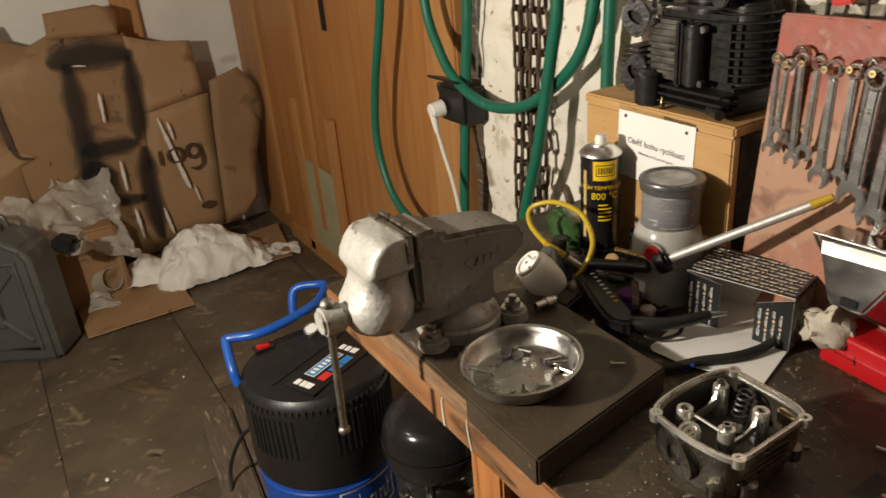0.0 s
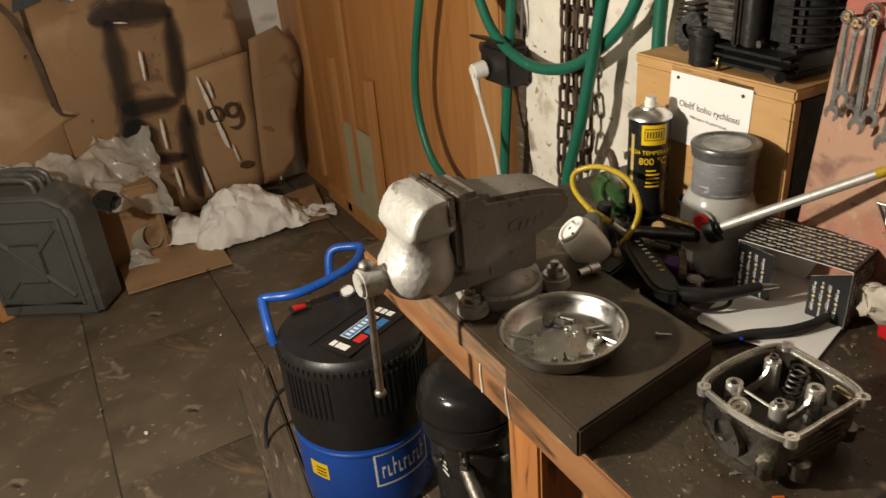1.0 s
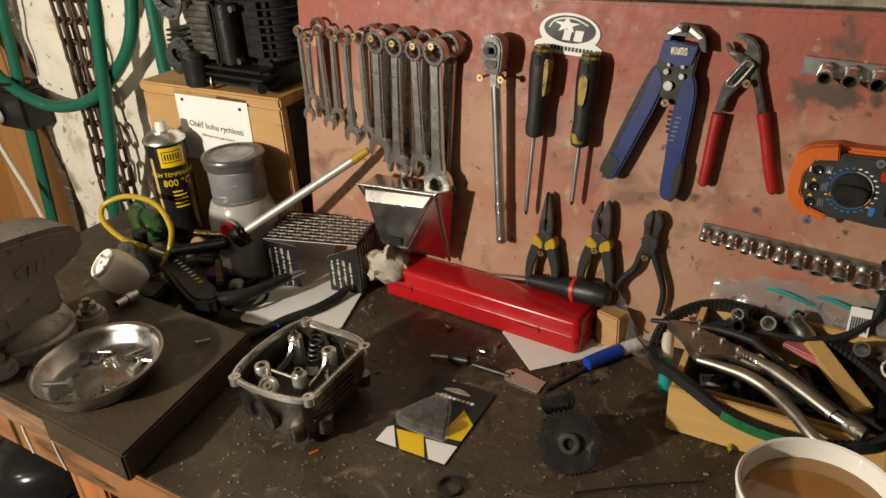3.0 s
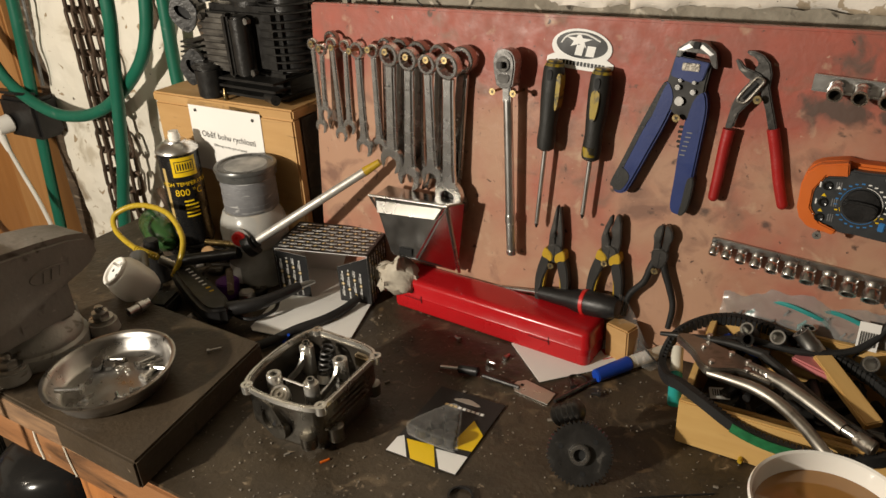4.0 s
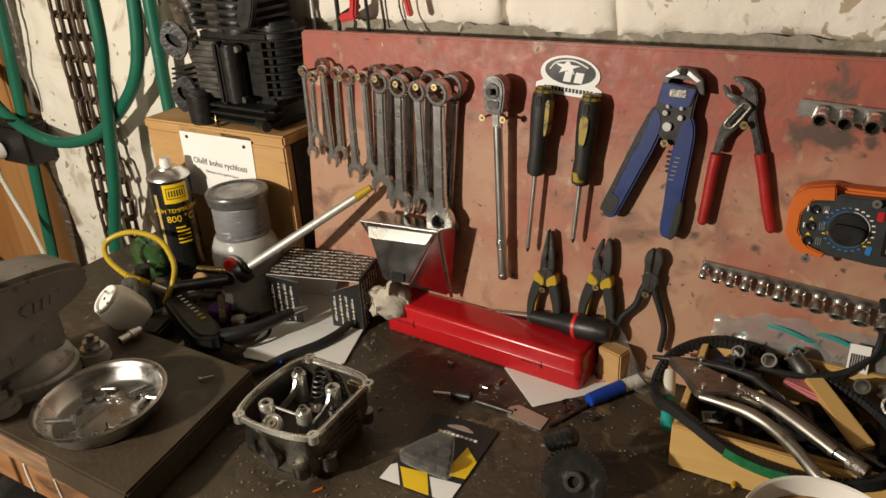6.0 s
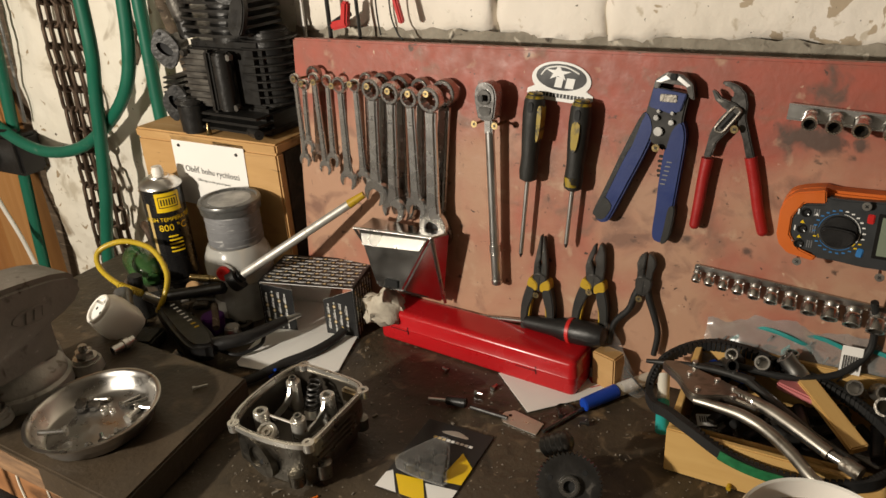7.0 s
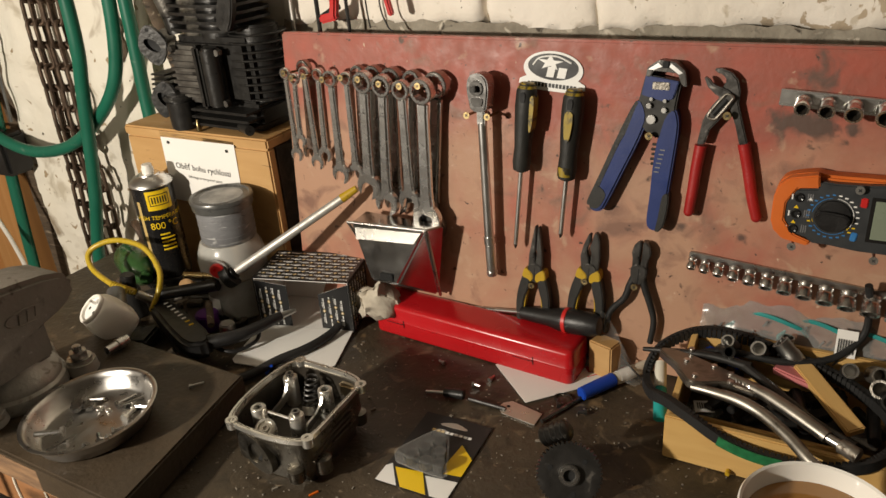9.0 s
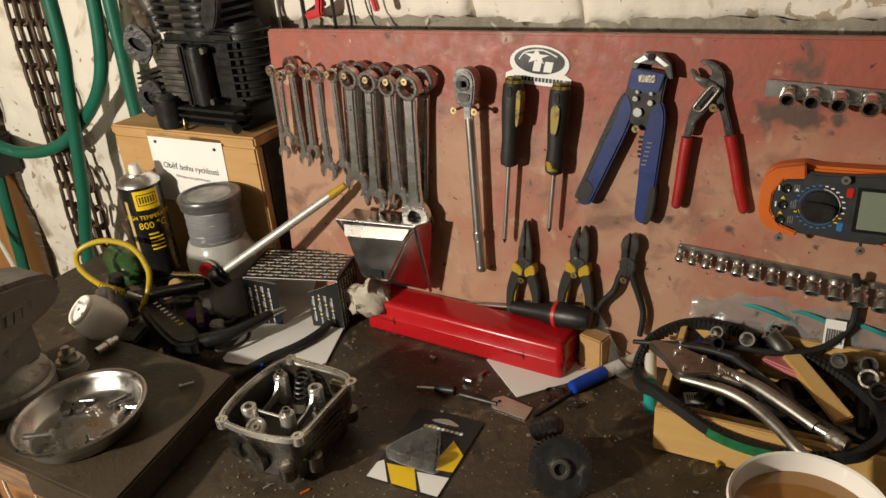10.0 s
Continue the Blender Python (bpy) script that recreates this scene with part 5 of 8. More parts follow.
for cx, wd in ((-0.002, 0.012), (0.013, 0.013)):
    part("emblem_bar", prism(bmesh.new(), [(cx - wd / 2, -0.010), (cx + wd / 2 - 0.002, -0.010), (cx + wd / 2, 0.003), (cx - wd / 2 + 0.002, 0.003)], -0.0018, -0.0014, "y"), "white_ink", st)
for k in range(14):
    part("print_bar", box(bmesh.new(), (-0.031 + 0.0048 * k, -0.0008, -0.0205), (0.0034, 0.0005, 0.0052)), "black_ink", st)

# wire stripper, blue grips
ws = thing("wire_stripper", on_board(0.219, 1.200, 0.012, 1), "self-adjusting wire stripper with blue grips", "wire stripper")
part("frame", prism(bmesh.new(), [(-0.012, 0.052), (0.030, 0.046), (0.027, 0.02), (0.026, -0.010), (0.008, -0.024), (-0.012, -0.012), (-0.018, 0.020)], -0.008, 0.008, "y", 0.002), "black_oxide", ws)
part("blue_cover", prism(bmesh.new(), [(-0.011, 0.051), (0.028, 0.046), (0.023, 0.026), (0.012, 0.022), (-0.014, 0.028)], -0.011, -0.008, "y", 0.001), "blue_grip", ws)
part("jaw", prism(bmesh.new(), [(-0.012, 0.046), (-0.010, 0.060), (0.002, 0.069), (0.020, 0.068), (0.033, 0.058), (0.037, 0.040), (0.031, 0.042), (0.025, 0.055), (-0.003, 0.057), (-0.007, 0.045)], -0.010, 0.010, "y", 0.001), "tool_steel", ws, "steel gripping jaws")
part("jaw_edge", prism(bmesh.new(), [(-0.009, 0.058), (0.002, 0.066), (0.007, 0.062), (-0.003, 0.0575)], -0.0106, -0.0098, "y"), "chrome", ws)
part("jaw_edge", prism(bmesh.new(), [(0.017, 0.066), (0.031, 0.056), (0.027, 0.054), (0.015, 0.062)], -0.0106, -0.0098, "y"), "chrome", ws)
part("jaw_notch", box(bmesh.new(), (0.011, -0.0105, 0.0645), (0.008, 0.003, 0.008), 0.001), "black_hole", ws)
part("size_plate", box(bmesh.new(), (0.008, -0.0115, 0.040), (0.020, 0.0015, 0.009), 0.001), "jaw_steel", ws)
for x, z, r in ((0.0, 0.0, 0.0054), (-0.004, 0.016, 0.0032), (0.014, 0.012, 0.0032), (-0.002, 0.024, 0.0022), (0.014, 0.023, 0.0022)):
    part("rivet", cyl(bmesh.new(), (x, -0.013, z), (x, -0.007, z), r, n=18, w=0.0006), "chrome_dark", ws)
part("grip", prism(bmesh.new(), rounded([(-0.018, 0.022), (-0.006, 0.004), (-0.012, -0.024), (-0.030, -0.070), (-0.046, -0.110), (-0.053, -0.123), (-0.064, -0.125), (-0.069, -0.115), (-0.052, -0.072), (-0.033, -0.022)], 3), -0.009, 0.009, "y", 0.004), "blue_grip", ws)
part("grip", prism(bmesh.new(), rounded([(0.025, 0.014), (0.013, 0.0), (0.007, -0.045), (0.006, -0.095), (0.005, -0.128), (0.010, -0.138), (0.021, -0.138), (0.026, -0.126), (0.028, -0.09), (0.031, -0.04), (0.032, -0.004)], 3), -0.009, 0.009, "y", 0.004), "blue_grip", ws)
part("grip_edge", prism(bmesh.new(), rounded([(-0.021, 0.020), (-0.016, 0.004), (-0.034, -0.030), (-0.050, -0.072), (-0.062, -0.104), (-0.069, -0.118), (-0.0735, -0.114), (-0.060, -0.078), (-0.040, -0.024)], 3), -0.0070, 0.0085, "y", 0.002), "black_matt", ws, "black rubber edge")
part("grip_edge", prism(bmesh.new(), rounded([(0.021, -0.092), (0.018, -0.120), (0.016, -0.1385), (0.022, -0.1390), (0.0275, -0.126), (0.0295, -0.092)], 3), -0.0096, 0.0085, "y", 0.002), "black_matt", ws, "black rubber edge")
part("grip_end", prism(bmesh.new(), rounded([(-0.046, -0.100), (-0.054, -0.120), (-0.064, -0.124), (-0.072, -0.115), (-0.061, -0.088)], 3), -0.0098, 0.0098, "y", 0.003), "black_matt", ws)
for k in range(5):
    part("tooth", box(bmesh.new(), (0.005 - 0.001 * (k % 2), 0.0, -0.032 - 0.006 * k), (0.006, 0.004, 0.003), 0.0005), "black_oxide", ws)
for k in range(6):
    part("print_bar", box(bmesh.new(), (0.0165 - 0.001 * k, -0.0093, -0.036 - 0.0055 * k), (0.006, 0.0004, 0.0014)), "jar_grey", ws)
board_screw(0.219, 1.181, 0.028)

# water pump pliers, red grips
wp = thing("water_pump_pliers", on_board(0.312, 1.206, 0.010, 0), "water pump pliers with red dipped grips", "pliers")
part("upper_lever", prism(bmesh.new(), [(-0.029, 0.0547), (-0.021, 0.0551), (-0.0096, 0.0513), (-0.0018, 0.0429), (0.0017, 0.0305), (0.0014, 0.0164), (0.0062, 0.0012), (0.0164, -0.0297), (0.0072, -0.0308), (0.0005, -0.0084), (-0.0043, 0.0029), (-0.0107, 0.0193), (-0.0162, 0.0291), (-0.0178, 0.0342), (-0.0138, 0.0421), (-0.0184, 0.0481), (-0.0266, 0.0508)], -0.0025, 0.0065, "y", 0.0014), "tool_steel", wp, "dark steel upper jaw and lever")
part("lower_lever", prism(bmesh.new(), [(-0.0385, 0.0457), (-0.0334, 0.0447), (-0.0276, 0.0374), (-0.0178, 0.0342), (-0.0096, 0.031), (-0.0038, 0.0237), (-0.0043, 0.0172), (-0.0179, -0.0035), (-0.0267, -0.015), (-0.0307, -0.0321), (-0.0394, -0.0331), (-0.0362, -0.0106), (-0.0335, 0.0004), (-0.0262, 0.0142), (-0.0186, 0.0238), (-0.0238, 0.026), (-0.0335, 0.0345)], -0.0070, 0.0020, "y", 0.0014), "tool_steel", wp, "dark steel lower jaw and lever")
part("slot_ring", tube(bmesh.new(), [(-0.0091, -0.0072, 0.0271), (-0.0044, -0.0072, 0.0241), (-0.0069, -0.0072, 0.0188), (-0.0196, -0.0072, 0.0003), (-0.0262, -0.0072, -0.0016), (-0.0296, -0.0072, 0.0018), (-0.0263, -0.0072, 0.0084), (-0.0138, -0.0072, 0.0255)], 0.0017, 8, 4, True), "jaw_steel", wp, "worn adjusting slot")
part("slot", tube(bmesh.new(), [(-0.0109, -0.005, 0.0211), (-0.0242, -0.005, 0.0033)], 0.0036, 8), "black_hole", wp)
part("grip", ball(tube(bmesh.new(), [(-0.0349, -0.002, -0.0342), (-0.0374, -0.002, -0.0598), (-0.0394, -0.002, -0.0912), (-0.0415, -0.002, -0.1174)], lambda t: 0.0072 - 0.0010 * t, 12), (-0.0415, -0.002, -0.1174), 0.0062, (1, 1, 1), 14), "red_grip", wp)
part("grip", ball(tube(bmesh.new(), [(0.0117, 0.002, -0.0292), (0.0197, 0.002, -0.0584), (0.0274, 0.002, -0.0903), (0.0351, 0.002, -0.1156)], lambda t: 0.0072 - 0.0010 * t, 12), (0.0351, 0.002, -0.1156), 0.0062, (1, 1, 1), 14), "red_grip", wp)
board_screw(0.3039, 1.20988, 0.022)

# three small pliers on the lower row
def pliers(name, x, z, turn, label, left_jaw, right_jaw, dipped):
    """Small pliers; jaws are outlines about the pivot, grips either moulded in two colours or thin and dipped."""
    p = thing(name, on_board(x, z, 0.012, turn), label, "pliers", "pliers on the lower row")
    part("jaw", prism(bmesh.new(), left_jaw, -0.0052, 0.0045, "y", 0.0011), "tool_steel", p)
    part("jaw", prism(bmesh.new(), right_jaw, -0.0046, 0.0052, "y", 0.0011), "tool_steel", p)
    part("joint", prism(bmesh.new(), rounded([(-0.0105, 0.004), (-0.006, 0.0105), (0.006, 0.0105), (0.0105, 0.004), (0.0085, -0.010), (0.003, -0.016), (-0.003, -0.016), (-0.0085, -0.010)], 2), -0.0066, 0.005, "y", 0.0012), "tool_steel", p)
    part("joint_slit", box(bmesh.new(), (0.0004, -0.0067, -0.004), (0.0009, 0.0006, 0.020)), "black_hole", p)
    for s in (-1, 1):
        if dipped:
            pts = [(s * 0.004, 0, -0.004), (s * 0.010, 0, -0.022), (s * 0.017 + 0.002, 0, -0.042), (s * 0.023 + (0.004 if s > 0 else -0.008), 0, -0.066), (s * 0.023 + (0.003 if s > 0 else -0.012), 0, -0.098)]
            part("grip", tube(bmesh.new(), pts, lambda t: 0.0052 - 0.0013 * t, 12), "rubber", p, "thin black dipped handle")
        else:
            q = rounded([(s * 0.0145, -0.006), (s * 0.0205, -0.020), (s * 0.0245, -0.042), (s * 0.0245, -0.064), (s * 0.021, -0.090), (s * 0.0145, -0.092), (s * 0.0150, -0.066), (s * 0.0130, -0.044), (s * 0.0075, -0.026), (s * 0.0060, -0.013)], 3)
            part("grip", prism(bmesh.new(), q, -0.0075, 0.0075, "y", 0.0035, 3), "black_matt", p, "black rubber grip")
            q = rounded([(s * 0.0052, -0.012), (s * 0.0110, -0.042), (s * 0.0130, -0.066), (s * 0.0130, -0.090), (s * 0.0155, -0.090), (s * 0.0155, -0.066), (s * 0.0138, -0.042), (s * 0.0080, -0.022)], 3)
            part("grip_inlay", prism(bmesh.new(), q, -0.0045, 0.0045, "y", 0.001), "yellow_plastic", p)
            q = rounded([(s * 0.0018, -0.006), (s * 0.0075, 0.0005), (s * 0.0135, 0.0035), (s * 0.0168, -0.004), (s * 0.0165, -0.0105), (s * 0.0100, -0.0125), (s * 0.0035, -0.0155)], 3)
            part("shoulder", prism(bmesh.new(), q, -0.0079, 0.0079, "y", 0.0018, 2), "yellow_plastic", p, "yellow grip shoulder")
    return p


pliers("needle_nose_pliers", 0.0735, 0.9775, 1.5, "needle-nose pliers with black and yellow grips", [(-0.010, 0.002), (-0.0095, 0.024), (-0.0050, 0.052), (-0.0026, 0.0665), (-0.0008, 0.0665), (-0.0008, 0.031), (-0.0028, 0.027), (-0.0008, 0.022), (-0.0004, 0.002)],
       [(0.010, 0.002), (0.0095, 0.024), (0.0055, 0.050), (0.0030, 0.0650), (0.0012, 0.0650), (0.0008, 0.031), (0.0028, 0.027), (0.0008, 0.022), (0.0004, 0.002)], False)
pliers("combination_pliers", 0.1505, 0.9905, 2.5, "combination pliers with black and yellow grips", [(-0.011, 0.002), (-0.0135, 0.020), (-0.0105, 0.036), (-0.0045, 0.053), (-0.0020, 0.0535), (-0.0020, 0.042), (-0.0050, 0.034), (-0.0060, 0.026), (-0.0015, 0.018), (-0.0004, 0.002)],
       [(0.012, 0.002), (0.0130, 0.022), (0.0105, 0.044), (0.0070, 0.0545), (0.0030, 0.0550), (0.0000, 0.040), (-0.0020, 0.034), (0.0010, 0.026), (0.0005, 0.018), (0.0004, 0.002)], False)
pliers("side_cutters", 0.2165, 1.0005, 3.0, "diagonal cutters with thin black handles", [(-0.009, 0.000), (-0.0100, 0.018), (-0.0120, 0.026), (-0.0095, 0.037), (-0.0040, 0.0425), (-0.0010, 0.0425), (-0.0014, 0.022), (-0.0006, 0.004)],
       [(0.009, 0.000), (0.0095, 0.018), (0.0125, 0.026), (0.0105, 0.036), (0.0050, 0.0425), (0.0012, 0.0425), (0.0014, 0.022), (0.0006, 0.004)], True)
for x, z in ((0.0703, 0.9565), (0.1462, 0.9765), (0.2132, 0.981)):
    board_screw(x, z, 0.020)

# multimeter lying across, held by screws
mm_ = thing("multimeter", on_board(0.455, 1.114, 0.001, 0), "orange and black digital multimeter, turned on its side", "multimeter")
hol = rounded([(-0.090, 0.012), (-0.0865, 0.026), (-0.077, 0.036), (-0.050, 0.0420), (-0.035, 0.0400), (0.03, 0.0410), (0.080, 0.042), (0.096, 0.032), (0.096, -0.034), (0.080, -0.043), (0.03, -0.039), (-0.035, -0.037), (-0.050, -0.0395), (-0.077, -0.034), (-0.0865, -0.024), (-0.090, -0.012)], 3)
part("holster", prism(bmesh.new(), hol, -0.026, 0.0, "y", 0.003), "orange_rubber", mm_, "orange rubber holster")
part("holster_end", prism(bmesh.new(), [(-0.090, 0.014), (-0.086, 0.027), (-0.076, 0.0365), (-0.047, 0.0425), (-0.045, 0.028), (-0.0665, 0.0255), (-0.0765, 0.008), (-0.0765, -0.012), (-0.0645, -0.0275), (-0.046, -0.034), (-0.049, -0.0395), (-0.076, -0.0345), (-0.086, -0.025), (-0.090, -0.014)], -0.0385, -0.020, "y", 0.0015, 2), "orange_rubber", mm_, "thick orange end guard")
part("holster_end", prism(bmesh.new(), [(0.036, -0.040), (0.080, -0.0435), (0.096, -0.034), (0.096, 0.033), (0.080, 0.0425), (0.070, 0.042), (0.084, 0.032), (0.084, -0.031), (0.040, -0.034)], -0.0385, -0.020, "y", 0.003, 3), "orange_rubber", mm_, "thick orange end guard")
face = part("face", prism(bmesh.new(), [(-0.0755, 0.008), (-0.0665, 0.0245), (-0.0470, 0.0270), (-0.0440, 0.0355), (-0.030, 0.0345), (0.0, 0.0355), (0.030, 0.0385), (0.068, 0.040), (0.083, 0.031), (0.083, -0.030), (0.042, -0.033), (0.034, -0.0385), (0.0, -0.0385), (-0.030, -0.0355), (-0.0470, -0.0355), (-0.0490, -0.0310), (-0.0640, -0.0265), (-0.0755, -0.012)], -0.0378, -0.012, "y", 0.0018), "meter_face", mm_, "charcoal front with dial and sockets")
DX, DZ = -0.0285, -0.002
part("dial", lathe(bmesh.new(), [(0, 0), (0.0185, 0), (0.0175, 0.003), (0, 0.003)], 40, pose(DX, -0.0376, DZ, 90)), "black_plastic", face)
part("dial_knob", prism(bmesh.new(), rounded([(-0.0165, 0.002), (-0.010, 0.0058), (0.010, 0.0058), (0.0165, 0.002), (0.0165, -0.002), (0.010, -0.0058), (-0.010, -0.0058), (-0.0165, -0.002)], 2), -0.0485, -0.040, "y", 0.0015), "black_plastic", face, m=pose(DX, 0, DZ, 0, 4, 0))
for a0, a1, ink in ((-28, 84, "white_ink"), (98, 172, "blue_ink"), (194, 206, "yellow_ink"), (214, 310, "blue_ink"), (318, 330, "yellow_ink")):
    part("scale_arc", tube(bmesh.new(), [(DX + q[0], -0.0379, DZ + q[1]) for q in arc(0, 0, 0.0205, a0, a1, 14)], 0.0004, 5, 1), ink, face)
for k in range(24):
    a = radians(15 * k + 4)
    ink = "white_ink" if k < 6 or k > 22 else "yellow_ink" if k in (13, 21, 22) else "blue_ink"
    part("scale_mark", box(bmesh.new(), (DX + 0.0242 * math.cos(a), -0.0380, DZ + 0.0242 * math.sin(a)), (0.0032, 0.0004, 0.0015)), ink, face)
for k, (x, z) in enumerate(((-0.0635, 0.0155), (-0.0650, -0.0035), (-0.0660, -0.0210))):
    part("socket", lathe(bmesh.new(), [(0.0024, -0.003), (0.0052, -0.003), (0.0052, 0.0012), (0.0042, 0.0018), (0.0024, 0.0012)], 22, pose(x, -0.0376, z, 90), True), "black_gloss", face)
    part("socket_bore", cyl(bmesh.new(), (x, -0.0379, z), (x, -0.0377, z), 0.0024, n=14), "black_hole", face)
    part("socket_print", prism(bmesh.new(), [(x - 0.003, z + 0.0065), (x + 0.002, z + 0.0065), (x - 0.0005, z + 0.0102)] if k else [(x + 0.009, z - 0.002), (x + 0.013, z - 0.002), (x + 0.011, z + 0.0015)], -0.0383, -0.0377, "y"), "yellow_ink" if k else "white_ink", face)
    part("print_bar", box(bmesh.new(), (x - 0.0072, -0.0380, z), (0.0015, 0.0004, 0.0060)), "white_ink", face)
    for q in range(3):
        part("print_bar", box(bmesh.new(), (x + 0.0085 + 0.0022 * q, -0.0380, z + 0.001), (0.0010, 0.0004, 0.0085)), "jar_grey", face)
part("button", box(bmesh.new(), (-0.0005, -0.0382, 0.0170), (0.0070, 0.0024, 0.0105), 0.0010), "red_plastic", face)
part("button", box(bmesh.new(), (-0.0030, -0.0382, -0.0225), (0.0065, 0.0024, 0.0100), 0.0010, pose(0, 0, 0, 0, 6, 0)), "blue_ink", face)
part("bezel", box(bmesh.new(), (0.036, -0.0379, -0.001), (0.060, 0.0012, 0.050), 0.0005), "black_gloss", face)
part("screen", box(bmesh.new(), (0.035, -0.0387, -0.001), (0.050, 0.0010, 0.0425), 0.0004), "screen", face, "grey-green LCD screen")
for x, z in ((0.4482, 1.1455), (0.3906, 1.0735), (0.4725, 1.0700)):
    board_screw(x, z, 0.044, "chrome")

# socket rails
def socket(x, z, r, L, base, dip=138):
    bm = lathe(bmesh.new(), [(r * 0.72, 0), (r * 0.93, 0.001), (r * 0.93, L * 0.22), (r * 0.84, L * 0.28), (r * 0.84, L * 0.36), (r * 0.95, L * 0.42), (r, L * 0.50), (r, L - 0.0006), (r * 0.95, L), (r * 0.72, L), (r * 0.68, L * 0.35), (0, L * 0.35)], 24, pose(0, 0, 0, dip))
    ob = solo("socket", bm, "socket_chrome", "small chrome socket clipped on the rail", "socket", "sockets on the rails", m=on_board(x, z, base))
    # near-black lining paints the shade inside the bore so it reads as open
    part("bore", lathe(bmesh.new(), [(r * 0.705, L - 0.0012), (r * 0.66, L * 0.40), (0, L * 0.40)], 12, pose(0, 0, 0, dip)), "oily_shade_dark", ob, "hexagonal bore, its inner shade painted dark", 20)
    return ob


rl = thing("socket_rail", on_board(0.40, 1.019, 0.002, 4.0), "steel clip rail holding a row of sockets", "socket rail")
part("rail", box(bmesh.new(), (0.01, -0.002, 0.004), (0.27, 0.005, 0.008), 0.001), "chrome_dark", rl)
x = 0.281
for k in range(13):
    r = 0.0058 + 0.00048 * k
    socket(x, 1.029 - (x - 0.281) * 0.070, r, 0.0145 + 0.0008 * k, 0.010)
    x += r * 2 + 0.0040
ru = thing("socket_rail", on_board(0.50, 1.2245, 0.002, 3.4), "bright steel clip rail with larger sockets", "socket rail")
part("rail", box(bmesh.new(), (0, -0.0015, -0.001), (0.29, 0.003, 0.019), 0.001), "chrome_dark", ru)
for z in (-0.0085, 0.0075):
    part("lip", box(bmesh.new(), (0, -0.005, z), (0.29, 0.006, 0.0022), 0.0008), "wrench_chrome", ru)
for k, x in enumerate((0.380, 0.404, 0.430, 0.460, 0.492, 0.526, 0.562, 0.60)):
    socket(x, 1.230 - (x - 0.38) * 0.06, 0.0082 + 0.0006 * k, 0.022, 0.008, 108)
# ---- things on the bench ----
# long red tin box
rb = thing("red_tin_box", pose(-0.010, -0.030, BENCH, 0, 0, -4.2), "long glossy red metal box with a hinged lid", "tin box")


def tin(bm, lx, ly, r, levels):
    """A box with rounded upright corners; levels: height and inset of each ring."""
    rings = []
    for z, inset in levels:
        hx, hy, rr = lx / 2 - inset, ly / 2 - inset, max(0.001, r - inset)
        ring = []
        for cx, cy, a0 in ((1, 1, 0), (-1, 1, 90), (-1, -1, 180), (1, -1, 270)):
            ring += [bm.verts.new((p[0], p[1], z)) for p in arc(cx * (hx - rr), cy * (hy - rr), rr, a0, a0 + 90, 6)]
        rings.append(ring)
    for a, b in zip(rings, rings[1:]):
        for k in range(len(a)):
            q = (k + 1) % len(a)
            bm.faces.new((a[k], a[q], b[q], b[k]))
    bm.faces.new(rings[0][::-1])
    bm.faces.new(rings[-1])
    return bm


part("base", tin(bmesh.new(), 0.3285, 0.0595, 0.010, ((0.001, 0.003), (0.0022, 0.0010), (0.005, 0.0), (0.0275, 0.0))), "red_paint", rb, "", 40)
part("lid", tin(bmesh.new(), 0.3300, 0.0612, 0.0108, ((0.0262, 0.0006), (0.0268, -0.0004), (0.0282, -0.0004), (0.0290, 0.0003), (0.0465, 0.0008), (0.0498, 0.0020), (0.0520, 0.0045), (0.0530, 0.0080), (0.0533, 0.012))), "red_paint", rb, "smooth red lid with rounded edges", 40)
for x in (-0.112, 0.104):
    part("hinge", box(bmesh.new(), (x - 0.013, -0.0310, 0.0272), (0.030, 0.0016, 0.0028), 0.0006), "red_paint", rb)
    part("hinge_gap", box(bmesh.new(), (x + 0.003, -0.0309, 0.0262), (0.0008, 0.0010, 0.0120)), "black_hole", rb)
    part("hinge_gap", box(bmesh.new(), (x - 0.013, -0.0312, 0.0253), (0.030, 0.0010, 0.0007)), "black_hole", rb)

# printed note, marker, wood block, big screwdriver
note = thing("printed_note", on_bench(0, 0, 0, 0.0012), "creased white paper with red print under the box", "paper")
part("sheet", prism(bmesh.new(), [(0.036, -0.064), (0.108, -0.128), (0.236, 0.004), (0.196, 0.042), (0.10, 0.03)], 0.0, 0.0008, "z"), "paper", note)
for k in range(6):
    part("print_bar", box(bmesh.new(), (0, 0, 0), (0.005, 0.014, 0.0004), 0, pose(0.160 + 0.007 * k, -0.026 + 0.0085 * k, 0.0011, 0, 0, 42)), "red_ink", note)
part("print_line", box(bmesh.new(), (0, 0, 0), (0.06, 0.0015, 0.0004), 0, pose(0.185, -0.022, 0.0011, 0, 0, 46)), "red_ink", note)
mk = thing("marker_pen", None, "white marker pen with a blue cap on the bench", "marker")
a_, b_, c_ = Vector((0.172, -0.094, BENCH + 0.0105)), Vector((0.201, -0.047, BENCH + 0.0105)), Vector((0.236, 0.004, BENCH + 0.0105))
part("cap", cyl(bmesh.new(), a_, b_, 0.0088, 0.0098, 20, 0.0012), "blue_cap", mk, "blue plastic cap")
part("barrel", cyl(bmesh.new(), b_, c_, 0.0088, 0.0086, 20, 0.0012), "marker_white", mk)
part("band", cyl(bmesh.new(), b_ + (c_ - b_) * 0.12, b_ + (c_ - b_) * 0.5, 0.0090, n=20), "card_white", mk)
for k in range(3):
    q = b_ + (c_ - b_) * (0.2 + 0.12 * k)
    part("print_bar", box(bmesh.new(), q + Vector((-0.003, -0.003, 0.0082)), (0.003, 0.005, 0.0008), 0), "black_ink", mk)
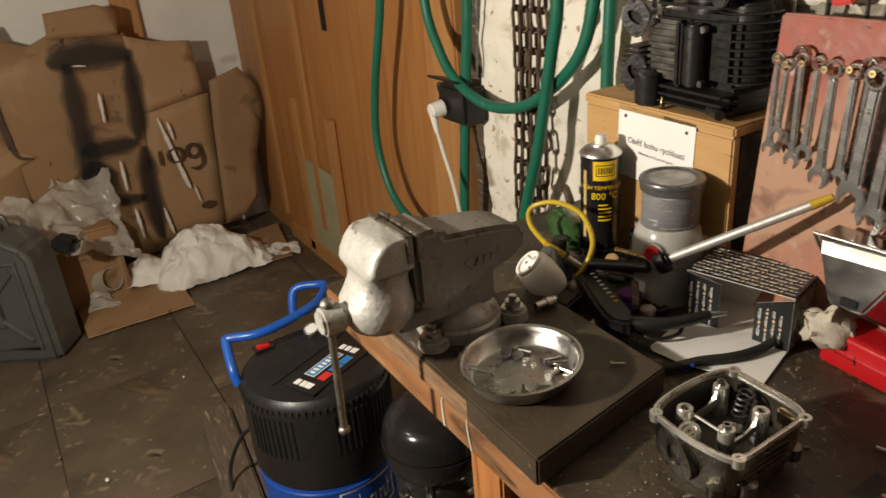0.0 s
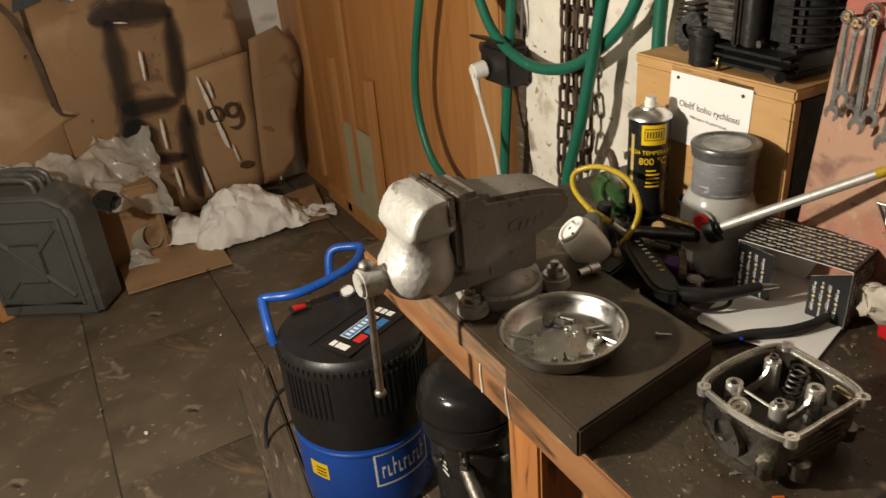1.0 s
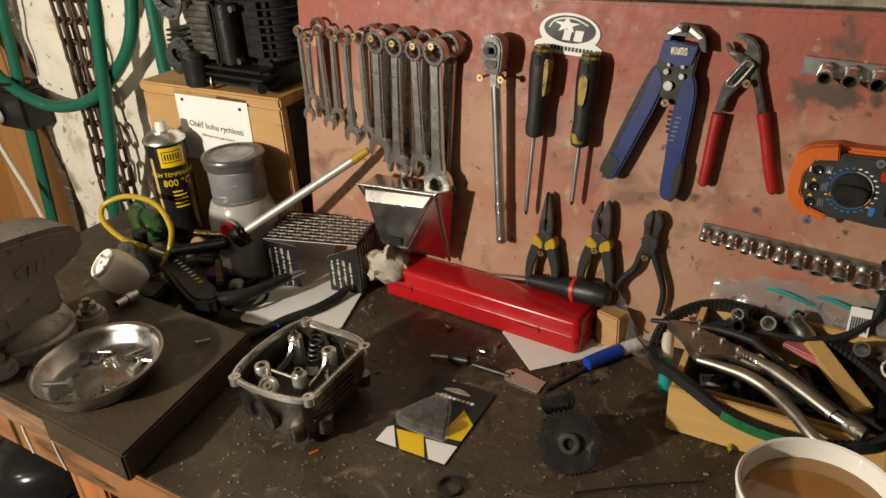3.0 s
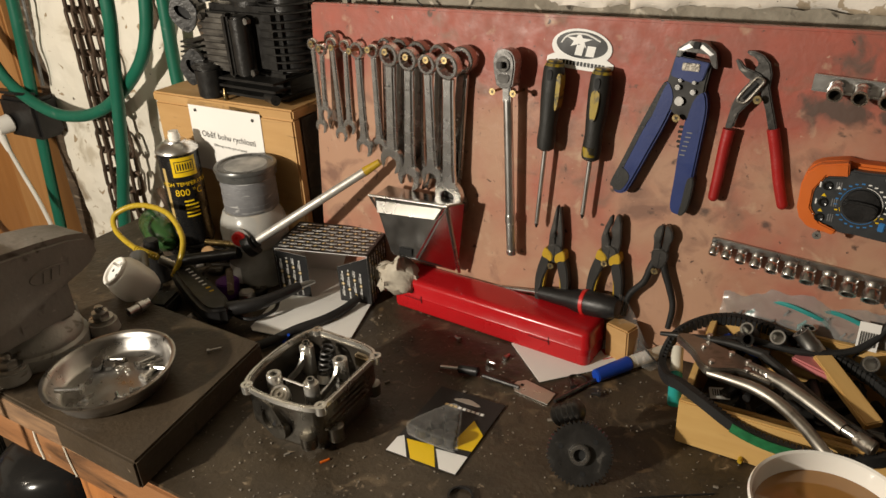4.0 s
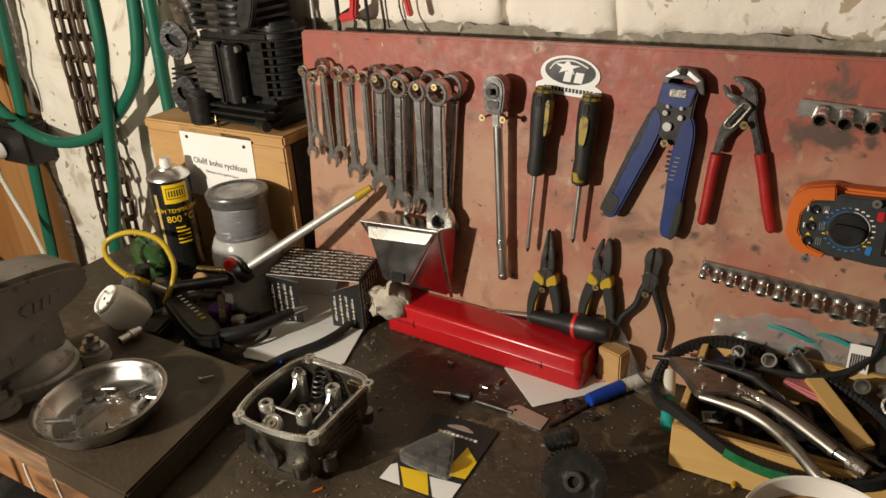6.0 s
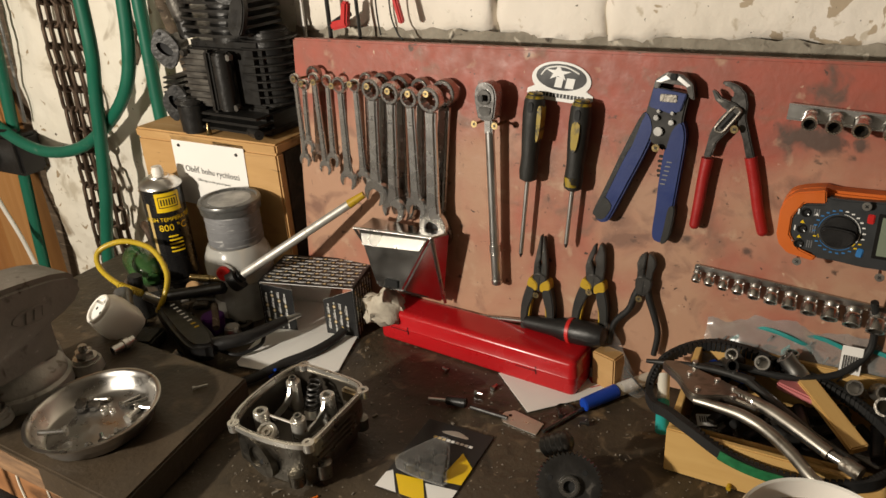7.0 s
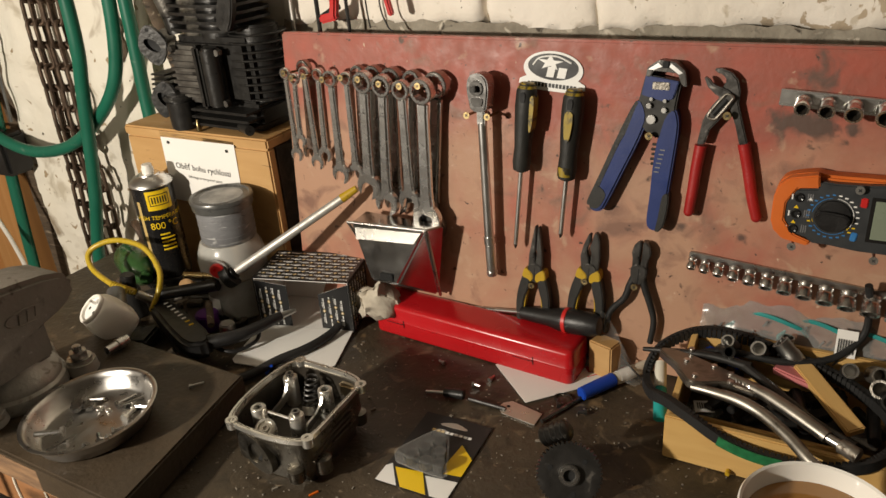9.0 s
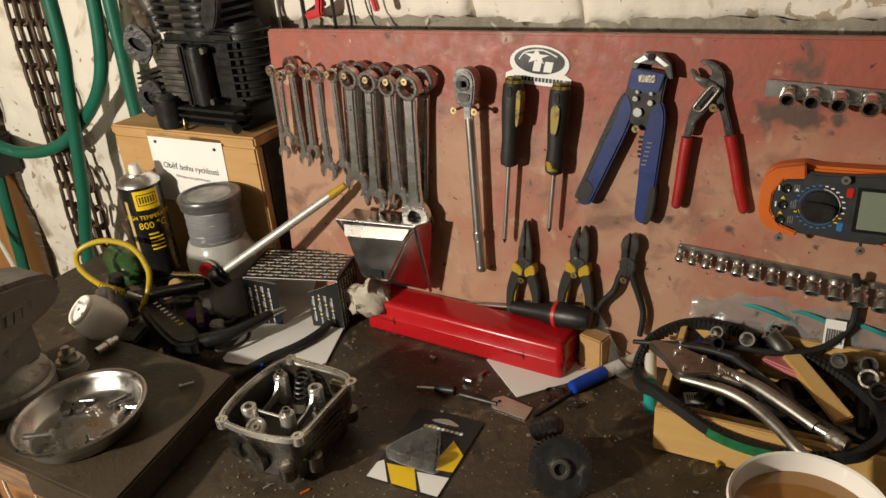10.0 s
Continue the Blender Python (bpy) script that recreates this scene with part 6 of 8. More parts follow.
solo("wood_offcut", box(bmesh.new(), (0, 0, 0.026), (0.036, 0.026, 0.052), 0.002), "light_wood", "small pale wood offcut behind the red box", "offcut", m=on_bench(0.1815, -0.022, -18))
bd = thing("large_screwdriver", None, "thick black screwdriver handle with a red ring", "screwdriver")
a_, b_ = Vector((0.056, -0.011, BENCH + 0.0630)), Vector((0.1770, -0.024, BENCH + 0.0745))
qm = Matrix.Translation(a_) @ (b_ - a_).to_track_quat("Z", "Y").to_matrix().to_4x4()
part("handle", lathe(bmesh.new(), [(0, 0), (0.009, 0.0), (0.011, 0.02), (0.0125, 0.045), (0.0165, 0.06), (0.0175, 0.085), (0.0165, 0.108), (0.0125, 0.119), (0, 0.123)], 28, qm), "black_plastic", bd)
part("ring", lathe(bmesh.new(), [(0.0165, 0.068), (0.0182, 0.069), (0.0182, 0.074), (0.0165, 0.075)], 28, qm, True), "red_plastic", bd, "red ring")
part("blade", cyl(bmesh.new(), a_, a_ - (b_ - a_) * 0.85 + Vector((0, 0.005, -0.012)), 0.0032, n=12), "chrome_dark", bd)

# clear bag leaning by the cutters
bm = sheet(16, 14, lambda u, v: (0.172 + 0.062 * u + 0.01 * v, -0.018 - 0.018 * v + 0.008 * math.sin(u * 7), BENCH + 0.006 + (0.085 * (1 - u) + 0.004) * (1 - v) + 0.004 * noise.noise((u * 6, v * 6, 0))))
solo("clear_bag", bm, "clear_film", "crinkled clear plastic bag standing on the bench", "bag", smooth=180)
solo("hex_key", tube(bmesh.new(), [(0.188, -0.008, BENCH + 0.040), (0.21, -0.02, BENCH + 0.024), (0.245, -0.042, BENCH + 0.010)], 0.0013, 6, 2), "black_oxide", "thin bent black wire key", "hex key")

# chrome lamp housing and rag
ch = thing("chrome_lamp_housing", None, "chrome tapered lamp housing leaning on the board", "lamp housing")
F_ = [Vector(p) for p in ((-0.201, -0.046, 1.031), (-0.071, -0.046, 1.038), (-0.122, -0.056, 0.946), (-0.170, -0.054, 0.945))]
R_ = [Vector(p) for p in ((-0.197, -0.008, 1.036), (-0.064, -0.006, 1.030), (-0.076, -0.012, 0.915), (-0.165, -0.010, 0.915))]
bm = bmesh.new()
vf, vr = [bm.verts.new(p) for p in F_], [bm.verts.new(p) for p in R_]
for i in range(4):
    j = (i + 1) % 4
    bm.faces.new((vf[i], vf[j], vr[j], vr[i]))
bm.faces.new(vf)
bm.faces.new(vr[::-1])
bmesh.ops.recalc_face_normals(bm, faces=bm.faces)
bmesh.ops.bevel(bm, geom=[e for e in bm.edges if len(e.link_faces) == 2], offset=0.003, segments=2, affect="EDGES", clamp_overlap=True)
part("shell", bm, "polished", ch)
bm = bmesh.new()
lipv = [bm.verts.new(p) for p in (F_[0] + Vector((0.010, -0.003, -0.005)), F_[1] + Vector((-0.008, -0.003, -0.005)), F_[1] + Vector((-0.016, -0.012, -0.019)), F_[0] + Vector((0.016, -0.012, -0.019)))]
bm.faces.new(lipv)
part("bright_lip", thicken(bm, 0.001), "chrome_dark", ch, "bright bent upper lip")
part("rolled_rim", tube(bmesh.new(), [R_[3], F_[0] + Vector((-0.004, 0, 0)), F_[1], R_[2]], 0.0026, 8, 1), "chrome_dark", ch)
part("slot", box(bmesh.new(), (-0.140, -0.0565, 0.956), (0.022, 0.002, 0.012), 0.0005), "black_hole", ch)
bm = ball(bmesh.new(), (0, 0, 0.030), 0.030, (1.25, 0.9, 1.0), 28)
crumple(bm, 0.020, 38, 1.0)
crumple(bm, 0.007, 110, 4.0)
for v in bm.verts:
    v.co.z = max(0.0, v.co.z)
solo("crumpled_rag", bm, "rag", "crumpled off-white oily paper rag", "rag", m=on_bench(-0.168, -0.042, 0, 0.022), smooth=60)
bm = ball(bmesh.new(), (0, 0, 0.022), 0.022, (1.2, 0.9, 1.0), 24)
crumple(bm, 0.014, 45, 7.0)
for v in bm.verts:
    v.co.z = max(0.0, v.co.z)
solo("crumpled_rag", bm, "rag", "crumpled off-white oily paper rag", "rag", m=on_bench(-0.125, -0.003), smooth=60)

# black printed carton with white inside
BOXM = pose(-0.293, -0.0415, BENCH, 0, 0, 14.5)
cb = thing("printed_carton", BOXM, "open black carton, small gold diamonds, white inside", "carton")
W_, D_, H_ = 0.1553, 0.0945, 0.088
t_ = 0.0012
part("back_wall", box(bmesh.new(), (0, D_ / 2, H_ / 2), (W_, t_, H_)), "card_white", cb)
part("left_wall", box(bmesh.new(), (-W_ / 2, 0, H_ / 2), (t_, D_, H_)), "card_white", cb)
part("right_wall", box(bmesh.new(), (W_ / 2, 0, H_ / 2), (t_, D_, H_)), "card_white", cb)
part("floor_panel", box(bmesh.new(), (0, 0, 0.003), (W_, D_, t_)), "card_white", cb)
part("ceiling_panel", box(bmesh.new(), (0, 0, H_), (W_, D_, t_)), "card_white", cb)
part("top_skin", box(bmesh.new(), (0, 0, H_ + 0.0016), (W_ + 0.003, D_ + 0.002, 0.0012)), "box_black", cb, "black printed top")
part("right_skin", box(bmesh.new(), (W_ / 2 + 0.0014, 0, H_ / 2), (0.0012, D_ + 0.002, H_)), "box_black", cb)
part("left_skin", box(bmesh.new(), (-W_ / 2 - 0.0014, 0, H_ / 2), (0.0012, D_ + 0.002, H_)), "box_black", cb)
part("front_flap", prism(bmesh.new(), [(0.0771, -0.0485), (0.0824, -0.1398), (0.078, -0.1440), (-0.025, -0.1594), (-0.072, -0.1545), (-0.0797, -0.1460), (-0.0785, -0.0485)], 0.0025, 0.0040, "z"), "card_white", cb, "white flap lying open on the bench")


def print_marks(m, w, h, tilt, parent):
    """Small bars and diamonds of a printed pattern on a face; x across, y up the face."""
    bars, gems = bmesh.new(), bmesh.new()
    step, rise = 0.0270, 0.0102
    for r in range(-1, int(h / rise) + 1):
        y = -h / 2 + (r + 0.6) * rise
        for c in range(-2, int(w / step) + 2):
            x = -w / 2 + c * step + (r * 0.0095) % step
            inside = lambda q: abs(q) < w / 2 - 0.002 and abs(y) < h / 2 - 0.0025
            if inside(x - 0.002) and inside(x + 0.004):
                prism(gems, [(x - 0.0031, y), (x, y - 0.0027), (x + 0.0031, y), (x, y + 0.0027)], -0.0002, 0.0002, "z")
                prism(bars, [(x - 0.0013, y), (x, y - 0.0011), (x + 0.0013, y), (x, y + 0.0011)], 0.0002, 0.0004, "z")
            for k in range(9):
                q = x + 0.0055 + 0.0019 * k + (0.0010 if k > 2 else 0.0)
                if inside(q):
                    box(bars, (q, y + 0.0002, 0), (0.0011, 0.0022 if k % 3 else 0.0027, 0.0003))
            if inside(x + 0.010) and inside(x + 0.021):
                box(bars, (x + 0.0155, y - 0.0022, 0), (0.010, 0.0004, 0.0003))
    for bm in (bars, gems):
        bmesh.ops.transform(bm, matrix=m @ pose(0, 0, 0, 0, 0, tilt), verts=bm.verts)
    tagged(part("print_pattern", bars, "white_ink", parent, "small white print"), kind="stuff")
    tagged(part("diamond_pattern", gems, "gold_ink", parent, "small gold diamonds"), kind="stuff")


print_marks(pose(0, 0, H_ + 0.0024), W_, D_, 0, cb)
print_marks(pose(W_ / 2 + 0.0021, 0, H_ / 2, 90, 0, 90) @ pose(0, 0, 0, 0, 0, 90), H_ - 0.004, D_, 0, cb)
for s, wd, drop in ((1, 0.052, 0.020), (-1, 0.052, 0.008)):
    fm = pose(s * W_ / 2, -D_ / 2, 0, 0, 0, -3 * s)
    outline = [(0, 0.004), (-s * wd, 0.004), (-s * wd, H_ - 0.004 - drop), (0, H_ - 0.003)]
    fl = part("side_flap", prism(bmesh.new(), outline, -0.0006, 0.0, "y"), "box_black", cb, "black printed side flap", m=fm)
    part("flap_back", prism(bmesh.new(), outline, 0.0002, 0.0008, "y"), "card_white", fl)
    print_marks(pose(-s * wd / 2, -0.0010, H_ / 2 - drop / 2, 90) @ pose(0, 0, 0, 0, 0, -90), H_ - 0.010 - drop, wd - 0.003, 0, fl)

# black air gun with the yellow hose
ag = thing("air_gun", None, "black plastic air blow gun on a yellow hose", "air gun")
A_, B_ = Vector((-0.524, -0.157, 0.892)), Vector((-0.343, -0.225, 0.892))
part("body", prism(bmesh.new(), rounded([(-0.538, -0.14), (-0.548, -0.164), (-0.47, -0.206), (-0.392, -0.24), (-0.364, -0.24), (-0.35, -0.222), (-0.384, -0.196), (-0.462, -0.166)], 2), 0.866, 0.896, "z", 0.007, 3), "black_plastic", ag, "moulded black grip")
part("barrel", tube(bmesh.new(), [(-0.372, -0.220, 0.882), (-0.326, -0.183, 0.887), (-0.302, -0.119, 0.889)], lambda t: 0.0125 - 0.0050 * t, 14), "black_plastic", ag)
part("nozzle_tip", cyl(bmesh.new(), (-0.302, -0.119, 0.889), (-0.286, -0.101, 0.893), 0.0055, 0.0035, 14), "chrome_dark", ag)
part("trigger", tube(bmesh.new(), [(-0.425, -0.145, 0.900), (-0.400, -0.168, 0.900), (-0.378, -0.190, 0.895)], 0.0055, 8), "old_wood", ag, "worn beige lever")
part("guard", tube(bmesh.new(), [(-0.36, -0.205, 0.868), (-0.335, -0.195, 0.862), (-0.318, -0.165, 0.866), (-0.325, -0.145, 0.876)], 0.0030, 8), "black_plastic", ag)
for k in range(8):
    q = A_.lerp(B_, 0.15 + 0.07 * k)
    part("print_bar", box(bmesh.new(), (0, 0, 0), (0.0035, 0.007, 0.0006), 0, Matrix.Translation(Vector((q.x, q.y, 0.8964))) @ pose(0, 0, 0, 0, 0, -21)), "yellow_ink" if k > 5 else "white_ink", ag)
part("fitting", cyl(bmesh.new(), A_ + Vector((0.004, 0, -0.008)), Vector((-0.545, -0.180, 0.911)), 0.0085, 0.007, 16, 0.001), "chrome_dark", ag, "steel hose coupling")
part("hose", tube(bmesh.new(), [(-0.548, -0.180, 0.913), (-0.590, -0.186, 0.922), (-0.645, -0.178, 0.940), (-0.662, -0.160, 0.960), (-0.625, -0.138, 0.975), (-0.565, -0.132, 0.970), (-0.522, -0.145, 0.944), (-0.508, -0.165, 0.918), (-0.52, -0.18, 0.885)], 0.0046, 12), "yellow_hose", ag, "yellow rubber hose in a loop")
for k in range(9):
    q = Vector((-0.552, -0.181, 0.914)).lerp(Vector((-0.590, -0.186, 0.922)), k / 8)
    part("coil_ring", lathe(bmesh.new(), [(0.0045, -0.001), (0.0062, -0.001), (0.0062, 0.001), (0.0045, 0.001)], 12, Matrix.Translation(q) @ Vector((-1, 0, 0.2)).to_track_quat("Z", "Y").to_matrix().to_4x4(), True), "yellow_hose", ag)
part("valve", tube(bmesh.new(), [(-0.428, -0.262, 0.858), (-0.41, -0.258, 0.868), (-0.40, -0.246, 0.878)], 0.008, 10), "chrome_dark", ag)

# white plug adapter, with brass nipple
PLUG = Matrix.Translation((-0.522, -0.254, 0.914)) @ Vector((-0.26, -0.56, 0.72)).to_track_quat("Z", "Y").to_matrix().to_4x4()
pg = thing("plug_adapter", PLUG, "grubby white mains plug socket, earthed", "plug socket")
part("shell", loft(bmesh.new(), [(-0.036, 0.020, -0.020, 0.018, 4), (-0.034, 0.026, -0.025, 0.023, 4), (-0.026, 0.0295, -0.028, 0.027, 4), (0.0, 0.0320, -0.030, 0.029, 4), (0.016, 0.0305, -0.0285, 0.028, 3.4), (0.024, 0.0265, -0.0255, 0.0255, 2.6), (0.027, 0.0245, -0.0245, 0.0245, 2.2)]), "white_plastic", pg, "", 60)
part("rim", lathe(bmesh.new(), [(0.0195, 0.0265), (0.0242, 0.0265), (0.0240, 0.0310), (0.0225, 0.0325), (0.0195, 0.0318)], 36, None, True), "white_plastic", pg)
part("recess", cyl(bmesh.new(), (0, 0, 0.0268), (0, 0, 0.0276), 0.0194, n=32), "card_white", pg)
for x in (-0.0095, 0.0095):
    part("hole", cyl(bmesh.new(), (x, -0.002, 0.0272), (x, -0.002, 0.0281), 0.0026, n=14), "black_hole", pg)
part("pin", cyl(bmesh.new(), (0, 0.010, 0.027), (0, 0.010, 0.039), 0.0024, n=12, w=0.0006), "chrome", pg, "steel earth pin")
part("grey_neck", cyl(bmesh.new(), (-0.02, 0.012, -0.012), (-0.056, 0.030, -0.010), 0.017, 0.014, 20, 0.003), "jar_lid", pg, "grey cable sleeve")
solo("plug_support", box(bmesh.new(), (0, 0, 0.012), (0.08, 0.05, 0.024), 0.004), "engine_black", "dark metal scrap under the plug socket", "scrap", m=on_bench(-0.518, -0.232, 20))
nb = thing("brass_nipple", pose(-0.4617, -0.274, BENCH + 0.052, 0, 90, -92), "steel hose nipple lying by the plug socket", "fitting")
part("tube", lathe(bmesh.new(), [(0.0045, 0), (0.0068, 0), (0.0068, 0.008), (0.0085, 0.009), (0.0085, 0.018), (0.0065, 0.019), (0.0065, 0.036), (0.0045, 0.036)], 18, None, True), "chrome_dark", nb)

# dark clutter behind the vise
# a bottle shape stands in for a flat green film bag
gb = thing("green_film_bag", pose(-0.655, -0.085, BENCH + 0.045, 90, 0, 62), "small green film bag among clutter, modelled as a lying bottle", "bottle")
part("bottle", lathe(bmesh.new(), [(0, -0.06), (0.026, -0.058), (0.030, -0.05), (0.030, 0.02), (0.022, 0.04), (0.011, 0.05), (0.011, 0.062), (0, 0.062)], 24), "green_film_bag", gb)
solo("bottle_rest", box(bmesh.new(), (0, 0, 0.008), (0.10, 0.06, 0.016), 0.003), "old_wood", "dark wood scrap under the green film bag", "scrap", m=on_bench(-0.655, -0.085, -20))
vb = thing("valve_body", on_bench(-0.590, -0.160, 20), "black greasy valve part on the bench", "metal part")
part("body", cyl(bmesh.new(), (0, 0, 0), (0, 0, 0.055), 0.022, 0.017, 18, 0.003), "engine_black", vb)
part("cap", cyl(bmesh.new(), (0, 0, 0.055), (0.004, 0, 0.078), 0.013, 0.012, 14, 0.002), "black_plastic", vb)
part("arm", cyl(bmesh.new(), (0, 0, 0.03), (0.05, 0.03, 0.035), 0.009, 0.007, 12, 0.001), "engine_black", vb)
scrap_rng = random.Random(21)
for k in range(26):
    x, y = scrap_rng.uniform(-0.66, -0.40), scrap_rng.uniform(-0.19, -0.04)
    s = scrap_rng.uniform(0.010, 0.022)
    kind = k % 3
    if kind == 0:
        bm = cyl(bmesh.new(), (0, 0, -s * 1.6), (0, 0, s * 1.6), s * 0.45, s * 0.40, 14, 0.001)
        m = pose(x, y, BENCH + s * 0.45, 90, 0, scrap_rng.uniform(0, 180))
    elif kind == 1:
        bm = box(bmesh.new(), (0, 0, s * 0.4), (s * 2.2, s * 1.1, s * 0.8), 0.002)
        m = on_bench(x, y, scrap_rng.uniform(0, 180))
    else:
        bm = lathe(bmesh.new(), [(s * 0.5, 0), (s, 0), (s, s * 0.5), (s * 0.5, s * 0.5)], 18, None, True)
        m = on_bench(x, y, 0)
    solo("scrap_part", bm, ("engine_black", "tool_steel", "oily_shade_dark", "jaw_steel")[k % 4], "small dark oily metal scrap on the bench", "scrap", "scrap metal behind the vise", m=m)

# blister card
bl = thing("blister_pack", on_bench(0.046, -0.261, 1.5, 0.001), "black blister card, yellow and white corner print", "blister pack")
cw, chh = 0.092, 0.134
part("card", box(bmesh.new(), (0, 0, 0.0008), (cw, chh, 0.0012), 0), "box_black", bl)
for pts, mat in (([(-0.046, -0.067), (-0.018, -0.067), (-0.040, -0.036), (-0.046, -0.042)], "white_ink"), ([(-0.013, -0.067), (0.020, -0.067), (0.001, -0.036), (-0.034, -0.040)], "yellow_ink"),
                 ([(0.025, -0.067), (0.046, -0.067), (0.046, -0.036), (0.006, -0.040)], "white_ink"), ([(0.018, -0.030), (0.046, -0.026), (0.046, 0.004), (0.024, 0.024)], "yellow_ink")):
    part("print_patch", prism(bmesh.new(), pts, 0.0015, 0.0018, "z"), mat, bl)
for k in range(9):
    part("print_bar", box(bmesh.new(), (-0.022 + 0.0062 * k, 0.038, 0.0016), (0.0045, 0.004, 0.0004)), "gold_ink" if k < 3 else "white_ink", bl)
part("hang_slot", prism(bmesh.new(), rounded([(-0.016, 0.053), (0, 0.058), (0.016, 0.053), (0.016, 0.049), (-0.016, 0.049)], 2), 0.0014, 0.0017, "z"), "machined", bl)
part("bubble", prism(bmesh.new(), rounded([(-0.034, -0.036), (0.026, -0.040), (0.030, -0.028), (0.010, 0.018), (0.0, 0.026), (-0.012, 0.020), (-0.036, -0.022)], 3), 0.0015, 0.020, "z", 0.004, 3), "clear_film", bl, "clear plastic bubble")
for x, y in ((-0.020, -0.026), (0.002, -0.028), (0.018, -0.026), (-0.010, -0.008), (0.010, -0.008), (0.0, 0.010)):
    part("roller", cyl(bmesh.new(), (x, y, 0.002), (x, y, 0.015), 0.0082, n=20, w=0.001), "black_oxide", bl, "dark round weight")
    part("roller_hole", cyl(bmesh.new(), (x, y, 0.0150), (x, y, 0.0154), 0.0040, n=14), "black_hole", bl)

# small gear with its shaft
gm = Matrix.Translation((0.215, -0.262, BENCH + 0.0325)) @ Vector((0.30, -0.78, 0.42)).to_track_quat("Z", "Y").to_matrix().to_4x4()
ge = thing("gear_with_shaft", gm, "dark steel gear wheel with shaft and bearing", "gear")
teeth = []
for i in range(44):
    for da, r in ((0.0, 0.0335), (0.25, 0.0362), (0.5, 0.0362), (0.75, 0.0335)):
        a = 2 * math.pi * (i + da) / 44
        teeth.append((r * math.cos(a), r * math.sin(a)))
part("wheel", prism(bmesh.new(), teeth, -0.003, 0.003, "z"), "tool_steel", ge)
part("hub", lathe(bmesh.new(), [(0.0065, 0.002), (0.012, 0.002), (0.0115, 0.008), (0.0065, 0.008)], 24, None, True), "chrome_dark", ge)
part("worm", lathe(bmesh.new(), [(0, -0.02)] + [(0.0125 if k % 2 else 0.0090, -0.018 + 0.0036 * k) for k in range(11)] + [(0, 0.02)], 22, Matrix.Translation((-0.014, 0.040, -0.018)) @ pose(0, 0, 0, 0, 62, 25)), "tool_steel", ge, "grooved steel shaft end")
part("bearing_ring", lathe(bmesh.new(), [(0.0068, 0.008), (0.0100, 0.008), (0.0100, 0.0092), (0.0068, 0.0092)], 28, None, True), "wrench_chrome", ge)
part("bore", cyl(bmesh.new(), (0, 0, 0.003), (0, 0, 0.0045), 0.0066, n=18), "black_hole", ge)
for a in (40, 160, 280):
    part("hole", cyl(bmesh.new(), (0.022 * math.cos(radians(a)), 0.022 * math.sin(radians(a)), 0.003), (0.022 * math.cos(radians(a)), 0.022 * math.sin(radians(a)), 0.0034), 0.003, n=12), "black_hole", ge)
part("shaft", cyl(bmesh.new(), (0, 0, -0.003), (0, 0, -0.062), 0.008, 0.007, 18, 0.001), "chrome_dark", ge)
for z, r in ((-0.028, 0.014), (-0.040, 0.016), (-0.052, 0.016), (-0.060, 0.012)):
    part("ring", lathe(bmesh.new(), [(0.008, z - 0.004), (r, z - 0.004), (r, z + 0.003), (0.008, z + 0.003)], 22, None, True), "jaw_steel", ge)
solo("steel_wire", tube(bmesh.new(), [(0.236, -0.300, BENCH + 0.002), (0.29, -0.262, BENCH + 0.003), (0.352, -0.222, BENCH + 0.002)], 0.0012, 6), "black_oxide", "thin dark wire lying on the bench", "wire")
solo("rubber_ring", lathe(bmesh.new(), [(0.012, 0.0), (0.0145, 0.0), (0.0145, 0.003), (0.012, 0.003)], 28, None, True), "rubber", "black rubber ring lying on the bench", "ring", m=on_bench(0.115, -0.352, 0, 0.001))

# small bits on the bench
tg = thing("metal_tag", on_bench(0.108, -0.150, -12, 0.001), "small stamped metal tag with a hole", "tag")
part("plate", prism(bmesh.new(), [(-0.028, 0.004), (-0.020, 0.014), (0.026, 0.014), (0.030, -0.010), (-0.018, -0.014), (-0.028, -0.006)], 0, 0.0012, "z"), "machined", tg)
part("hole", cyl(bmesh.new(), (-0.018, 0.002, 0.0012), (-0.018, 0.002, 0.0015), 0.0024, n=12), "black_hole", tg)
pk = thing("pick_tool", None, "thin pick with a black collar on the bench", "pick")
part("shank", cyl(bmesh.new(), (-0.024, -0.160, BENCH + 0.004), (0.002, -0.155, BENCH + 0.006), 0.0022, n=10), "chrome_dark", pk)
part("collar", cyl(bmesh.new(), (0.002, -0.156, BENCH + 0.007), (0.030, -0.152, BENCH + 0.008), 0.006, 0.0068, 16, 0.001), "black_plastic", pk)
part("rod", cyl(bmesh.new(), (0.036, -0.151, BENCH + 0.003), (0.090, -0.152, BENCH + 0.003), 0.0028, n=10), "black_oxide", pk)
solo("drill_bit", cyl(bmesh.new(), (0.142, -0.158, BENCH + 0.004), (0.172, -0.094, BENCH + 0.004), 0.0028, n=10), "tool_steel", "thin dark drill bit beside the marker", "drill bit")
for k, (x, y) in enumerate(((0.03, -0.12), (0.012, -0.142), (0.045, -0.10), (0.15, -0.118), (-0.035, -0.09), (0.185, -0.12))):
    solo("bolt", bolt_mesh(0.008, 0.002, 0.0035), ("chrome_dark", "tool_steel")[k % 2], "tiny loose bolt on the bench", "bolt", "loose bolts on the bench", m=on_bench(x, y, 40 * k, 0.0035))
solo("wire_clip", tube(bmesh.new(), [(0.150 + 0.012 * math.cos(a * 0.6), -0.10 + 0.009 * math.sin(a * 0.6), BENCH + 0.002) for a in range(8)], 0.0009, 6, 2), "black_oxide", "bent thin wire clip", "clip")
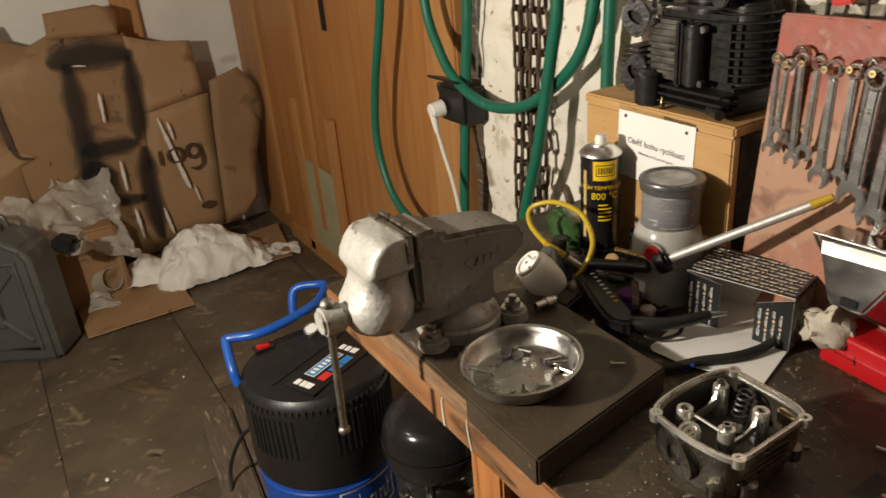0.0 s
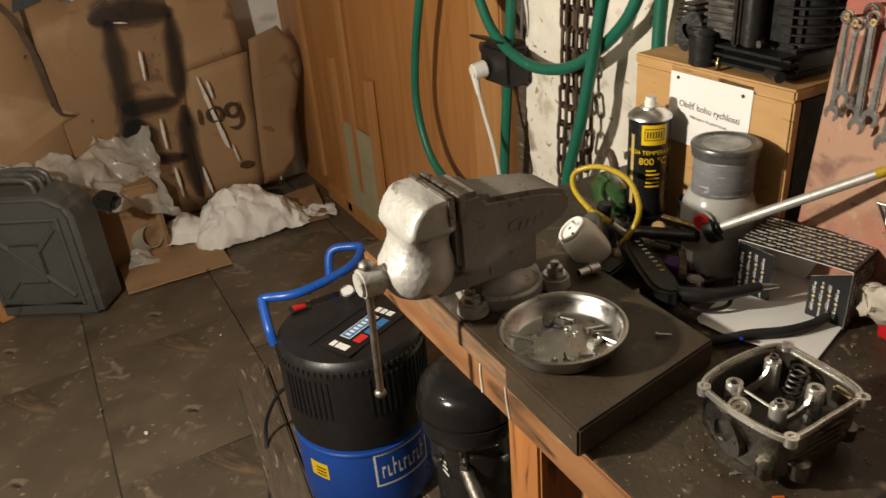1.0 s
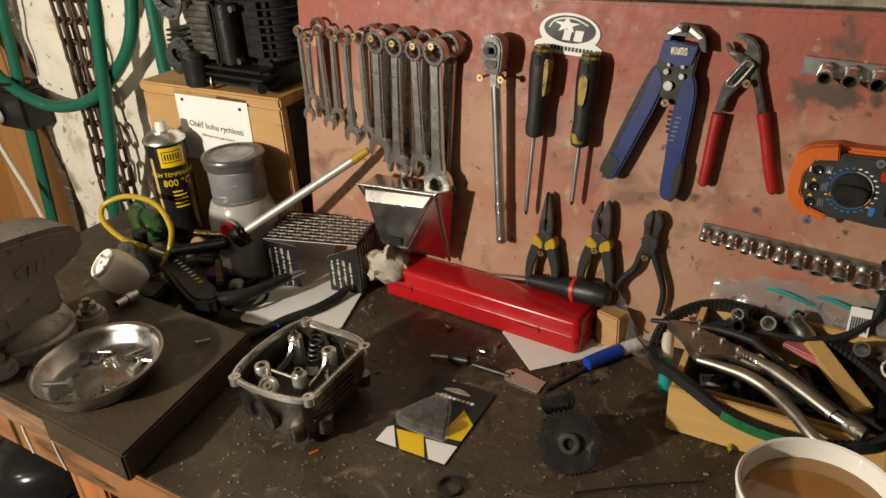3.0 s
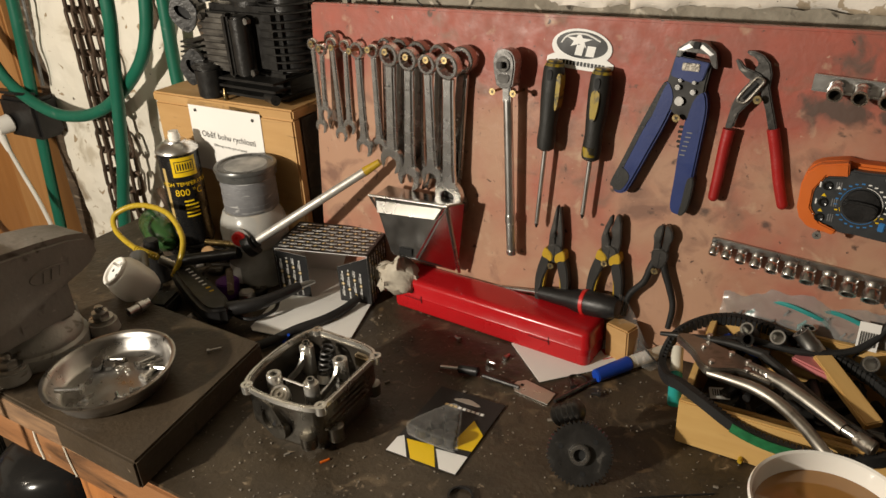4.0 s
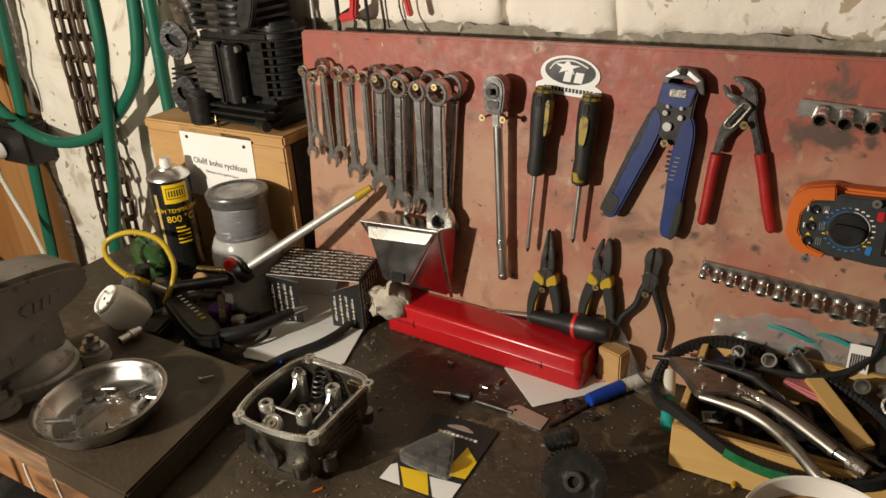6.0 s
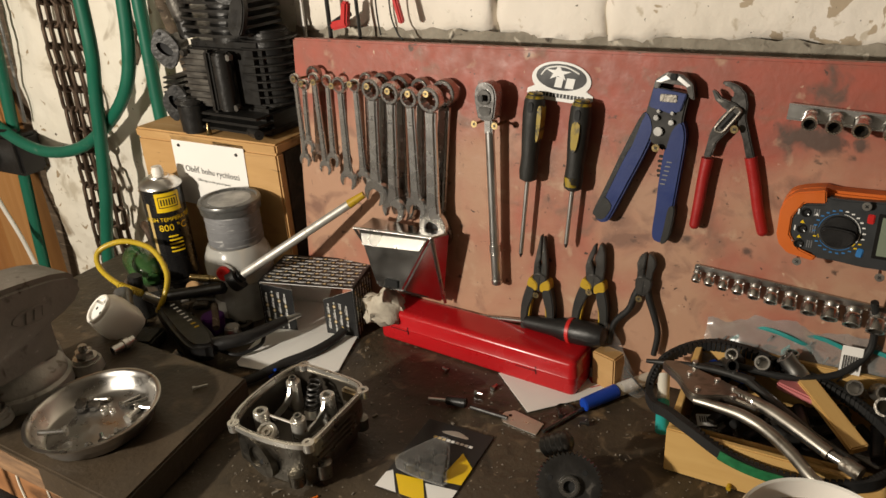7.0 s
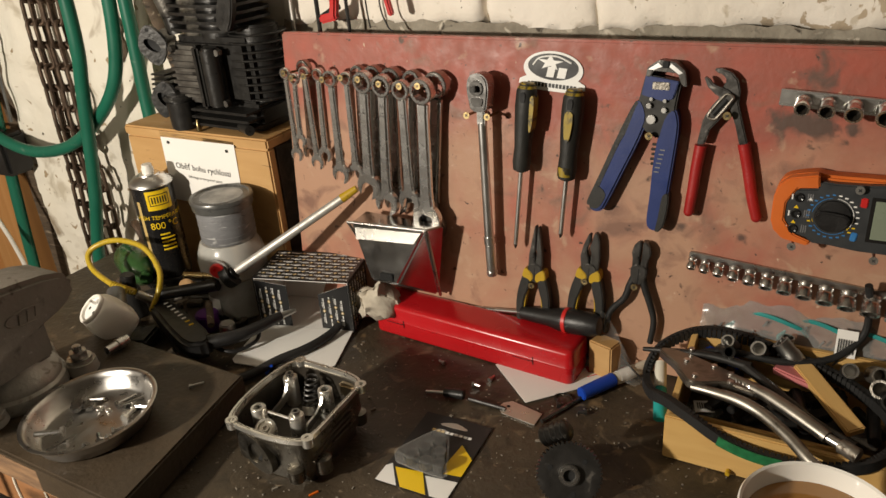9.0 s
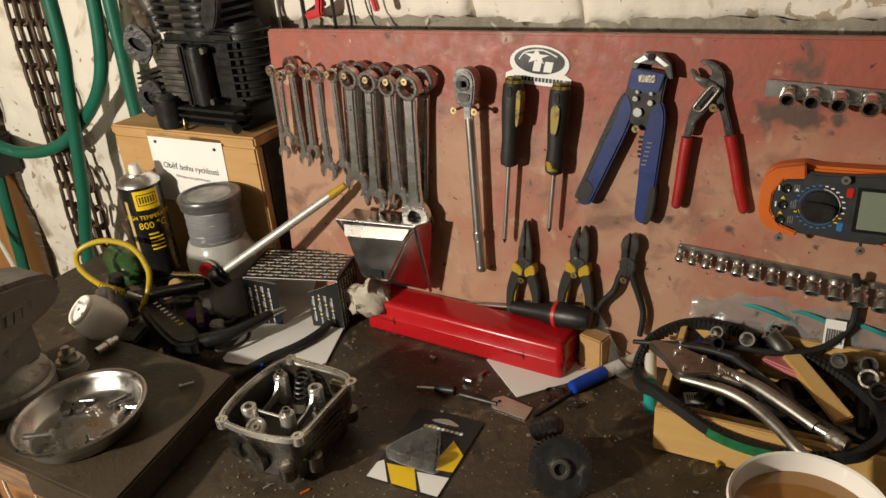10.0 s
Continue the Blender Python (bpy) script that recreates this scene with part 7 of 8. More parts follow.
solo("red_sliver", box(bmesh.new(), (0, 0, 0.0012), (0.012, 0.003, 0.0022), 0.0005), "orange_rubber", "small orange-red plastic sliver on the bench", "sliver", m=on_bench(-0.052, -0.377, 60, 0.0))
solo("blue_chip", box(bmesh.new(), (0, 0, 0.002), (0.006, 0.004, 0.004), 0.0008), "blue_cap", "tiny blue plastic chip on the bench", "chip", m=on_bench(0.318, -0.293, 20))
solo("blue_tie", tube(bmesh.new(), [(-0.262, -0.212, BENCH + 0.002), (-0.258, -0.204, BENCH + 0.010), (-0.252, -0.208, BENCH + 0.016)], 0.0022, 6), "blue_cap", "small blue plastic tie", "tie")
solo("black_hose", tube(bmesh.new(), [(-0.222, -0.080, BENCH + 0.018), (-0.226, -0.100, BENCH + 0.012), (-0.231, -0.130, BENCH + 0.012), (-0.240, -0.155, BENCH + 0.012), (-0.2564, -0.187, BENCH + 0.012), (-0.270, -0.222, BENCH + 0.010), (-0.283, -0.246, BENCH + 0.009)], 0.0068, 12), "rubber", "short black rubber hose across the carton flap", "hose")
grit_rng = random.Random(3)
bm = bmesh.new()
for k in range(420):
    x, y = grit_rng.uniform(-0.35, 0.5), grit_rng.uniform(-0.485, -0.05)
    s = grit_rng.uniform(0.0004, 0.0016)
    box(bm, (x, y, BENCH + s * 0.5), (s * grit_rng.uniform(0.8, 2.0), s, s), 0)
solo("grit", bm, "grit", "pale metal filings and grit on the bench top", "grit", kind="stuff", smooth=0)

# mug of tea
mg = thing("mug", on_bench(0.455, -0.318), "wide white glazed mug full of brown tea", "mug")
part("cup", lathe(bmesh.new(), [(0, 0), (0.040, 0), (0.044, 0.004), (0.052, 0.03), (0.060, 0.08), (0.0645, 0.118), (0.0655, 0.1225), (0.0640, 0.125), (0.0618, 0.1235), (0.0605, 0.118), (0.056, 0.08), (0.048, 0.03), (0.040, 0.008), (0, 0.006)], 64), "mug_glaze", mg)
part("tea", lathe(bmesh.new(), [(0, 0.106), (0.0592, 0.106)], 48), "tea", mg, "clear brown tea")
part("handle", tube(bmesh.new(), [(0.058, 0.0, 0.10), (0.085, 0.0, 0.10), (0.098, 0.0, 0.07), (0.085, 0.0, 0.04), (0.052, 0.0, 0.038)], 0.0075, 12), "mug_glaze", mg, m=pose(0, 0, 0, 0, 0, -30))

# wooden tray full of tools
tr = thing("wooden_tray", on_bench(0.292, -0.158), "open pale wooden tray full of loose tools", "tray")
part("front_board", box(bmesh.new(), (0.122, 0.004, 0.030), (0.244, 0.008, 0.060), 0.0015), "tray_wood", tr)
part("back_board", box(bmesh.new(), (0.122, 0.150, 0.046), (0.244, 0.008, 0.092), 0.0015), "tray_wood", tr)
for x in (0.0, 0.236):
    part("side_board", prism(bmesh.new(), [(0.008, 0.0), (0.146, 0.0), (0.146, 0.090), (0.008, 0.058)], x, x + 0.008, "x", 0.001), "tray_wood", tr)
part("bottom", box(bmesh.new(), (0.122, 0.077, 0.005), (0.228, 0.138, 0.006), 0.0), "tray_floor", tr)
part("divider", box(bmesh.new(), (0.122, 0.040, 0.022), (0.228, 0.006, 0.036), 0.001), "tray_wood", tr)
solo("yellow_pin", cyl(bmesh.new(), (0, 0, 0), (0, -0.008, 0), 0.0030, n=12, w=0.0008), "yellow_plastic", "small yellow push pin in the tray front", "pin", m=pose(0.366, -0.158, BENCH + 0.006))

lp = thing("locking_pliers", None, "nickel-plated locking pliers lying on the tray", "locking pliers")
zt = BENCH + 0.080
part("jaw", prism(bmesh.new(), rounded([(0.262, -0.064), (0.286, -0.056), (0.312, -0.066), (0.348, -0.080), (0.384, -0.100), (0.380, -0.113), (0.346, -0.106), (0.322, -0.116), (0.306, -0.116), (0.286, -0.088)], 3), zt - 0.006, zt + 0.006, "z", 0.002), "nickel_grip", lp, "riveted steel jaw plates")
part("upper_arm", tube(bmesh.new(), [(0.352, -0.090, zt + 0.002), (0.388, -0.108, zt + 0.004), (0.420, -0.128, zt + 0.002), (0.456, -0.152, zt - 0.002)], lambda t: 0.0062 + 0.0016 * math.sin(t * 2.6), 14), "nickel_grip", lp, "channel-shaped upper handle")
part("arm_slot", tube(bmesh.new(), [(0.394, -0.1185, zt + 0.004), (0.422, -0.137, zt + 0.002), (0.448, -0.155, zt - 0.001)], 0.0016, 8), "black_hole", lp)
part("lever", tube(bmesh.new(), [(0.312, -0.114, zt - 0.004), (0.340, -0.119, zt - 0.002), (0.366, -0.124, zt - 0.002), (0.392, -0.136, zt - 0.004), (0.420, -0.158, zt - 0.008), (0.440, -0.178, zt - 0.013), (0.452, -0.188, zt - 0.016)], lambda t: 0.0050 + 0.0022 * math.sin(t * 3.0), 14), "nickel_grip", lp, "bowed smooth lever")
part("release_tip", tube(bmesh.new(), [(0.446, -0.183, zt - 0.014), (0.458, -0.194, zt - 0.018)], 0.0066, 10), "nickel_grip", lp)
part("adjuster", cyl(bmesh.new(), (0.456, -0.152, zt - 0.002), (0.468, -0.158, zt - 0.003), 0.0052, 0.0052, 14, 0.001), "chrome_dark", lp)
part("adjuster_knob", cyl(bmesh.new(), (0.468, -0.158, zt - 0.003), (0.486, -0.168, zt - 0.004), 0.0078, 0.0084, 14, 0.001), "jaw_steel", lp, "knurled adjusting screw")
for x, y in ((0.298, -0.078), (0.330, -0.079), (0.350, -0.088), (0.313, -0.105), (0.352, -0.104)):
    part("rivet", cyl(bmesh.new(), (x, y, zt + 0.004), (x, y, zt + 0.0085), 0.0036, n=16, w=0.0008), "chrome", lp)
coil = [(0.356 + 0.00075 * i, -0.098 - 0.00030 * i + 0.0026 * math.cos(i), zt + 0.0060 + 0.0026 * math.sin(i)) for i in range(44)]
part("spring", tube(bmesh.new(), coil, 0.0007, 5, 1), "chrome_dark", lp)

bp_ = thing("black_pliers", None, "long black gripping pliers lying across the tray", "pliers")
zt2 = BENCH + 0.084
part("arm", tube(bmesh.new(), [(0.240, -0.052, zt2 - 0.012), (0.280, -0.058, zt2 - 0.002), (0.325, -0.058, zt2 + 0.002), (0.368, -0.062, zt2)], lambda t: 0.0028 + 0.0034 * t, 12), "black_oxide", bp_)
part("handle", tube(bmesh.new(), [(0.362, -0.062, zt2), (0.394, -0.088, zt2 - 0.004), (0.440, -0.128, zt2 - 0.008), (0.482, -0.156, zt2 - 0.008)], 0.0058, 10), "black_oxide", bp_)
part("handle", tube(bmesh.new(), [(0.300, -0.060, zt2 - 0.006), (0.345, -0.075, zt2 - 0.012), (0.392, -0.100, zt2 - 0.020)], 0.0050, 10), "tool_steel", bp_)
for x in (0.30, 0.345):
    part("rivet", cyl(bmesh.new(), (x, -0.059, zt2 + 0.004), (x, -0.060, zt2 + 0.009), 0.0034, n=14, w=0.0006), "chrome", bp_)

# drive belt
bt_ = thing("drive_belt", None, "black toothed scooter drive belt with a green label", "belt")
belt_pts = [(0.247, -0.070, 0.898), (0.259, -0.038, 0.922), (0.297, -0.012, 0.938), (0.345, -0.007, 0.940), (0.400, -0.019, 0.936), (0.450, -0.032, 0.930), (0.490, -0.052, 0.922), (0.516, -0.084, 0.920), (0.520, -0.130, 0.919), (0.500, -0.162, 0.914), (0.455, -0.1725, 0.900), (0.405, -0.1715, 0.896), (0.360, -0.1690, 0.902), (0.318, -0.1600, 0.917), (0.286, -0.136, 0.914), (0.262, -0.108, 0.900)]
part("band", tube(bmesh.new(), belt_pts, 0, 4, 8, True, (0.0042, 0.0128)), "rubber", bt_, "", 50)
line = smooth_line(belt_pts, 8, True)
bm = bmesh.new()
for i in range(0, len(line) - 1):
    p, q = line[i], line[(i + 1) % len(line)]
    d = (q - p).normalized()
    nrm = Vector((-d.y, d.x, 0)) * -1
    c = (p + q) / 2 + nrm * 0.0045
    box(bm, (0, 0, 0), (0.0046, 0.0048, 0.0122), 0.0, Matrix.Translation(c) @ pose(0, 0, 0, 0, 0, math.degrees(math.atan2(d.y, d.x))))
part("teeth", bm, "rubber", bt_)
part("label", tube(bmesh.new(), [(0.352, -0.1715, 0.904), (0.372, -0.1745, 0.900), (0.394, -0.1755, 0.897), (0.418, -0.1760, 0.897)], 0, 4, 4, False, (0.0012, 0.0122)), "belt_label", bt_, "green printed label")
solo("rubber_tubing", tube(bmesh.new(), [(0.290, -0.058, 0.930), (0.34, -0.044, 0.938), (0.40, -0.040, 0.936), (0.45, -0.022, 0.942), (0.478, 0.000, 0.965), (0.480, 0.004, 1.000), (0.474, -0.004, 1.035)], 0.0042, 10), "rubber", "black rubber cord curling up over the tray", "cord")

# loose things in the tray
for x, y, r, L_, a, tilt, mat in ((0.345, -0.022, 0.010, 0.035, 40, 70, "chrome_dark"), (0.375, -0.020, 0.011, 0.04, 55, 75, "chrome_dark"), (0.400, -0.018, 0.0095, 0.03, 10, 20, "chrome_dark"), (0.418, -0.030, 0.013, 0.038, -40, 70, "chrome_dark"),
                            (0.47, -0.024, 0.011, 0.045, 60, 80, "chrome_dark"), (0.495, -0.020, 0.012, 0.04, 70, 82, "jaw_steel"), (0.505, -0.045, 0.013, 0.035, 50, 84, "jaw_steel"), (0.510, -0.065, 0.012, 0.03, 62, 84, "tool_steel"), (0.33, -0.03, 0.009, 0.05, 80, 85, "tool_steel")):
    r, L_ = r * 0.86, L_ * 0.9
    bm = lathe(bmesh.new(), [(0, 0), (r * 0.9, 0), (r, 0.002), (r, L_ * 0.45), (r * 0.9, L_ * 0.52), (r * 0.92, L_), (r * 0.70, L_), (r * 0.66, L_ * 0.3), (0, L_ * 0.3)], 24)
    solo("loose_socket", bm, mat, "loose socket lying in the tray", "socket", "loose sockets in the tray", m=pose(x, y, BENCH + 0.080, tilt - 25, 0, a - 60))
solo("wood_stick", box(bmesh.new(), (0, 0, 0), (0.105, 0.020, 0.010), 0.0015), "tray_wood", "pale bare wood stick lying in the tray", "stick", m=pose(0.452, -0.074, BENCH + 0.074, 10, 10, -52))
solo("pink_eraser", box(bmesh.new(), (0, 0, 0), (0.045, 0.018, 0.010), 0.002), "pink_eraser", "pink plastic strip in the tray", "strip", m=pose(0.415, -0.048, BENCH + 0.076, 0, 4, -18))
gs = thing("glue_stick", None, "white glue stick with a teal cap", "glue stick")
part("tube", cyl(bmesh.new(), (0.262, -0.050, BENCH + 0.055), (0.270, -0.082, BENCH + 0.040), 0.0075, n=18, w=0.001), "marker_white", gs)
part("cap", cyl(bmesh.new(), (0.270, -0.082, BENCH + 0.040), (0.279, -0.118, BENCH + 0.020), 0.0080, n=18, w=0.001), "teal_cap", gs, "teal plastic cap")
lb = thing("parts_bag", pose(0.330, -0.100, BENCH + 0.030, 10, 0, 20), "small clear parts bag with a barcode label", "parts bag")
part("bag", crumple(sheet(10, 8, lambda u, v: (-0.03 + 0.06 * u, -0.02 + 0.04 * v, 0.012 * math.sin(math.pi * u) * math.sin(math.pi * v))), 0.004, 60, 2), "bag_film", lb, "", 180)
part("label", box(bmesh.new(), (-0.005, 0, 0.0145), (0.022, 0.018, 0.0006)), "paper", lb)
for k in range(6):
    part("barcode_bar", box(bmesh.new(), (-0.012 + 0.0026 * k, 0.001, 0.0150), (0.0012, 0.009, 0.0004)), "black_ink", lb)
part("contents", box(bmesh.new(), (0.005, 0, 0.003), (0.04, 0.026, 0.008), 0.002), "black_oxide", lb)
solo("blue_plastic_clip", box(bmesh.new(), (0, 0, 0), (0.05, 0.016, 0.010), 0.003), "blue_cap", "blue plastic clip under the belt", "clip", m=pose(0.335, -0.032, BENCH + 0.070, 0, 8, -10))
fill_rng = random.Random(8)
for k in range(30):
    x, y = fill_rng.uniform(0.320, 0.505), fill_rng.uniform(-0.10, -0.035)
    s = fill_rng.uniform(0.010, 0.020)
    bm = cyl(bmesh.new(), (0, 0, -s * 1.7), (0, 0, s * 1.7), s * 0.4, s * 0.4, 12, 0.001) if k % 2 else box(bmesh.new(), (0, 0, 0), (s * 2.5, s * 1.1, s * 0.7), 0.0015)
    solo("loose_part", bm, ("tool_steel", "black_oxide", "oily_shade_dark", "black_plastic")[k % 4], "dark loose metal part in the tray", "loose part", "loose parts in the tray", m=pose(x, y, BENCH + 0.022 + 0.012 * (k % 4), 90 if k % 2 else 0, fill_rng.uniform(-8, 8), fill_rng.uniform(0, 180)))

# bags of gaskets leaning between tray and board
gk = thing("gasket_bag", None, "clear bags of teal gaskets leaning on the board", "gasket bag")
part("film", sheet(40, 14, lambda u, v: (0.298 + 0.245 * u, 0.018 - 0.034 * (1 - v) + 0.006 * noise.noise((u * 9, v * 5, 2)), BENCH + 0.066 + 0.074 * v * (1 - 0.45 * abs(u - 0.45)) + 0.006 * noise.noise((u * 14, v * 7, 5)))), "bag_film", gk, "crinkled clear film", 180)
for cx, w_, h_ in ((0.375, 0.045, 0.018), (0.43, 0.04, 0.020), (0.49, 0.035, 0.016)):
    pts = [(cx + w_ * math.cos(a * math.pi / 6) * (1 + 0.2 * math.sin(3 * a)), 0.010 - 0.006 * math.sin(a), BENCH + 0.098 + h_ * math.sin(a * math.pi / 6)) for a in range(12)]
    part("gasket", tube(bmesh.new(), pts, 0.0028, 6, 3, True), "teal_gasket", gk, "teal gasket")
part("label", sheet(3, 3, lambda u, v: (0.452 + 0.022 * u, -0.014 + 0.012 * v, BENCH + 0.092 + 0.030 * v)), "paper", gk, "white barcode label")
for k in range(7):
    part("barcode_bar", sheet(1, 1, lambda u, v: (0.4545 + 0.0026 * k + 0.0011 * u, -0.0125 + 0.0062 * v - 0.0012, BENCH + 0.097 + 0.0155 * v)), "black_ink", gk)
part("header_strip", sheet(8, 2, lambda u, v: (0.296 + 0.05 * u, -0.010 + 0.008 * v, BENCH + 0.062 + 0.014 * v)), "jar_grey", gk)
for k in range(22):
    u = fill_rng.uniform(0.05, 0.75)
    v = fill_rng.uniform(0.2, 0.9)
    x, z = 0.298 + 0.245 * u, BENCH + 0.066 + 0.05 * v * (1 - 0.45 * abs(u - 0.45))
    part("film_print", box(bmesh.new(), (0, 0, 0), (0.010, 0.0004, 0.0022), 0, pose(x, 0.010 - 0.034 * (1 - v), z, -30, -60, 0)), "jar_lid", gk)

# ---- on the brick wall ----
hose_main = thing("garden_hose", None, "dark green garden hose hanging in loops on the wall", "hose")
part("loop", tube(bmesh.new(), [(-1.425, 0.085, 1.42), (-1.40, 0.085, 1.22), (-1.352, 0.08, 1.135), (-1.275, 0.075, 1.060), (-1.140, 0.07, 1.018), (-1.010, 0.07, 1.030), (-0.900, 0.07, 1.082), (-0.806, 0.075, 1.168), (-0.770, 0.08, 1.275), (-0.752, 0.08, 1.45)], 0.0125, 14), "hose_green", hose_main)
part("drop", tube(bmesh.new(), [(-0.815, 0.035, 1.50), (-0.826, 0.040, 1.273), (-0.855, 0.045, 1.164), (-0.908, 0.050, 0.966), (-0.966, 0.052, 0.79), (-0.985, 0.055, 0.62)], 0.0128, 14), "hose_green", hose_main)
part("drop", tube(bmesh.new(), [(-0.738, 0.10, 1.50), (-0.747, 0.10, 1.28), (-0.754, 0.10, 1.12), (-0.75, 0.10, 0.95)], 0.0125, 14), "hose_green", hose_main)
part("drop", tube(bmesh.new(), [(-1.222, 0.105, 1.50), (-1.236, 0.105, 1.24), (-1.268, 0.105, 1.02), (-1.318, 0.105, 0.634), (-1.33, 0.105, 0.3)], 0.013, 14), "hose_green", hose_main)
part("side_loop", tube(bmesh.new(), [(-1.60, 0.08, 1.45), (-1.640, 0.08, 1.22), (-1.735, 0.08, 0.963), (-1.765, 0.08, 0.776), (-1.695, 0.08, 0.622), (-1.555, 0.08, 0.566), (-1.40, 0.08, 0.56), (-1.335, 0.10, 0.62)], 0.0125, 14), "hose_green", hose_main)
solo("old_pipe", tube(bmesh.new(), [(-0.70, 0.085, 1.52), (-0.69, 0.10, 1.35), (-0.655, 0.108, 1.20)], 0.012, 12), "old_wood", "weathered brown stick against the wall", "stick")

# rusty chains
def link_mesh(L_, w, r):
    h = L_ / 2 - w
    pts = [(p[0], 0, p[1] + h) for p in arc(0, 0, w, 0, 180, 6)] + [(p[0], 0, p[1] - h) for p in arc(0, 0, w, 180, 360, 6)]
    bm = tube(bmesh.new(), pts, r, 7, 1, True, None, (0, 1, 0))
    me = finish(bm, "link", "rusty_chain", 60)
    return me


LINK = link_mesh(0.052, 0.0105, 0.0042)
for cx, cy, top, bottom, lean in ((-1.030, 0.108, 1.52, 0.72, 0.030), (-1.002, 0.104, 1.52, 0.70, 0.034), (-0.974, 0.108, 1.52, 0.74, 0.03), (-0.950, 0.106, 1.52, 0.80, 0.02)):
    chn = thing("chain", None, "rusty steel chain hanging on the white wall", "chain", "chains on the wall")
    z, k = top, 0
    while z > bottom:
        ob = new("link", LINK)
        x = cx - lean * (top - z) / 0.8 + 0.004 * math.sin(z * 17 + cx * 40)
        ob.matrix_basis = pose(x, cy, z, 0, 3 * math.sin(z * 30), 20 if k % 2 else 100)
        ob.parent = chn
        z -= 0.0435
        k += 1
solo("chain_hook", tube(bmesh.new(), [(-0.885, 0.10, 0.865), (-0.86, 0.085, 0.875), (-0.84, 0.08, 0.85), (-0.855, 0.085, 0.825)], 0.009, 10), "rusty_chain", "rusty iron hook fixed in the wall", "hook")

# socket outlet with a white plug
so = thing("wall_outlet", pose(-1.292, 0.10, 0.990), "black wall socket with a white plug in it", "outlet")
part("box", box(bmesh.new(), (0.01, 0.0, 0.0), (0.13, 0.065, 0.095), 0.008), "black_plastic", so)
part("flap", box(bmesh.new(), (0.0, -0.045, 0.052), (0.125, 0.05, 0.006), 0.002, pose(0, 0, 0, -14)), "black_plastic", so)
part("plug", cyl(bmesh.new(), (-0.022, -0.035, -0.012), (-0.026, -0.075, -0.016), 0.022, 0.019, 20, 0.004), "white_plastic", so, "white mains plug")
part("plug_neck", cyl(bmesh.new(), (-0.026, -0.066, -0.024), (-0.022, -0.060, -0.075), 0.011, 0.006, 14, 0.002), "white_plastic", so)
solo("white_cable", tube(bmesh.new(), [(-1.314, 0.040, 0.918), (-1.298, 0.045, 0.86), (-1.268, 0.05, 0.775), (-1.250, 0.055, 0.66), (-1.245, 0.06, 0.45), (-1.25, 0.06, 0.1)], 0.0052, 10), "off_white_cable", "white power cable running down the wall", "cable")
solo("grey_cable", tube(bmesh.new(), [(-1.205, 0.112, 1.5), (-1.21, 0.114, 1.25), (-1.226, 0.114, 1.06)], 0.0032, 8), "jar_lid", "thin grey cable on the wall", "cable")
solo("bark_lump", crumple(ball(bmesh.new(), (0, 0, 0), 0.03, (0.6, 0.4, 1.7), 16), 0.012, 40, 2), "old_wood", "brown crumbling lump on the wall", "lump", m=pose(-0.832, 0.135, 1.255))

# things hung above the board
cs = thing("coping_saw", pose(-0.297, 0.105, 1.30), "black wire frame tool with red handles", "saw")
part("rod", cyl(bmesh.new(), (-0.027, 0, -0.03), (-0.029, 0, 0.16), 0.0035, n=10), "black_oxide", cs)
part("rod", cyl(bmesh.new(), (0.030, 0, -0.04), (0.024, 0, 0.16), 0.0028, n=10), "black_oxide", cs)
part("crossbar", cyl(bmesh.new(), (-0.022, -0.004, -0.004), (0.016, -0.004, 0.016), 0.0055, n=12), "black_plastic", cs)
part("handle", box(bmesh.new(), (0.0, -0.008, 0.0), (0.032, 0.014, 0.013), 0.003, pose(0, 0, 0, 0, -12, 0)), "red_plastic", cs, "red plastic wing")
part("handle", box(bmesh.new(), (0.010, -0.010, 0.020), (0.012, 0.014, 0.034), 0.003, pose(0, 0, 0, 0, 10, 0)), "red_plastic", cs, "red plastic wing")
ps = thing("thin_hooks", pose(-0.2, 0.10, 1.30), "thin wires with a small red handle on the wall", "wires")
part("wire", tube(bmesh.new(), [(-0.03, 0, 0.15), (-0.03, 0, 0.03), (-0.026, 0, -0.015)], 0.0014, 6), "black_oxide", ps)
part("wire", tube(bmesh.new(), [(0.0, 0, 0.15), (-0.006, 0, 0.03), (0.004, 0, -0.01), (0.014, 0, -0.02)], 0.0014, 6), "black_oxide", ps)
part("handle", box(bmesh.new(), (0.018, -0.006, 0.02), (0.008, 0.010, 0.04), 0.002, pose(0, 0, 0, 0, -14, 0)), "red_plastic", ps)
solo("pale_rod", cyl(bmesh.new(), (-0.385, 0.118, 1.20), (-0.388, 0.118, 1.50), 0.003, n=8), "alu_rod", "thin pale rod leaning on the wall", "rod")

# ---- beside and under the bench ----
CX, CY = -1.125, -0.455
cp = thing("air_compressor", pose(CX, CY, 0.062) @ Matrix.Diagonal((1.04, 1.04, 1.0, 1)), "blue and black upright air compressor", "compressor")
part("tank", lathe(bmesh.new(), [(0, 0.0), (0.145, 0.0), (0.158, 0.012), (0.160, 0.03), (0.160, 0.208), (0.157, 0.224), (0, 0.224)], 64), "blue_paint", cp, "glossy blue tank")
hood = part("hood", lathe(bmesh.new(), [(0.150, 0.222), (0.162, 0.222), (0.165, 0.230), (0.165, 0.425), (0.160, 0.445), (0.150, 0.455), (0.11, 0.460), (0, 0.460)], 72), "black_plastic", cp, "black plastic hood with vents")
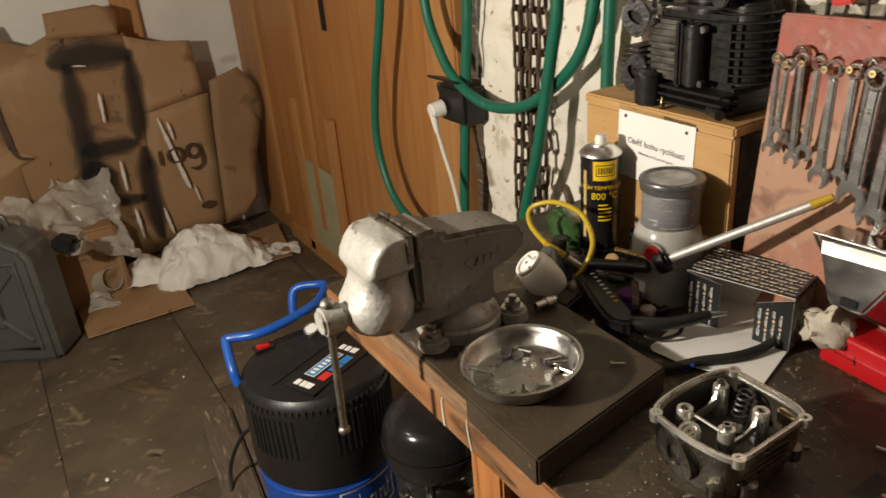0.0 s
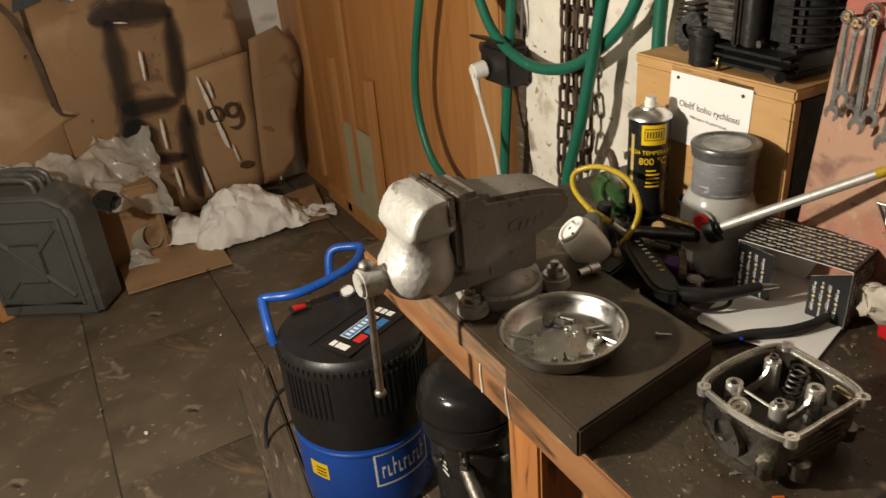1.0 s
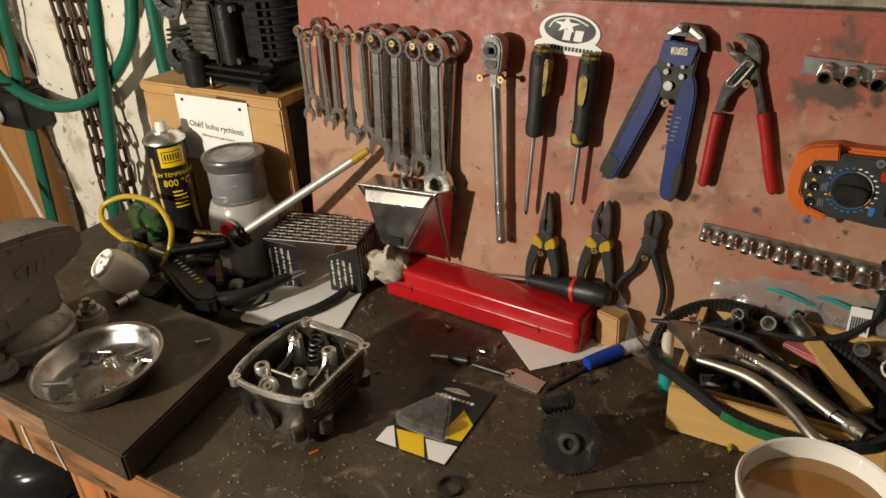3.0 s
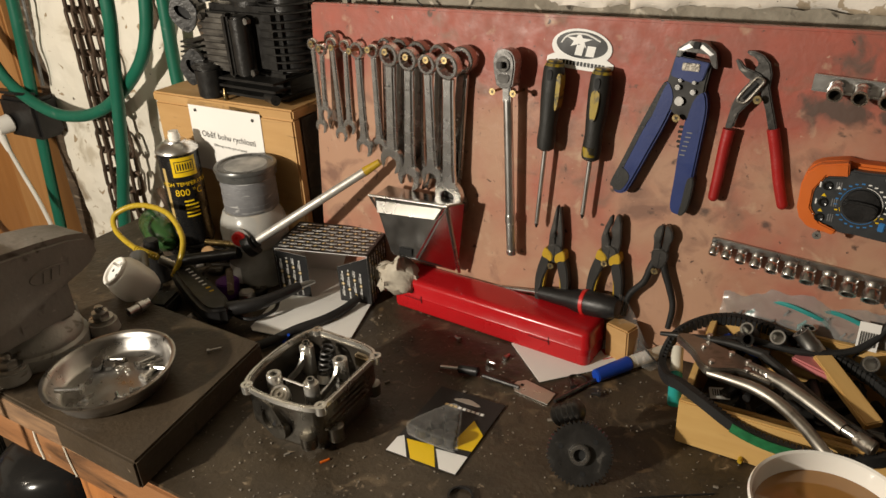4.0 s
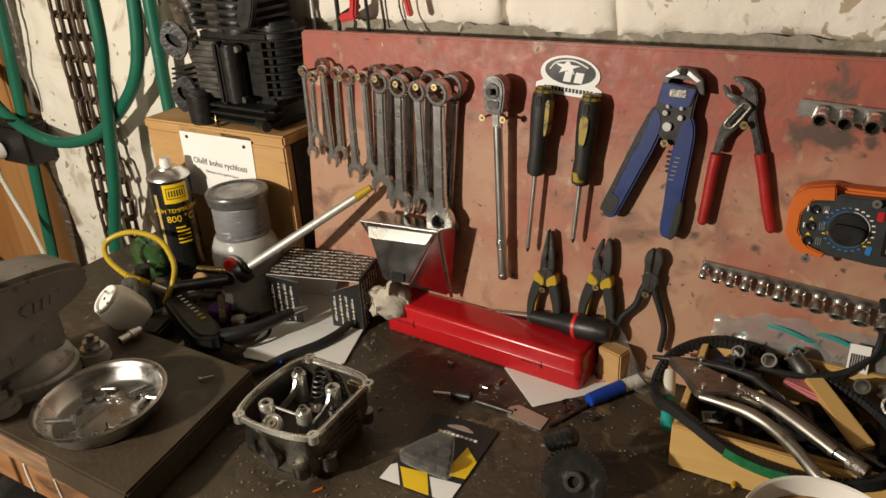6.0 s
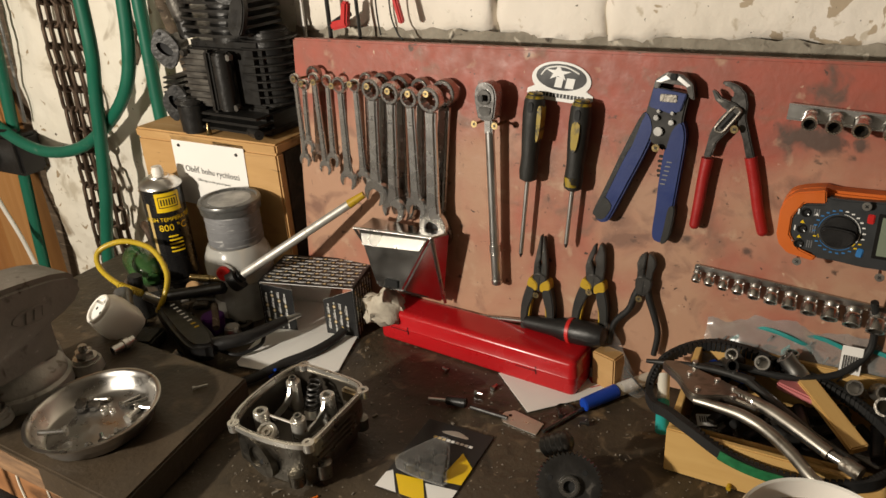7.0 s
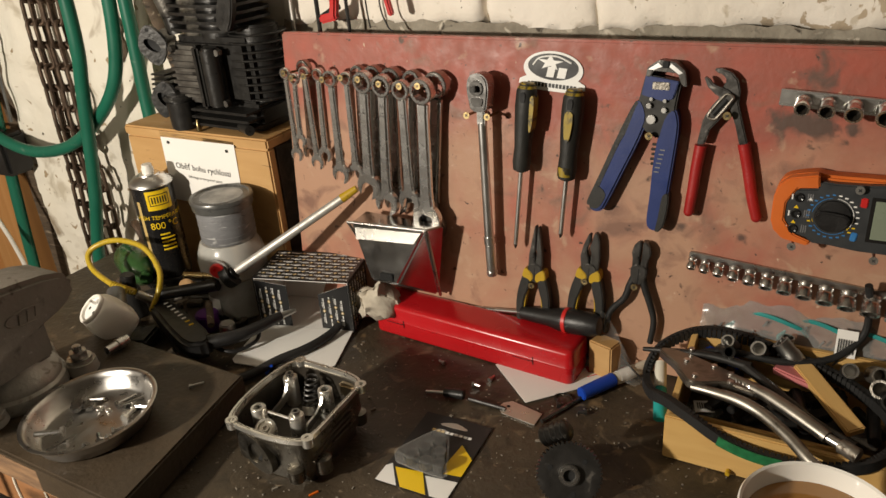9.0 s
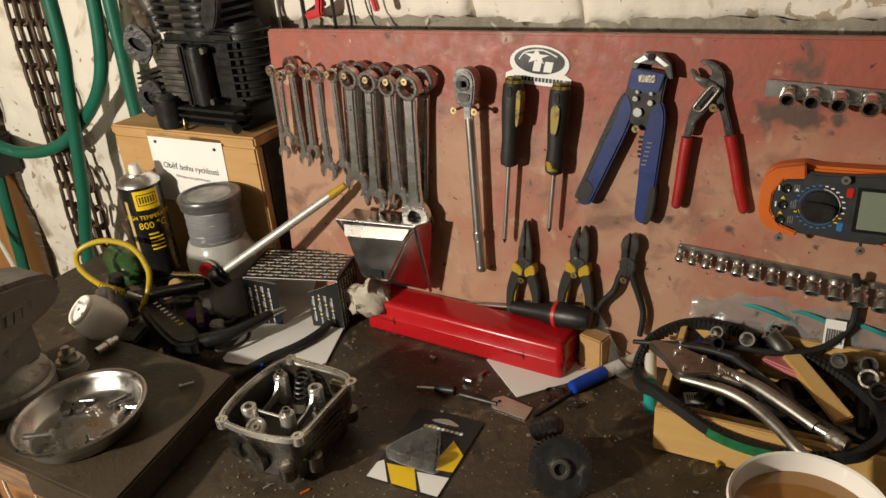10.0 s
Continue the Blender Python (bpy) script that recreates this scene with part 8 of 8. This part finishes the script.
for side_ in (0, 1):
    for k in range(9 if side_ == 0 else 16):
        a = radians((-78 + 4.6 * k) if side_ == 0 else (-10 + 4.6 * k))
        bm = box(bmesh.new(), (0.1655, 0, 0.362), (0.004, 0.0062, 0.105), 0.001, pose(0, 0, 0, 0, 0, math.degrees(a)))
        part("vent", bm, "black_hole", hood)
for k in range(44):
    a = -110 + 5.0 * k
    part("rim_notch", box(bmesh.new(), (0.164, 0, 0.432), (0.005, 0.007, 0.012), 0.001, pose(0, 0, 0, 0, 0, a)), "black_matt", hood)
part("groove", box(bmesh.new(), (-0.012, 0, 0.4612), (0.010, 0.23, 0.002), 0, pose(0, 0, 0, 0, 0, 25)), "black_hole", hood)
panel = part("panel", box(bmesh.new(), (0.055, -0.01, 0.4615), (0.085, 0.19, 0.003), 0.001, pose(0, 0, 0, 0, 0, 25)), "black_gloss", cp, "printed control panel")
for (px_, py_, sx, sy, mat) in ((0.040, -0.005, 0.028, 0.098, "white_ink"), (0.040, -0.005, 0.024, 0.094, "blue_ink"), (0.073, -0.040, 0.020, 0.030, "red_ink"), (0.073, -0.004, 0.020, 0.030, "blue_ink"), (0.073, 0.030, 0.020, 0.030, "blue_ink"),
                             (0.066, -0.082, 0.018, 0.018, "white_ink"), (0.050, -0.082, 0.012, 0.018, "white_ink"), (0.034, -0.082, 0.012, 0.018, "white_ink"), (0.066, 0.068, 0.016, 0.018, "white_ink"), (0.048, 0.068, 0.012, 0.018, "white_ink"), (0.032, 0.068, 0.012, 0.018, "white_ink")):
    lift = 0.4636 if (mat != "blue_ink" or sx < 0.022) else 0.4640
    part("print_patch", box(bmesh.new(), (px_, py_, lift), (sx, sy, 0.0006), 0, pose(0, 0, 0, 0, 0, 25)), mat, panel)
for k in range(7):
    part("print_bar", box(bmesh.new(), (0.040, -0.042 + 0.0125 * k, 0.4646), (0.013, 0.007, 0.0006), 0, pose(0, 0, 0, 0, 0, 25)), "white_ink", panel)
part("gauge", lathe(bmesh.new(), [(0, 0.0), (0.018, 0.0), (0.018, 0.014), (0.016, 0.016), (0, 0.016)], 28, pose(-0.110, 0.045, 0.462, 25, 0, 70)), "chrome", cp, "round pressure gauge")
part("gauge_face", lathe(bmesh.new(), [(0, 0.0), (0.0145, 0.0), (0.0145, 0.0008), (0, 0.0008)], 24, pose(-0.110, 0.045, 0.462, 25, 0, 70) @ Matrix.Translation((0, 0, 0.0163))), "white_ink", cp)
part("switch_base", box(bmesh.new(), (-0.118, -0.072, 0.461), (0.03, 0.046, 0.006), 0.001, None), "black_gloss", cp)
part("switch", box(bmesh.new(), (-0.118, -0.072, 0.466), (0.018, 0.030, 0.008), 0.002, None), "red_plastic", cp, "red rocker switch")
part("knob", cyl(bmesh.new(), (-0.13, 0.10, 0.455), (-0.135, 0.105, 0.485), 0.022, 0.020, 20, 0.003), "black_plastic", cp)
part("carry_handle", tube(bmesh.new(), [(-0.055, -0.158, 0.43), (-0.070, -0.160, 0.465), (-0.125, -0.150, 0.505), (-0.128, -0.140, 0.510), (-0.092, -0.070, 0.518), (-0.118, 0.060, 0.526), (-0.175, 0.118, 0.532), (-0.205, 0.112, 0.530), (-0.235, 0.060, 0.520), (-0.215, 0.040, 0.46)], 0.0108, 14, 5), "blue_tube", cp, "bent blue tube handle")
sg = part("front_label", patch_on_cylinder(0.1606, 1.30, 2.22, 0.100, 0.198, 14), "white_ink", cp, "white-framed blue label")
part("label_field", patch_on_cylinder(0.1610, 1.33, 2.19, 0.106, 0.192, 14), "blue_paint", sg)
for k in range(9):
    a = 1.40 + 0.083 * k
    part("letter_bar", patch_on_cylinder(0.1614, a, a + 0.018, 0.124, 0.158 + (0.020 if k in (2, 8) else 0), 2), "white_ink", sg)
    part("letter_bar", patch_on_cylinder(0.1614, a, a + 0.055, 0.124 if k % 2 else 0.150, 0.132 if k % 2 else 0.158, 2), "white_ink", sg)
part("warning_label", patch_on_cylinder(0.1606, 0.30, 0.62, 0.120, 0.165, 4), "yellow_ink", cp, "yellow warning label")
for k in range(3):
    part("print_line", patch_on_cylinder(0.1610, 0.40, 0.58, 0.128 + 0.010 * k, 0.132 + 0.010 * k, 3), "black_ink", cp)
part("tank_seam", lathe(bmesh.new(), [(0.1600, 0.196), (0.1625, 0.199), (0.1625, 0.205), (0.1600, 0.208)], 64, None, True), "blue_paint", cp)

pl = thing("plank_platform", pose(-1.36, -0.49, 0.0, 0, 0, -6), "old weathered planks lying on the floor", "planks")
for k in range(4):
    part("plank", box(bmesh.new(), (0.02 * (k % 2), -0.15 + 0.105 * k, 0.031), (0.82, 0.098, 0.058), 0.006), "old_wood", pl)
solo("power_cable", tube(bmesh.new(), [(-1.26, -0.55, 0.30), (-1.32, -0.60, 0.26), (-1.39, -0.64, 0.14), (-1.38, -0.66, 0.068), (-1.28, -0.69, 0.02), (-1.15, -0.74, 0.012), (-1.0, -0.85, 0.010)], 0.0052, 10), "rubber", "black power cable from the compressor", "cable")

m2 = thing("motor_unit", pose(-0.785, -0.335, 0.0) @ Matrix.Diagonal((1.16, 1.16, 1.10, 1)), "small black domed motor unit under the bench", "motor")
part("dome", lathe(bmesh.new(), [(0.0, 0.494), (0.045, 0.492), (0.070, 0.485), (0.084, 0.472), (0.0905, 0.455), (0.0925, 0.436), (0.0930, 0.430), (0.0905, 0.4285), (0.0905, 0.4255), (0.0945, 0.4245), (0.0950, 0.400), (0.0925, 0.388), (0.084, 0.376), (0, 0.372)], 64), "black_gloss", m2, "glossy black dome with a rolled band", 40)
part("dome_ridge", tube(bmesh.new(), [(-0.05, -0.02, 0.4915), (0.0, 0.01, 0.4955), (0.055, 0.035, 0.4895)], 0.0022, 8), "black_gloss", m2)
part("body", lathe(bmesh.new(), [(0.074, 0.374), (0.078, 0.36), (0.078, 0.30), (0.070, 0.29), (0.070, 0.05), (0.085, 0.03), (0.085, 0.0), (0, 0.0)], 32), "engine_black", m2)
for a in (-75, -40, 10):
    part("bolt", cyl(bmesh.new(), (0.080 * math.cos(radians(a)), 0.080 * math.sin(radians(a)), 0.345), (0.092 * math.cos(radians(a)), 0.092 * math.sin(radians(a)), 0.345), 0.007, 0.007, 6), "chrome_dark", m2)
part("flange", box(bmesh.new(), (0.05, -0.05, 0.355), (0.03, 0.012, 0.05), 0.004), "jaw_steel", m2)
part("pipe", cyl(bmesh.new(), (0.06, -0.05, 0.330), (0.13, -0.06, 0.30), 0.012, 0.012, 16, 0.002), "jaw_steel", m2)
for k in range(3):
    part("label_bar", box(bmesh.new(), (0.02 + 0.004 * k, -0.074, 0.335 - 0.012 * k), (0.03, 0.001, 0.004)), "white_ink", m2)
bm = ball(bmesh.new(), (0, 0, 0.26), 0.15, (0.8, 1.0, 1.7), 26)
crumple(bm, 0.05, 9, 3)
crumple(bm, 0.012, 40, 5)
for v in bm.verts:
    v.co.z = max(0.0, v.co.z)
solo("green_sack", bm, "green_bag", "green and white printed plastic sack under the bench", "sack", m=pose(-0.70, -0.06, 0.0), smooth=60)

# ---- far corner: cardboard, can, cloths ----
bd_ = thing("cardboard_sheets", None, "large flattened brown cardboard boxes against the wall", "cardboard")


def card(name, pts, x, mat, lean=0.05, seed=0.0, label=""):
    """A cardboard sheet in the y-z plane at x, leaning back, slightly bent."""
    bm = bmesh.new()
    prism(bm, pts, 0.0, 0.005, "x")
    bmesh.ops.triangulate(bm, faces=bm.faces[:])
    bmesh.ops.subdivide_edges(bm, edges=[e for e in bm.edges if e.calc_length() > 0.08], cuts=4, use_grid_fill=True)
    for v in bm.verts:
        y, z = v.co.y, v.co.z
        v.co.x += x - lean * z + 0.007 * noise.noise((y * 3 + seed, z * 3, seed)) + 0.004 * noise.noise((y * 11 + seed, z * 11, 1))
    return part(name, bm, mat, bd_, label, 180)


card("sheet", [(-2.2, 0.0), (-0.88, 0.0), (-0.90, 0.58), (-0.82, 0.61), (-0.915, 0.66), (-0.93, 0.86), (-0.92, 1.03), (-0.95, 1.26), (-2.2, 1.30)], -3.195, "cardboard_pale", 0.0, 2.0, "large plain cardboard sheet")
card("sheet", [(-0.92, 0.03), (-0.385, 0.05), (-0.36, 0.50), (-0.36, 1.05), (-0.64, 1.09), (-0.74, 1.05), (-0.90, 1.12)], -3.205, "cardboard", 0.0, 5.0)
card("sheet", [(-0.40, 0.10), (-0.11, 0.10), (-0.09, 0.42), (-0.07, 0.74), (-0.36, 0.71), (-0.40, 0.42)], -3.195, "cardboard_pale", 0.0, 8.0, "cardboard panel with printed marks")
card("flap", [(-0.36, 0.70), (-0.09, 0.745), (-0.10, 0.98), (-0.26, 1.0), (-0.37, 1.04), (-0.37, 0.88)], -3.178, "cardboard_pale", 0.02, 11.0)
card("flap", [(-0.115, 0.108), (-0.02, 0.129), (0.06, 0.20), (0.074, 0.34), (0.112, 0.47), (0.167, 0.626), (0.15, 0.74), (0.081, 0.836), (-0.059, 0.796), (-0.08, 0.60)], -3.165, "cardboard", 0.0, 14.0, "torn outer flap")
card("flap", [(-0.66, 1.07), (-0.39, 1.05), (-0.38, 1.15), (-0.45, 1.18), (-0.65, 1.17)], -3.175, "cardboard", 0.0, 17.0)
part("batten", box(bmesh.new(), (-3.42, -0.30, 1.5), (0.04, 0.11, 1.5), 0.004), "pine_post", bd_)
solo("floor_cardboard", thicken(sheet(8, 8, lambda u, v: (-3.18 + 0.36 * u + 0.02 * v, -0.10 + 0.23 * v - 0.06 * u, 0.010 + 0.03 * (1 - u) * v + 0.004 * noise.noise((u * 4, v * 4, 1)))), 0.004), "cardboard", "piece of brown cardboard lying on the floor", "cardboard", smooth=60)
solo("floor_cardboard", thicken(sheet(8, 8, lambda u, v: (-2.95 + 0.34 * u, -0.86 + 0.42 * v, 0.012 + 0.006 * noise.noise((u * 4, v * 4, 6)))), 0.006), "cardboard_pale", "dusty flat cardboard under the cloths", "cardboard", smooth=60)


def spray_line(pts, w, mat="black_spray", x=-3.17, lean=0.05, name="spray_mark"):
    """A soft painted stroke on the cardboard, along (y, z) points."""
    line = smooth_line([(0, a, b) for a, b in pts], 6)
    bm = bmesh.new()
    rows = []
    for i, p in enumerate(line):
        d = (line[min(i + 1, len(line) - 1)] - line[max(i - 1, 0)]).normalized()
        s = Vector((0, -d.z, d.y))
        k = w * (0.5 + 0.18 * noise.noise((i * 0.6, w * 50, pts[0][0] * 9))) * min(1.0, 0.25 + 3.0 * min(i, len(line) - 1 - i) / len(line))
        rows.append([bm.verts.new((x - lean * q.z, q.y, q.z)) for q in (p + s * k, p - s * k)])
    for a, b in zip(rows, rows[1:]):
        bm.faces.new((a[0], a[1], b[1], b[0]))
    return part(name, bm, mat, bd_, smooth=0)


stroke = 0
for pts, w in (([(-0.69, 0.975), (-0.60, 0.99), (-0.50, 0.99), (-0.36, 0.965)], 0.080), ([(-0.622, 0.97), (-0.63, 0.80), (-0.642, 0.58), (-0.646, 0.42)], 0.055), ([(-0.376, 0.96), (-0.395, 0.76), (-0.418, 0.60)], 0.050),
               ([(-0.66, 0.600), (-0.55, 0.595), (-0.42, 0.595)], 0.05), ([(-0.406, 0.57), (-0.423, 0.374), (-0.426, 0.13)], 0.055), ([(-0.618, 0.55), (-0.639, 0.34)], 0.11), ([(-0.63, 0.37), (-0.54, 0.35), (-0.44, 0.338)], 0.035)):
    stroke += 1
    for layer, wide in enumerate((1.75, 1.45, 1.15, 0.85)):
        spray_line(pts, w * wide, x=-3.158 + 0.0009 * stroke + 0.0002 * layer, lean=0.0)
# pale strokes stand in for the glossy highlights along the tape
for pts, w in (([(-0.528, 0.832), (-0.531, 0.77), (-0.535, 0.705)], 0.013), ([(-0.320, 0.68), (-0.300, 0.58), (-0.285, 0.505), (-0.255, 0.36), (-0.245, 0.33)], 0.017), ([(-0.515, 0.53), (-0.517, 0.45), (-0.518, 0.39)], 0.013), ([(-0.506, 0.30), (-0.502, 0.22), (-0.500, 0.150)], 0.013),
               ([(-0.384, 0.27), (-0.376, 0.20), (-0.366, 0.135)], 0.013), ([(-0.283, 0.655), (-0.276, 0.61), (-0.272, 0.570)], 0.012), ([(-0.230, 0.345), (-0.222, 0.30), (-0.214, 0.255)], 0.008), ([(-0.60, 0.957), (-0.57, 0.953), (-0.545, 0.948)], 0.006)):
    spray_line(pts, w, "tape_highlight", -3.149, 0.0, "tape_strip")
# the dark printed mark as plain shapes, and an arrow
for cy, cz, r in ((-0.198, 0.50, 0.030), (-0.278, 0.497, 0.032)):
    pts = [(-3.155, cy + p[0], cz + p[1]) for p in arc(0, 0, r, 0, 345, 14)]
    part("print_ring", tube(bmesh.new(), pts, 0.008, 6, 1, True), "brown_print", bd_)
for pts, w in (([(-0.165, 0.535), (-0.163, 0.44), (-0.195, 0.415), (-0.225, 0.425)], 0.016), ([(-0.345, 0.535), (-0.347, 0.46)], 0.016), ([(-0.40, 0.53), (-0.402, 0.46)], 0.016), ([(-0.215, 0.228), (-0.15, 0.230)], 0.036)):
    spray_line(pts, w, "brown_print", -3.156, 0.0, "print_bar")
spray_line([(-1.062, 1.17), (-1.035, 1.14), (-0.96, 1.04), (-0.925, 0.915), (-0.912, 0.80), (-0.905, 0.70), (-0.89, 0.628), (-0.84, 0.612)], 0.024, "brown_print", -3.176, 0.0, "torn_edge")
part("dark_label", prism(bmesh.new(), [(-0.945, 1.045), (-0.835, 1.075), (-0.855, 1.15), (-0.92, 1.145)], -3.186, -3.182, "x"), "black_ink", bd_, "black printed bag-shaped mark")
part("dark_label_loop", tube(bmesh.new(), [(-3.184, -0.912, 1.148), (-3.184, -0.905, 1.178), (-3.184, -0.882, 1.182), (-3.184, -0.870, 1.152)], 0.004, 6), "black_ink", bd_)

jc = thing("jerrycan", pose(-2.70, -1.10, 0.0, 0, 0, 58) @ Matrix.Diagonal((1.22, 1.14, 1.16, 1)), "dark grey metal jerrycan with ribbed sides", "jerrycan")
part("body", prism(bmesh.new(), [(-0.172, 0.004), (0.172, 0.004), (0.176, 0.02), (0.176, 0.36), (0.160, 0.40), (0.10, 0.435), (-0.12, 0.435), (-0.165, 0.40), (-0.176, 0.36), (-0.176, 0.02)], -0.082, 0.082, "y", 0.018, 3), "jerry_grey", jc)
for s in (-1,):
    for pts in ([(-0.11, 0.33), (0.11, 0.09)], [(0.11, 0.33), (-0.11, 0.09)], [(-0.13, 0.36), (0.13, 0.36), (0.13, 0.06), (-0.13, 0.06), (-0.13, 0.36)]):
        part("rib", tube(bmesh.new(), [(a, s * 0.083, b) for a, b in pts], 0.009, 8, 1), "jerry_grey", jc)
    part("rib_pad", prism(bmesh.new(), [(-0.05, 0.14), (0.05, 0.14), (0.05, 0.28), (-0.05, 0.28)], -0.091, -0.08, "y", 0.006), "jerry_grey", jc)
for y0 in (-0.045, 0.0, 0.045):
    part("handle", tube(bmesh.new(), [(-0.10, y0, 0.43), (-0.09, y0, 0.475), (0.05, y0, 0.478), (0.07, y0, 0.43)], 0.009, 10, 3), "jerry_grey", jc)
part("spout_cap", box(bmesh.new(), (0.125, 0, 0.44), (0.07, 0.065, 0.05), 0.012, pose(0, 0, 0, 0, 18, 0)), "black_plastic", jc, "black latched cap")
solo("wooden_post_end", box(bmesh.new(), (0, 0, 0.12), (0.06, 0.06, 0.24), 0.004), "pine_post", "short wooden offcut standing by the jerrycan", "offcut", m=pose(-2.74, -1.30, 0.0, 0, 0, 20))

bm = sheet(46, 34, lambda u, v: (-3.10 + 0.30 * v + 0.05 * math.sin(u * 5), -1.24 + 0.66 * u, 0.50 - 0.26 * u * v - 0.05 * v + 0.06 * noise.noise((u * 5, v * 4, 0)) + 0.03 * noise.noise((u * 13, v * 11, 2))))
crumple(bm, 0.045, 11, 4)
crumple(bm, 0.012, 45, 6)
solo("plastic_wrap", bm, "film_plastic", "crumpled translucent plastic wrap over boxes", "plastic wrap", smooth=50)
solo("storage_carton", box(bmesh.new(), (0, 0, 0.17), (0.24, 0.58, 0.34), 0.01), "cardboard", "brown carton behind the jerrycan under plastic wrap", "carton", m=pose(-3.02, -0.92, 0.0))
bm = sheet(56, 44, lambda u, v: (-3.08 + 0.30 * v, -0.52 + 0.50 * u, 0.006 + 0.22 * max(0.0, math.sin(math.pi * u)) ** 0.7 * max(0.0, math.sin(math.pi * v)) ** 0.6 * (1.15 - 0.5 * u) + 0.02 * abs(noise.noise((u * 7, v * 6, 1)))))
crumple(bm, 0.030, 13, 2)
crumple(bm, 0.010, 42, 9)
for v in bm.verts:
    v.co.z = max(0.014 + 0.002 * v.co.x * 0, v.co.z)
solo("white_cloth", bm, "cloth_white", "crumpled white cloth heaped on the floor", "cloth", smooth=45)
bm = sheet(24, 14, lambda u, v: (-2.98 + 0.12 * v + 0.06 * u, 0.0 - 0.04 * v + 0.15 * u, 0.015 + 0.03 * (1 - u) * abs(noise.noise((u * 6, v * 5, 3)))))
crumple(bm, 0.016, 24, 5)
for v in bm.verts:
    v.co.z = max(0.013, v.co.z)
solo("white_cloth", bm, "cloth_white", "trailing end of white cloth on the floor", "cloth", smooth=45)
bm = sheet(30, 20, lambda u, v: (-3.12 + 0.22 * v, -0.66 + 0.24 * u, 0.03 + 0.09 * math.sin(math.pi * u) * math.sin(math.pi * v)))
crumple(bm, 0.026, 17, 8)
for v in bm.verts:
    v.co.z = max(0.013, v.co.z)
solo("white_cloth", bm, "cloth_white", "small white cloth bundle beside a glass jar", "cloth", smooth=45)
gj = thing("glass_jar", pose(-2.96, -0.745, 0.085, 72, 0, 120), "dusty glass jar in a plastic bag, lying down", "jar")
part("jar", lathe(bmesh.new(), [(0, -0.09), (0.055, -0.088), (0.062, -0.075), (0.062, 0.06), (0.05, 0.08), (0.05, 0.10), (0.046, 0.10), (0.046, 0.078), (0.057, 0.058), (0.057, -0.07), (0, -0.08)], 32), "jar_glass_bag", gj)
bm = sheet(16, 12, lambda u, v: (-2.90 + 0.10 * v, -0.83 + 0.13 * u, 0.02 + 0.06 * math.sin(math.pi * u) * (1 - v)))
crumple(bm, 0.025, 25, 3)
for v in bm.verts:
    v.co.z = max(0.012, v.co.z)
solo("plastic_bag", bm, "film_plastic", "crumpled clear bag beside the jar", "bag", smooth=50)
for k, (x, y) in enumerate(((-1.70, -0.944), (-2.1, -0.62), (-1.9, -1.05), (-2.45, -0.40), (-1.55, -1.2), (-2.3, -1.0))):
    solo("pebble", crumple(ball(bmesh.new(), (0, 0, 0.003), 0.005 if k else 0.008, (1.2, 0.8, 0.6), 8), 0.002, 90, k), "white_ink" if k < 2 else "grit", "small pale chip lying on the stone floor", "chip", "chips on the floor", m=pose(x, y, 0.004))

# crumbs and filings on the bench top
crumb_rng = random.Random(77)
bm = bmesh.new()
for k in range(520):
    x, y = crumb_rng.uniform(-0.24, 0.62), crumb_rng.uniform(-0.47, -0.02)
    z = BENCH + 0.0012
    s = crumb_rng.uniform(0.0005, 0.0013) * (2.2 if crumb_rng.random() < 0.05 else 1.0)
    box(bm, (0, 0, 0), (s * crumb_rng.uniform(1, 3.2), s, s), 0, pose(x, y, z, 0, 0, crumb_rng.uniform(0, 180)))
ob = solo("bench_crumbs", bm, "grit", "pale crumbs and metal filings strewn on the bench", "debris")
tagged(ob, "pale crumbs and metal filings strewn on the bench", "debris", kind="stuff")
